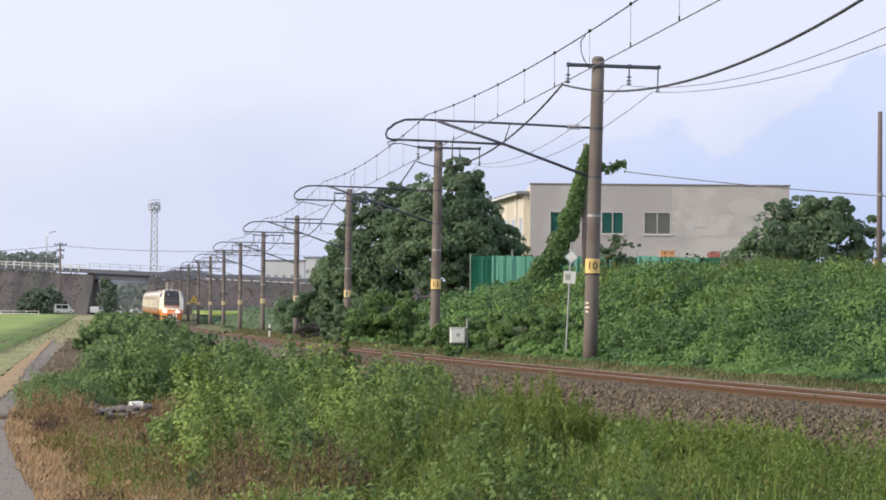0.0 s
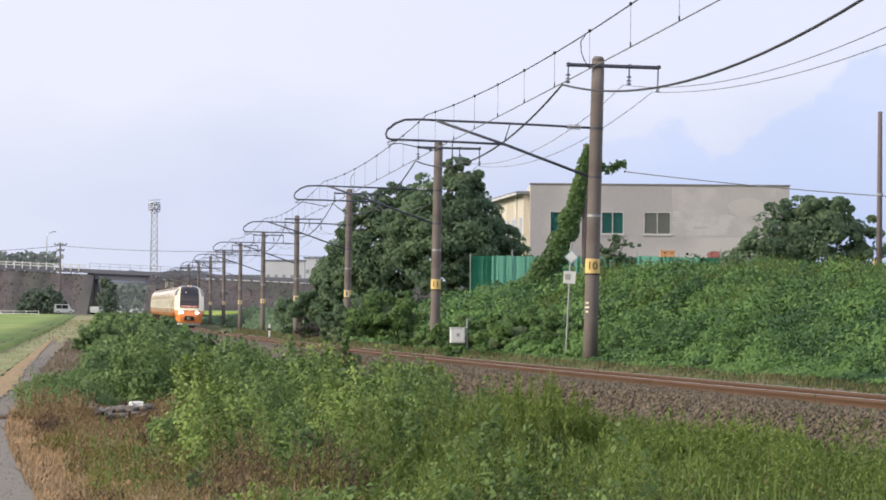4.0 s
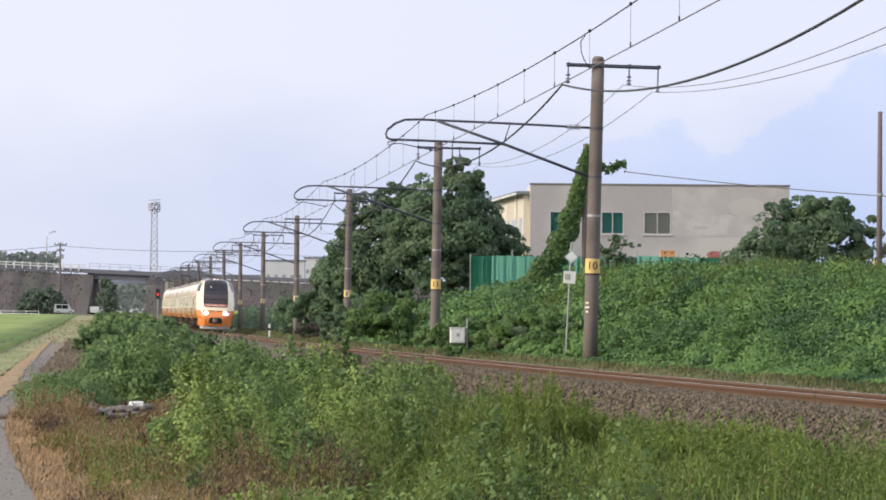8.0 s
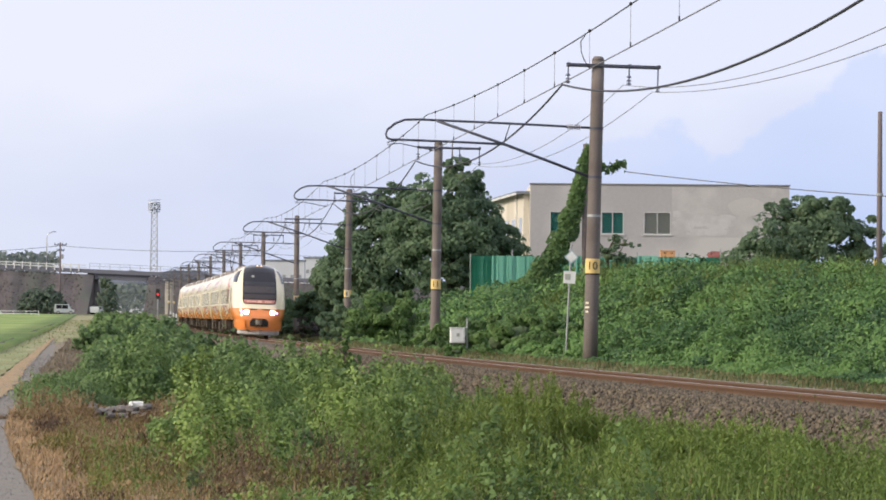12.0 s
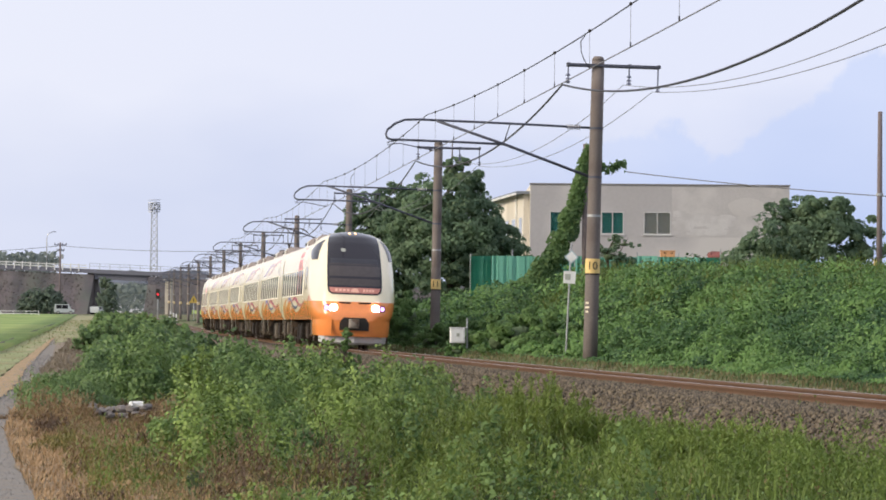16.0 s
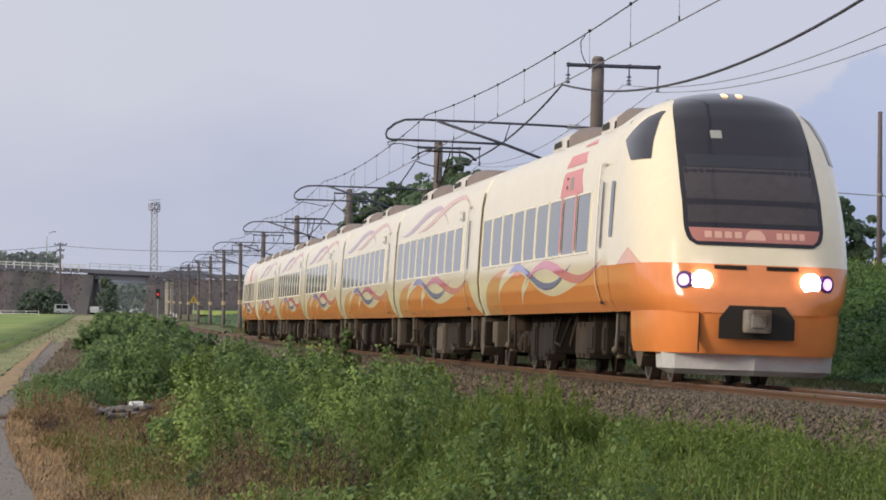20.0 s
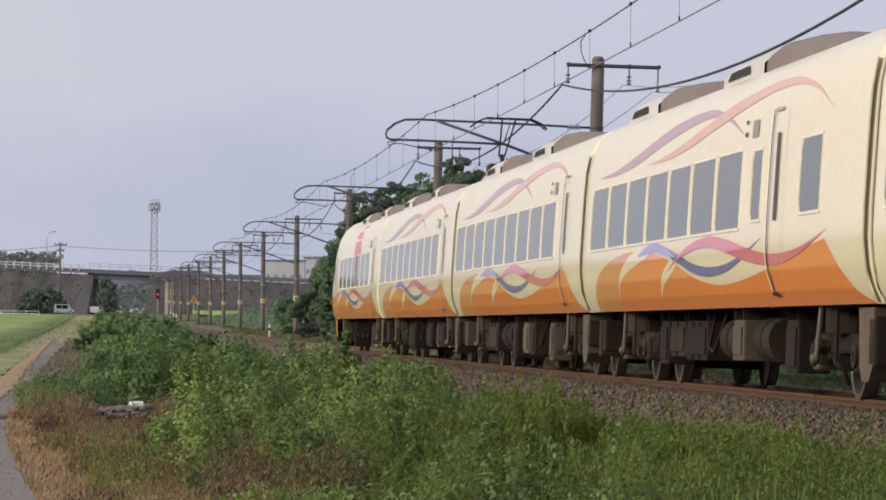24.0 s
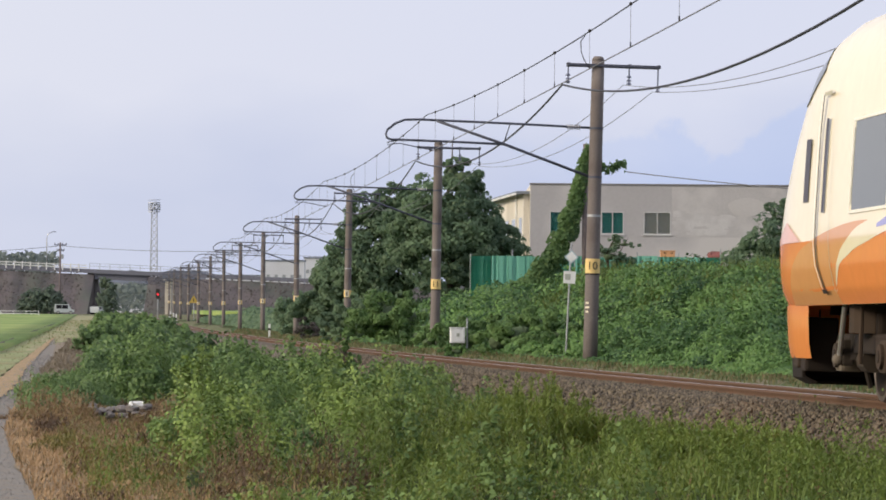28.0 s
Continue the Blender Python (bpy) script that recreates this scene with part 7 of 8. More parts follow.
wide_ = RNG.uniform(0.32, 0.58, len(X)) * (0.7 + 0.4 * big)
yellow = (46 - Y) / 16 + 1.5 * lumps(X * 1.3, Y * 0.5, 0.8, 8) + RNG.normal(0, 0.45, len(X)) > 0
for name, k, material, label in (("shrub_clumps", ~yellow, "shrub", "leafy green shrubs and creeper in uneven clumps"), ("pale_shrub_clumps", yellow, "pale_shrub", "yellowish green shrubs in uneven clumps")):
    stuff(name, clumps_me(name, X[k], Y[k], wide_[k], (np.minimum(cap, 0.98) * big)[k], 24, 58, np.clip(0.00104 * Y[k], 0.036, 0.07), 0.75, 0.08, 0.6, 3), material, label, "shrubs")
X, Y = clump_spots(64, 330, -40, 2.0, 0.95, 5.0, 0.25)
s, d = sd(X, Y)
k = (d > -8.6 + 1.0 * (1 - smooth(58, 80, Y)) + 0.3 * lumps(X, Y, 4, 1)) & (d < -3.5 - 1.3 * smooth(84, 110, Y))
X, Y, s, d = X[k], Y[k], s[k], d[k]
big = np.clip(0.68 + 0.6 * lumps(X * 1.1, Y * 0.2, 1.8, 2) + RNG.normal(0, 0.12, len(X)), 0.3, 1.0)
cap = sight_cap(s, d, Y)
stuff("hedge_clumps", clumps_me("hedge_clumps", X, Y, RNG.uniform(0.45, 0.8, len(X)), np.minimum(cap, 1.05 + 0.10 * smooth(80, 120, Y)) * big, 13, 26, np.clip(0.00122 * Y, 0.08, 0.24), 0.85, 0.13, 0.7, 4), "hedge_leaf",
      "rounded mounds of creeper along the hedge", "shrubs")
X, Y = clump_spots(56, 76, -9.0, -4.6, 0.34, 1.3, 0.15)
s, d = sd(X, Y)
k = (d > -9.3 + 0.2 * lumps(X, Y, 1.5, 2)) & (d < -8.2)
X, Y = X[k], Y[k]
stuff("weed_patch", clumps_me("weed_patch", X, Y, RNG.uniform(0.28, 0.42, len(X)), np.clip(0.36 + 0.25 * lumps(X * 2, Y * 0.6, 1.4, 3), 0.12, 0.6), 26, 26, np.full(len(X), 0.06), 0.35, 0.08, 0.6, 6), "hedge_leaf",
      "low patch of green weeds beside the gravel", "weeds")


def mounds(n, y0, y1, d0, d1, r0, r1, tall, leaf, thin, pick, fn=near_cover, gain=6.0):
    """Leaves on rounded shrubs scattered over a stretch; pick(s, d, y) says how likely one stands there."""
    s, d, y = scatter(n, y0, y1, d0, d1)
    k = RNG.random(n) < pick(s, d, y)
    s, d, y = s[k], d[k], y[k]
    r = RNG.uniform(r0, r1, len(s)) * (1 + 0.0035 * np.maximum(y - 60, 0))
    r = r * (1 - 0.4 * smooth(55, 80, y) * smooth(-5.6, -3.6, d) * (d < 0))
    h = r * RNG.uniform(0.65, 1.1, len(s)) * tall * (1 - 0.35 * smooth(-5.8, -4.4, d) * smooth(38, 46, y) * (d < 0)) * (1 - 0.62 * smooth(60, 85, y) * smooth(-6.4, -4.4, d) * (d < 0))
    sz = np.clip(leaf * y, 0.06, 0.34)
    m = np.maximum(30, gain * r * r / sz ** 2).astype(int)
    i = np.repeat(np.arange(len(s)), m)
    c = tp(s, d)
    c[:, 2] = ground_sd(s, d) + fn(s, d) * 0.45
    u = unit(RNG.normal(0, 1, (len(i), 3)) + np.array([0, -0.5, 0.3]))
    u[:, 2] = np.abs(u[:, 2])
    q = 1 + 0.22 * lumps(u[:, 0] * 4 + i, u[:, 2] * 4 + u[:, 1] * 3, 1.4, 2)
    q = q * (1 - 0.35 * RNG.random(len(i)) ** 2)
    P = c[i] + u * np.stack([r[i], r[i], h[i]], -1) * q[:, None]
    return leaves_me("mounds", P, unit(u + np.array([0, -0.1, 0.3])), sz[i], thin)


stuff("bank_mounds", mounds(640, 46, 200, 4.6, 8.4, 0.36, 0.85, 0.85, 0.0009, 0.85,
      lambda s, d, y: 0.12 + 0.88 * (lumps(s, d, 2.6, 2) > 0.05), bank_cover, 3.0), "kudzu",
      "rounded mounds of kudzu on the bank", "creeper")

# finer weeds close to the camera
s, d, y = scatter(70000, 16, 64, -9.0, -2.2)
x = tp(s, d)[:, 0]
keep = RNG.random(len(s)) < np.where(zone(x, y) == 2, 0.19, np.where(zone(x, y) == 1, 0.04 * (d > -7.8), 0.12)) * (1 - 0.75 * smooth(-3.6, -2.8, d))
s, d, y = s[keep], d[keep], y[keep]
P, N = cover_points(near_cover, s, d, 0.7)
P[:, 2] += 0.10 * RNG.random(len(P)) ** 2
stuff("weeds", leaves_me("weeds", P, N, np.clip(0.0014 * y, 0.035, 0.08), 0.36, 0.1), "weed", "soft light green weeds in the foreground", "weeds")
s, d, y = scatter(6000, 18, 60, -4.2, -2.4)
P, N = cover_points(near_cover, s, d, 0.9)
stuff("grass", blades_me("grass", P, 0.08 + 0.08 * RNG.random(len(P)), 0.003 + 0.00005 * y, 0.8), "weed", "long grass blades among the weeds", "grass")


def stalks_me(name, X, Y, Z, H, k, leaf, slim=0.26, seed=3):
    """Upright leafy stalks: k narrow leaves each, pointing up and outward all round a leaning stem."""
    rng = np.random.default_rng(seed)
    n = len(X)
    f = rng.random((n, k)) ** 0.75
    lean_ = rng.normal(0, 0.16, (n, 1, 2)) * H[:, None, None] * (f ** 2)[..., None]
    P = np.stack([X[:, None] + lean_[..., 0], Y[:, None] + lean_[..., 1], Z[:, None] + f * H[:, None]], -1).reshape(-1, 3)
    a = rng.uniform(0, 2 * math.pi, n * k)
    up = rng.uniform(0.6, 2.0, n * k)
    T = unit(np.stack([np.cos(a), np.sin(a), up], -1))
    B = np.stack([-np.sin(a), np.cos(a), 0 * a], -1)
    N = np.cross(T, B)
    L = (leaf if np.isscalar(leaf) else np.repeat(leaf, k)) * rng.uniform(0.6, 1.3, n * k) * (1.15 - 0.6 * f.reshape(-1))
    L = L[:, None]
    v = np.stack([P, P + T * L * 0.5 + B * L * slim + N * L * 0.06, P + T * L - np.array([0, 0, 1]) * L * 0.15, P + T * L * 0.5 - B * L * slim + N * L * 0.06], 1)
    return fill_me(bpy.data.meshes.new(name), v.reshape(-1, 3), np.arange(n * k * 4).reshape(-1, 4))


# feathery weeds in plumes of many shoots
X, Y = clump_spots(15, 64, -2.6, 6.0, 0.40, 0.95, 0.20)
s, d = sd(X, Y)
k = (zone(X, Y) == 2) & (d < -2.6) & (d > -7.8) & ((lumps(X * 1.5, Y * 0.45, 1.0, 7) > -0.55) | (d > -3.8))
X, Y, s, d = X[k], Y[k], s[k], d[k]
g = lumps(X * 1.6, Y * 0.34, 1.2, 6)
big = np.clip(0.56 + 1.15 * g + RNG.normal(0, 0.18, len(X)), 0.12, 1.15)
big = np.maximum(big, 0.55 * smooth(-3.9, -3.3, d) * (0.7 + 0.5 * RNG.random(len(X))))
H = np.minimum(sight_cap(s, d, Y), 0.95) * np.minimum(1.05, big ** 1.35 * 1.1)
tint = 0.5 + 0.40 * lumps(X * 1.3, Y * 0.4, 1.6, 2) + RNG.normal(0, 0.22, len(X))
for name, lo, hi, material, label in (("dark_weeds", -9, 0.36, "weed_dark", "darker green feathery weeds"), ("tall_weeds", 0.36, 0.72, "weed", "upright feathery weeds in plumes"), ("pale_weeds", 0.72, 9, "weed_pale", "pale yellow-green feathery weeds")):
    w = np.nonzero((tint >= lo) & (tint < hi))[0]
    i = np.repeat(w, 22)
    a, q = RNG.uniform(0, 6.28, len(i)), np.sqrt(RNG.random(len(i)))
    PX, PY = X[i] + np.cos(a) * q * 0.27, Y[i] + np.sin(a) * q * 0.4
    stuff(name, stalks_me(name, PX, PY, ground_z(PX, PY), H[i] * (1.12 - 0.8 * q ** 1.2) * RNG.uniform(0.7, 1.12, len(i)), 30, np.clip(0.0027 * PY, 0.06, 0.12), 0.105, 3 + len(w)), material, label, "weeds")
# the rim of weeds along the ballast
ry = np.exp(np.random.default_rng(77).uniform(np.log(18.5), np.log(46), 210))
rd = np.random.default_rng(78).uniform(-3.7, -2.5, 210)
rs = (ry - 69.74 - 0.089 * rd) / 0.996
rp_ = tp(rs, rd)
rh = np.minimum(sight_cap(rs, rd, rp_[:, 1]), 0.9) * np.random.default_rng(79).uniform(0.6, 1.05, 210) + 0.13 * (1 - smooth(24, 30, rp_[:, 1])) * np.random.default_rng(80).random(210)
i = np.repeat(np.arange(210), 20)
a, q = RNG.uniform(0, 6.28, len(i)), np.sqrt(RNG.random(len(i)))
PX, PY = rp_[i, 0] + np.cos(a) * q * 0.24, rp_[i, 1] + np.sin(a) * q * 0.4
stuff("rim_weeds", stalks_me("rim_weeds", PX, PY, ground_z(PX, PY), rh[i] * (1.08 - 0.7 * q ** 1.3) * RNG.uniform(0.65, 1.15, len(i)), 19, np.clip(0.0021 * PY, 0.04, 0.08), 0.2, 12), "weed", "weeds crowding the edge of the ballast", "weeds")
# a few broad-leaved plants among them
w = np.nonzero(RNG.random(len(X)) < 0.14 * (1.3 - 0.6 * smooth(0, 2.5, X)))[0]
stuff("broad_weeds", clumps_me("broad_weeds", X[w], Y[w] - 0.2, np.full(len(w), 0.26), H[w] * 0.9 + 0.05, 14, 26, np.clip(0.0013 * Y[w], 0.04, 0.065), 0.7, 0.07, 0.6, 9), "shrub", "broad-leaved plants among the weeds", "weeds")
# scattered seed heads and dry stems
s, d, y = scatter(200, 20, 58, -6.8, -2.6)
P = tp(s, d)
Z = ground_sd(s, d) + near_cover(s, d) * 0.5
stuff("dry_stems", stalks_me("dry_stems", P[:, 0], P[:, 1], Z, RNG.uniform(0.2, 0.45, len(s)), 16, 0.035, 0.2, 5), "dry_weed", "dry brown stems among the weeds", "dry weeds")

# taller stands of feathery weeds
for k, (cx_, cy_, rr, ht, num) in enumerate(((0.95, 38, 0.70, 0.74, 190), (0.35, 36, 0.5, 0.55, 110), (2.5, 33, 0.7, 0.40, 110))):
    a, q = RNG.uniform(0, 6.28, num), np.sqrt(RNG.random(num)) * rr
    X, Y = cx_ + np.cos(a) * q, cy_ + np.sin(a) * q * 1.3
    Z = ground_z(X, Y) + 0.05
    hh = ht * RNG.uniform(0.6, 1.1, num) * (1.1 - 0.6 * (q / rr) ** 2)
    stuff("weed_stand", stalks_me("weed_stand", X, Y, Z, hh, 80, 0.11, 0.11, 60 + k), "weed_pale", "stand of tall feathery weeds", "weeds")

# dry weeds by the farm track
X, Y = clump_spots(25, 62, -7.0, 0.3, 0.34, 0.95, 0.22)
s, d = sd(X, Y)
g = lumps(X, Y * 0.5, 0.9, 5) + 0.7 * lumps(X, Y * 0.35, 0.42, 7)
k = (zone(X, Y) == 1) & (d > -8.55 - 0.35 * smooth(36, 44, Y) - 0.3 * smooth(46, 54, Y) + 0.2 * g - 0.25 * (RNG.random(len(X)) < 0.3) * smooth(38, 44, Y))
X, Y, g = X[k], Y[k], g[k]
rock_gap = np.exp(-((X + 0.0835 * Y) / 0.55) ** 2) * smooth(36, 41, Y) * (1 - smooth(53, 56, Y))
H = (0.08 + 0.42 * np.clip(0.5 + 1.5 * g, 0, 1) + RNG.uniform(0, 0.18, len(X))) * (1 - 0.6 * smooth(50, 55, Y)) * (1 - 0.88 * rock_gap)
for name, pick_, material, label in (("dry_clumps", lambda r: r < 0.36, "dry_weed", "clumps of withered brown weeds"), ("dark_dry_clumps", lambda r: (r >= 0.36) & (r < 0.55), "dark_dry", "dark brown dead stalks"),
                                     ("olive_clumps", lambda r: (r >= 0.55) & (r < 0.80), "olive_weed", "yellowing weeds among the dry ones"), ("green_tufts", lambda r: r >= 0.80, "weed", "green tufts among dry weeds")):
    r = np.clip(0.46 + 0.65 * lumps(X, Y * 0.4, 1.1, 4) + 0.55 * lumps(X, Y * 0.4, 0.45, 9) + 0.14 * (np.random.default_rng(8).random(len(X)) - 0.5), 0, 0.999)
    r = np.where(sd(X, Y)[1] < -8.25, np.minimum(r, 0.62), r)
    k = pick_(r)
    i = np.repeat(np.nonzero(k)[0], 30)
    rg = np.random.default_rng(len(i))
    a, q = rg.uniform(0, 6.28, len(i)), np.sqrt(rg.random(len(i)))
    PX, PY = X[i] + np.cos(a) * q * 0.28, Y[i] + np.sin(a) * q * 0.6
    stuff(name, stalks_me(name, PX, PY, ground_z(PX, PY) - 0.02, H[i] * (1.05 - 0.4 * q ** 2) * rg.uniform(0.5, 1.25, len(i)), 17, np.clip(0.0026 * PY, 0.06, 0.14), 0.10, len(i)), material, label, "dry weeds")
s, d, y = scatter(80000, 25, 66, -9.75, -6.6)
x = tp(s, d)[:, 0]
k = (zone(x, y) == 1) & (d > np.interp(y, [28, 40, 48, 62], [-8.8, -9.3, -9.55, -9.75])) & (RNG.random(len(s)) < 1.2 - smooth(-8.6, -7.6, d))
P = tp(s[k], d[k])
P[:, 2] = ground_sd(s[k], d[k])
stuff("straw", blades_me("straw", P, 0.04 + 0.09 * RNG.random(k.sum()) ** 2, 0.005 + 0.00007 * y[k], 1.0), "straw_blade", "flattened dry straw", "straw")
s, d, y = scatter(15000, 26, 120, -12.0, -8.6)
k = (d < np.interp(y, [28, 32, 42, 53, 70, 120], [-8.7, -8.95, -9.3, -9.6, -9.75, -10.0])) & (d > -10.3 - 1.7 * (1 - smooth(48, 62, y)))
s, d, y = s[k], d[k], y[k]
P = tp(s, d)
P[:, 2] = ground_sd(s, d) + 0.03
stuff("loose_gravel", stones_me("loose_gravel", P, 0.0003 * y), "gravel_stone", "loose grey gravel on the farm track", "gravel")
# dead grass between the gravel and the hedge
s, d, y = scatter(5000, 88, 165, -9.75, -8.3)
P = tp(s, d)
P[:, 2] = ground_sd(s, d)
stuff("dead_grass", blades_me("dead_grass", P, 0.08 + 0.0008 * y, 0.012 + 0.00012 * y, 1.0), "dead_grass", "greyish brown dead grass beside the hedge", "dead grass")
s, d, y = scatter(2600, 62, 420, -12.6, -8.7)
keep = (d < -10.6) | (y > 150)
s, d, y = s[keep], d[keep], y[keep]
P = tp(s, d)
P[:, 2] = ground_sd(s, d)
stuff("verge_grass", blades_me("verge_grass", P, 0.03 + 0.0002 * y, 0.006 + 0.00016 * y, 0.7), "verge_blade", "short grass along the farm track", "grass")

# creeper on the bank
s, d, y = scatter(225000, 42, 215, 3.6, 12.0)
keep = (lumps(s * 0.6, d, 1.5, 2) > -0.12) | (RNG.random(len(s)) < 0.22)
s, d, y = s[keep], d[keep], y[keep]
P, N = cover_points(bank_cover, s, d)
stuff("kudzu_bank", leaves_me("kudzu_bank", P, N, np.clip(0.0008 * y, 0.05, 0.15), 0.85), "kudzu", "bright green kudzu blanket over the bank", "creeper")
s, d, y = scatter(880, 44, 125, 4.1, 9.2)
big = np.clip(0.55 + 1.0 * lumps(s, d * 1.6, 2.0, 6) + RNG.normal(0, 0.14, len(s)), 0.0, 1.0)
k = big > 0.22
s, d, y, big = s[k], d[k], y[k], big[k]
Pc = tp(s, d)
stuff("kudzu_clumps", clumps_me("kudzu_clumps", Pc[:, 0], Pc[:, 1], 0.34 + 0.36 * big, (0.22 + 0.62 * big) * (0.45 + 0.55 * smooth(3.8, 5.4, d)) * (1 - 0.35 * smooth(7.2, 8.8, d)), 14, 40, np.clip(0.0008 * y, 0.045, 0.10), 0.8, 0.08, 0.6, 21), "kudzu",
      "kudzu shoots standing in uneven clumps on the bank", "creeper")
s, d, y = scatter(36000, 165, 520, 5.2, 15)
P, N = cover_points(bank_cover, s, d)
stuff("lineside_bushes", leaves_me("lineside_bushes", P, N, np.clip(0.0014 * y, 0.2, 0.5), 0.75), "tree_leaf", "dark green bushes along the railway", "bushes")
s, d, y = scatter(24000, 40, 330, 2.3, 4.4)
keep = (lumps(s, d * 2, 3, 2) > 0.05) | (d > 2.9)
s, d, y = s[keep], d[keep], y[keep]
P = tp(s, d)
P[:, 2] = ground_sd(s, d)
stuff("lineside_grass", blades_me("lineside_grass", P, 0.06 + 0.0004 * y, 0.006 + 0.00008 * y, 0.8), "lineside_blade", "thin brownish grass beside the ballast", "grass")
s, d, y = scatter(420, 78, 135, 6.6, 9.4)
Pc = tp(s, d)
i = np.repeat(np.arange(len(s)), 6)
PX, PY = Pc[i, 0] + RNG.normal(0, 0.16, len(i)), Pc[i, 1] + RNG.normal(0, 0.3, len(i))
stuff("bank_grass", stalks_me("bank_grass", PX, PY, ground_z(PX, PY) + bank_cover(*sd(PX, PY)) * 0.6, RNG.uniform(0.25, 0.6, len(i)), 12, 0.17, 0.10, 33), "weed_dark", "feathery grass along the crest of the bank", "grass")


def crown_me(name, blobs, n, size, seed):
    """Leaves in many small sprays set over uneven blobs (x, y, z, rx, ry, rz)."""
    rng = np.random.default_rng(seed)
    P, N = [], []
    w = np.array([b[3] * b[5] for b in blobs])
    for b, k in zip(blobs, (w / w.sum() * n).astype(int)):
        m = max(14, int(80 * b[3] * b[5] / 4))
        u = unit(rng.normal(0, 1, (m * 2, 3)))
        u = u[u[:, 1] < 0.5][:m]
        k_out = rng.uniform(0.60, 1.0, len(u)) + 0.15 * (rng.random(len(u)) < 0.22)
        c = np.array(b[:3]) + u * np.array(b[3:]) * k_out[:, None] + np.array([0, 0, 0.10]) * b[5] * (k_out > 1)[:, None]
        r = np.array(b[3:]).mean() * rng.uniform(0.15, 0.32, len(u)) * np.where(k_out > 1, 0.75, 1)
        pick = rng.integers(0, len(u), k)
        v = unit(rng.normal(0, 1, (k, 3)) + 0.5 * u[pick])
        P.append(c[pick] + v * r[pick][:, None] * np.array([1.15, 1.0, 0.75]) * (1 - 0.3 * rng.random((k, 1)) ** 2))
        N.append(unit(v + np.array([0, -0.15, 0.45])))
    P, N = np.concatenate(P), np.concatenate(N)
    return leaves_me(name, P, N, np.full(len(P), size), 0.6, 0.6)


def tree(name, x, y, trunk_h, blobs, n, size, seed, label, leaf="tree_leaf", category="tree"):
    """blobs are relative to the trunk's foot."""
    m = place(x, y)
    t = empty(name, m)
    tagged(t, label, category)
    rng = random.Random(seed)
    top = max(b[2] for b in blobs)
    pts = [(0.12 * rng.uniform(-1, 1) * k, 0.1 * rng.uniform(-1, 1) * k, -0.3 + (top + 0.3) * k / 4) for k in range(5)]
    part("trunk", tb(pts, 0.012 + 0.038 * top, 9, 0.008 * top), "bark", t, smooth=True)
    bm = bmesh.new()
    for b in blobs:
        a = Vector(pts[1]).lerp(Vector(pts[3]), rng.random())
        e = Vector(b[:3])
        mid = a.lerp(e, 0.5) + Vector((0, 0, 0.12 * b[3]))
        tube(bm, [a, mid, e, e + (e - mid) * 0.5], 0.004 + 0.013 * top, 6, 0.004 * top)
    part("limbs", bm, "bark", t, smooth=True)
    # Solid core that closes the crown; inner shade is given by its colour.
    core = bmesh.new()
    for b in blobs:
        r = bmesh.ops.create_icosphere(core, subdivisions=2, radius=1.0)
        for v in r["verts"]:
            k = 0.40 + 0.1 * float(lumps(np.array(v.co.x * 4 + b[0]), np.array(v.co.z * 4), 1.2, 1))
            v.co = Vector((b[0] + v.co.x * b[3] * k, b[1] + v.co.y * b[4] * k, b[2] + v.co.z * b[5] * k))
    part("crown_core", core, "core_shade", t, "solid core coloured for the shade inside the crown", smooth=True)
    part_me("crown", crown_me("crown", blobs, n, size, seed), leaf, t)
    return t


tree("tree", 0.3, 180, 3, [(0, 0, 3.3, 2.5, 2.2, 2.0), (-0.2, 0, 5.0, 1.8, 1.6, 1.5), (1.4, 0, 4.5, 1.2, 1.1, 1.3), (-1.6, 0, 4.0, 1.4, 1.3, 1.6), (0.5, 0, 6.45, 1.1, 1.0, 0.9), (0.1, 0, 6.9, 0.5, 0.5, 0.6), (1.1, 0, 6.3, 0.5, 0.5, 0.6), (1.9, 0, 2.9, 1.6, 1.4, 1.5), (2.4, 0, 3.6, 0.9, 0.8, 0.8), (0.3, -0.8, 2.0, 1.7, 1.0, 1.3)],
     27000, 0.2, 11, "broad dark green tree behind the catenary poles")
tree("tree", -3.0, 206, 3, [(0, 0, 4.4, 2.4, 2.2, 2.0), (-1.4, 0, 3.6, 1.9, 1.6, 1.9), (0.8, 0, 5.8, 1.6, 1.4, 1.3), (-0.5, 0, 6.5, 1.3, 1.2, 1.1), (0.6, 0, 7.1, 1.4, 1.2, 1.1), (-1.1, 0, 6.6, 1.1, 1.0, 1.1), (1.9, 0, 6.6, 1.3, 1.1, 1.2), (-1.2, 0, 5.3, 1.4, 1.2, 1.2), (0.5, 0, 2.6, 2.4, 1.8, 1.8)],
     26000, 0.22, 12, "rounded dark green tree beside the railway")
tree("tree", -5.6, 226, 3, [(0, 0, 3.2, 1.9, 1.8, 1.8), (-0.7, 0, 2.1, 1.7, 1.5, 1.6), (0.6, 0, 4.6, 1.2, 1.2, 1.1), (-1.4, 0, 2.7, 0.9, 1.0, 0.9), (-1.9, 0, 1.5, 1.4, 1.2, 1.1)],
     13000, 0.24, 13, "dark green tree at the edge of the thicket")
tree("tree", 3.1, 186, 2, [(0, 0, 2.2, 1.7, 1.4, 1.1), (0.9, 0, 2.4, 1.1, 0.9, 0.6), (-0.6, 0, 2.9, 1.2, 1.2, 1.1), (-0.9, 0, 3.9, 0.8, 0.8, 0.8), (1.3, 0, 1.8, 1.0, 0.8, 0.6)],
     9000, 0.19, 14, "spreading dark tree by the green fence")
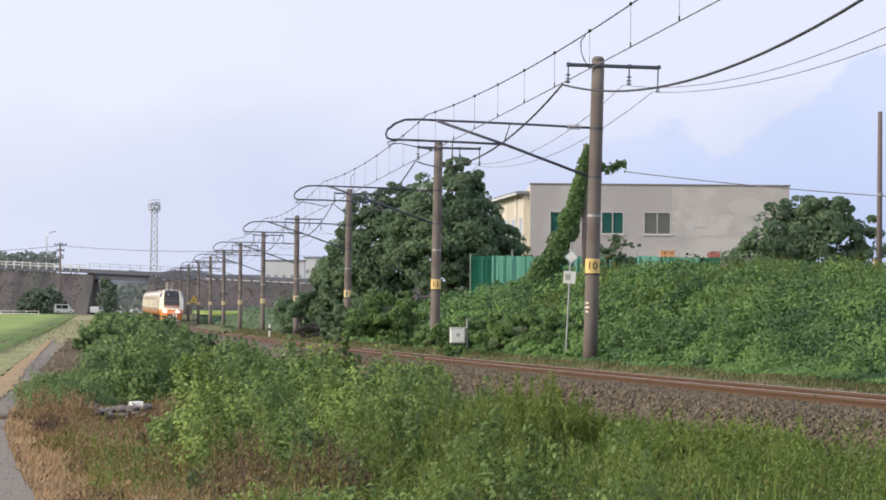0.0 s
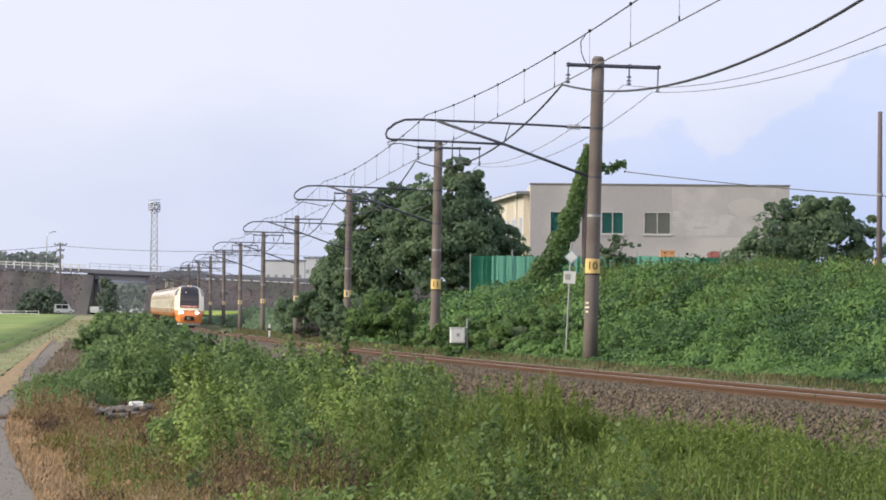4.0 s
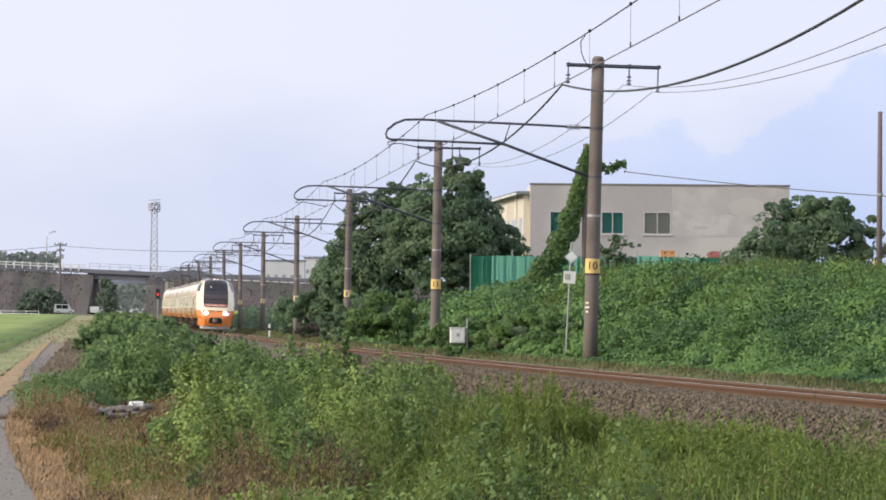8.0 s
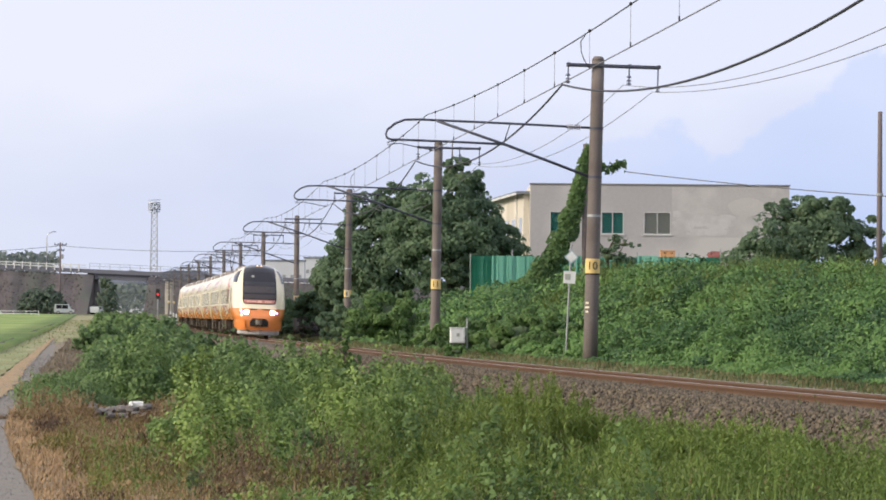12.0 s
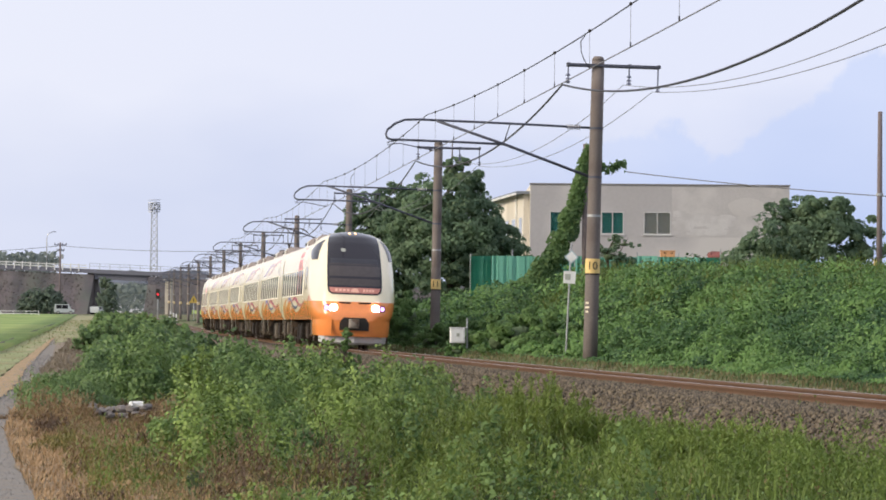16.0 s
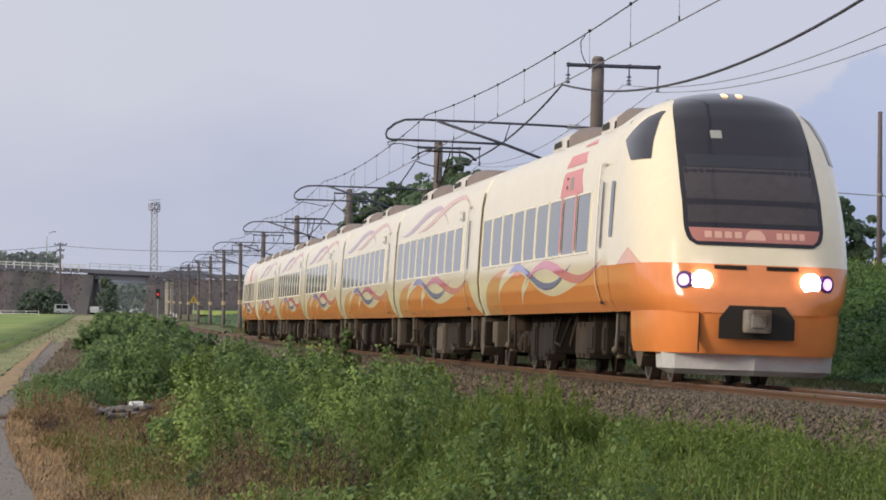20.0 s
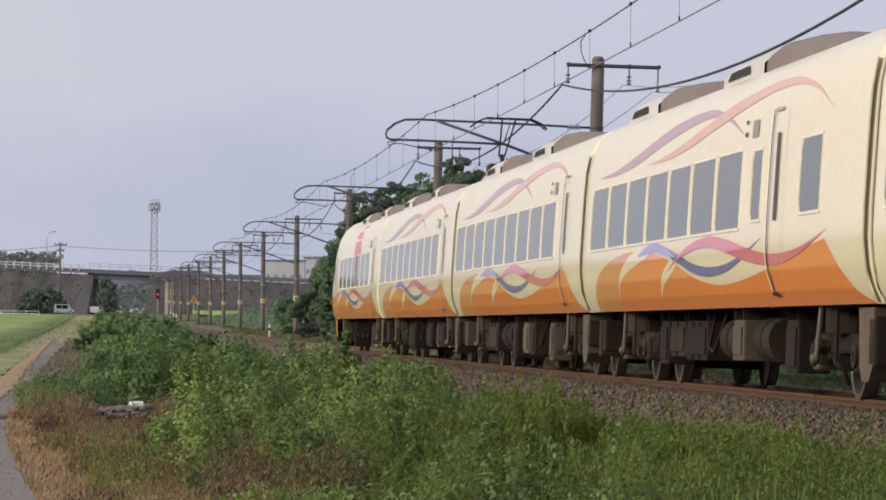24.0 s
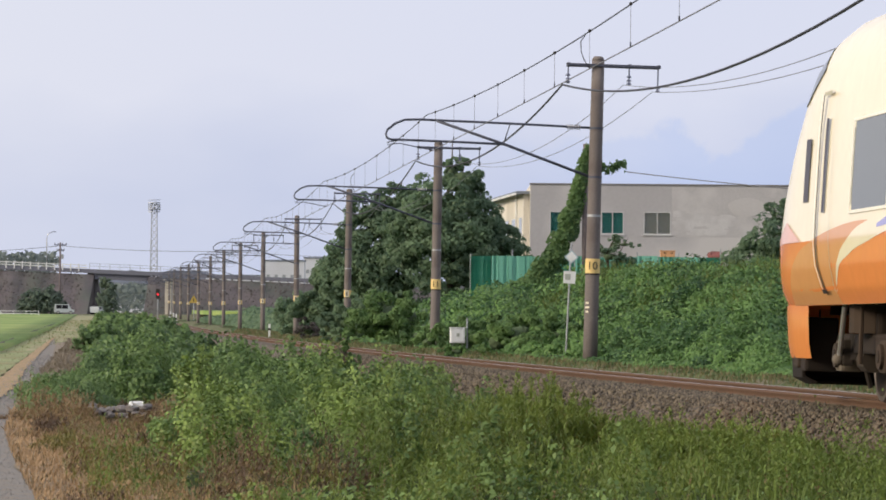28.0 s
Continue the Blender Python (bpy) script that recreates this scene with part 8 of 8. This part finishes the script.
tree("tree", 14.15, 150, 2, [(-0.2, 0, 3.1, 1.2, 1.0, 0.9), (1.0, 0, 3.2, 1.0, 0.9, 0.7), (0, 0, 1.8, 2.2, 1.8, 1.4), (-1.6, 0, 1.2, 1.3, 1.2, 1.0), (-0.5, 0, 2.9, 0.9, 0.8, 0.8), (1.2, 0, 2.4, 1.4, 1.2, 1.0), (2.2, 0, 1.7, 1.2, 1.0, 1.2), (-1.2, 0, 1.9, 0.8, 0.7, 0.7), (0.4, 0, 2.7, 1.1, 1.0, 0.8)],
     20000, 0.16, 15, "bushy dark green tree on the bank before the warehouse")
tree("bush", -2.42, 168, 1, [(0, 0, 1.3, 1.3, 1.2, 1.2), (0.9, 0, 1.1, 1.0, 1.0, 1.1), (-0.9, 0, 1.0, 0.9, 0.9, 1.0)], 7500, 0.16, 21, "creeper-covered bush in front of the trees", "kudzu_dark", "bush")
tree("bush", -4.9, 189, 1, [(0, 0, 1.0, 0.9, 0.9, 1.0), (-0.7, 0, 0.8, 0.7, 0.7, 0.8), (0.7, 0, 1.2, 0.8, 0.8, 1.0)], 4600, 0.17, 22, "dense dark bush beside the poles", "tree_leaf", "bush")
for k, (bx_, by_, bs) in enumerate(((2.35, 117, 1.25), (1.55, 125, 1.1), (3.3, 113, 1.0), (0.0, 140, 1.0), (-1.0, 148, 0.9), (2.9, 121, 1.2), (1.0, 131, 1.0))):
    tree("bush", bx_, by_, 1, [(0, 0, 0.45 * bs, 0.75 * bs, 0.6 * bs, 0.6 * bs), (0.5 * bs, 0, 0.35 * bs, 0.6 * bs, 0.5 * bs, 0.5 * bs), (-0.5 * bs, 0.1, 0.3 * bs, 0.6 * bs, 0.5 * bs, 0.45 * bs)],
         3200, 0.125, 50 + k, "leafy dark green bush on the foot of the bank", "kudzu_dark", "bush")
tree("weed_tuft", 0.46, 121.6, 1, [(0, 0, 0.16, 0.42, 0.25, 0.22), (0.35, 0, 0.14, 0.3, 0.2, 0.2), (-0.3, 0, 0.15, 0.3, 0.2, 0.24)], 900, 0.10, 29, "low tuft of weeds before the relay box", "kudzu", "weeds")
tree("sapling", -2.25, 86.5, 1, [(0, 0, 0.45, 0.22, 0.2, 0.3), (0.05, 0, 0.75, 0.13, 0.12, 0.22), (-0.15, 0, 0.3, 0.25, 0.2, 0.25), (0.08, 0, 1.02, 0.10, 0.10, 0.24), (0.2, 0, 0.5, 0.2, 0.2, 0.22)], 640, 0.11, 23, "young leafy sapling at the edge of the ballast", "kudzu_dark", "sapling")
tree("small_tree", 6.1, 140, 1, [(0, 0, 1.05, 0.6, 0.5, 0.3), (0.55, 0, 1.5, 0.5, 0.4, 0.14), (-0.35, 0, 1.3, 0.4, 0.4, 0.2), (-0.2, 0, 0.5, 0.6, 0.5, 0.4), (0.2, 0, 1.75, 0.35, 0.3, 0.1), (0.5, 0, 0.9, 0.45, 0.4, 0.14)], 1500, 0.12, 16, "young tree with thin spreading layers on the bank")
tree("dead_bush", -7.8, 221, 1, [(0, 0, 0.5, 0.8, 0.7, 0.6), (0.5, 0, 0.4, 0.6, 0.5, 0.45)], 1500, 0.13, 17, "withered brown bush beside the track", "brown_leaf", "bush")
tree("bush", -9.2, 250, 1, [(0, 0, 1.4, 1.6, 1.5, 1.6), (1.2, 0, 1.1, 1.3, 1.2, 1.3)], 2500, 0.3, 18, "dark green bush beside the track", category="bush")
tree("field_tree", -71.2, 678, 2, [(1.2, 0, 2.4, 2.4, 2, 2.2), (-1.7, 0, 2.2, 2.2, 1.8, 2.0), (2.6, 0, 1.5, 1.6, 1.5, 1.5), (-3.0, 0, 1.2, 1.3, 1.2, 1.2)], 3000, 0.55, 19, "rounded dark tree standing by the field", "far_leaf")
tree("field_tree", -62.1, 706, 2, [(0, 0, 2.6, 1.6, 1.3, 2.3), (0.3, 0, 4.6, 1.3, 1.1, 1.5), (-0.4, 0, 6.1, 1.0, 0.9, 1.2), (0.9, 0, 1.6, 1.2, 1.0, 1.4)], 2600, 0.4, 20, "slim tree standing before the overpass", "far_leaf")

# vine over the old pole
vr = np.random.default_rng(41)
vn = 6500
vt = vr.random(vn) ** 0.8
vz = 7.45 - 4.9 * vt
vc, vw = np.interp(vz, [2.5, 2.9, 3.5, 4.5, 5.5, 7.4], [3.42, 3.60, 3.92, 4.38, 4.72, 5.1]), np.interp(vz, [2.5, 2.9, 3.5, 4.5, 5.6, 6.9, 7.45], [0.75, 0.56, 0.46, 0.37, 0.29, 0.18, 0.09])
vu = np.clip(vr.normal(0, 0.5, vn), -1.1, 1.1)
vw = vw * (1 + 0.25 * lumps(vz * 2.2, np.sign(vu), 1.0, 3))
VP = np.stack([vc + vu * vw, 135 - 0.35 * np.sqrt(np.clip(1 - np.minimum(np.abs(vu), 1) ** 2, 0, 1)) * vw + vr.normal(0, 0.06, vn), vz], -1)
twig = vr.random(260)
VP = np.concatenate([VP, np.stack([5.15 + 1.3 * twig, 135 + vr.normal(0, 0.08, 260), 6.68 + 0.1 * np.sin(twig * 9) + vr.normal(0, 0.09, 260)], -1)])
VN = unit(np.stack([0.5 * (VP[:, 0] - np.interp(VP[:, 2], [2.5, 7.4], [3.75, 5.1])), np.full(len(VP), -0.9), np.full(len(VP), 0.5)], -1))
vine = part_me("climbing_vine", leaves_me("climbing_vine", VP, VN, np.full(len(VP), 0.125), 0.8, 0.8), "kudzu_dark")
tagged(vine, "leafy kudzu vine climbing the old pole", "vine", kind="stuff")

# woods and scrub in the distance
fx_ = np.concatenate([RNG.uniform(-150, -96, 5200), RNG.uniform(-100, -20, 6000)])
far = np.arange(len(fx_)) >= 5200
fy_ = np.where(far, RNG.uniform(880, 980, len(fx_)), RNG.uniform(930, 960, len(fx_)))
ft = np.where(far, 7.2 + 1.2 * lumps(fx_, fx_ * 0, 7, 2), 13.6 + 1.8 * lumps(fx_, fx_ * 0, 6, 4) + 0.8 * lumps(fx_, fx_ * 0, 2, 1))
P = np.stack([fx_, fy_, ft * RNG.random(len(fx_)) ** 0.6], -1)
stuff("far_woods", leaves_me("far_woods", P, np.tile(np.array([[0, -0.8, 0.6]]), (len(P), 1)), np.full(len(P), 1.05), 0.8), "haze_tint_leaf", "belt of woods beyond the overpass, coloured pale for haze", "woods")
# Unseen by the camera; added to give the carriage windows a dark reflection.
wr = np.random.default_rng(63)
wx_ = wr.uniform(-340, -112, 9000)
wt = 13.5 + 3.0 * lumps(wx_, wx_ * 0, 14, 2) + 1.5 * lumps(wx_, wx_ * 0, 4, 5)
P = np.stack([wx_, wr.uniform(738, 770, 9000), wt * wr.random(9000) ** 0.7], -1)
stuff("roadside_woods", leaves_me("roadside_woods", P, np.tile(np.array([[0.3, -0.8, 0.5]]), (len(P), 1)), np.full(len(P), 2.2), 0.8), "far_leaf", "belt of dark trees out of view, added for the carriage windows to reflect", "woods")
sx_ = RNG.uniform(-112, 5, 3600)
sk = RNG.random(3600)
gap = (sx_ < -71) | (sx_ > -58)
P = np.stack([sx_, 760 - 18.3 + 13.5 * sk, (9.0 - 0.036 * (sx_ + 88)) * 0.95 * sk + 0.1 + 0.4 * RNG.random(3600)], -1)[gap]
stuff("embankment_scrub", leaves_me("embankment_scrub", P, np.tile(np.array([[0, -0.8, 0.6]]), (len(P), 1)), np.full(len(P), 0.42), 0.7), "brown_leaf", "brown scrub on the overpass embankment", "scrub")

# ---------------------------------------------------------------- small things by the farm track
pile = empty("rock_pile", place(-4.35, 51.6))
tagged(pile, "small heap of grey rocks among dry weeds", "rocks")
rk = random.Random(31)
for k in range(22):
    bm = bmesh.new()
    bmesh.ops.create_icosphere(bm, subdivisions=2, radius=1.0)
    a = (rk.uniform(0.05, 0.10), rk.uniform(0.05, 0.10), rk.uniform(0.035, 0.07))
    for v in bm.verts:
        v.co = Vector((v.co.x * a[0], v.co.y * a[1], v.co.z * a[2])) * rk.uniform(0.8, 1.15)
    bmesh.ops.translate(bm, vec=(rk.uniform(-0.42, 0.42), rk.uniform(-0.3, 0.3), 0.06 + 0.20 * rk.random()), verts=bm.verts)
    part("rock", bm, "rock", pile)
bag = part("litter_bag", bent(bx(-0.085, 0.085, -0.06, 0.06, 0, 0.065, 0.025), 0.018, 5), "white_paint")
bag.matrix_basis = place(-4.07, 50.9, 12, 0.26)
tagged(bag, "crumpled white plastic bag on the rocks", "litter")


# ---------------------------------------------------------------- what moves
def run_at(t):
    """How far up the line the first coupling stands at t seconds."""
    return 0.48 - 19.2807 * (t - 20) + 0.5 * 0.0559 * (t - 20) ** 2 - 1.15 * float(smooth(26.6, 28.4, t)) + 0.9 * float(smooth(9, 13, t) * (1 - smooth(17.8, 19.6, t)))


def motions():
    times = [k * 0.5 for k in range(57)]
    for k, car in enumerate(cars):
        rows = []
        for t in times:
            m = on_line(run_at(t) + (k - 0.5) * 20.5 + (0.3 if k else 0.0)) @ Matrix.Rotation(-CANT, 4, "X")
            rows.append((t, m))
        walk(car, rows)


motions()
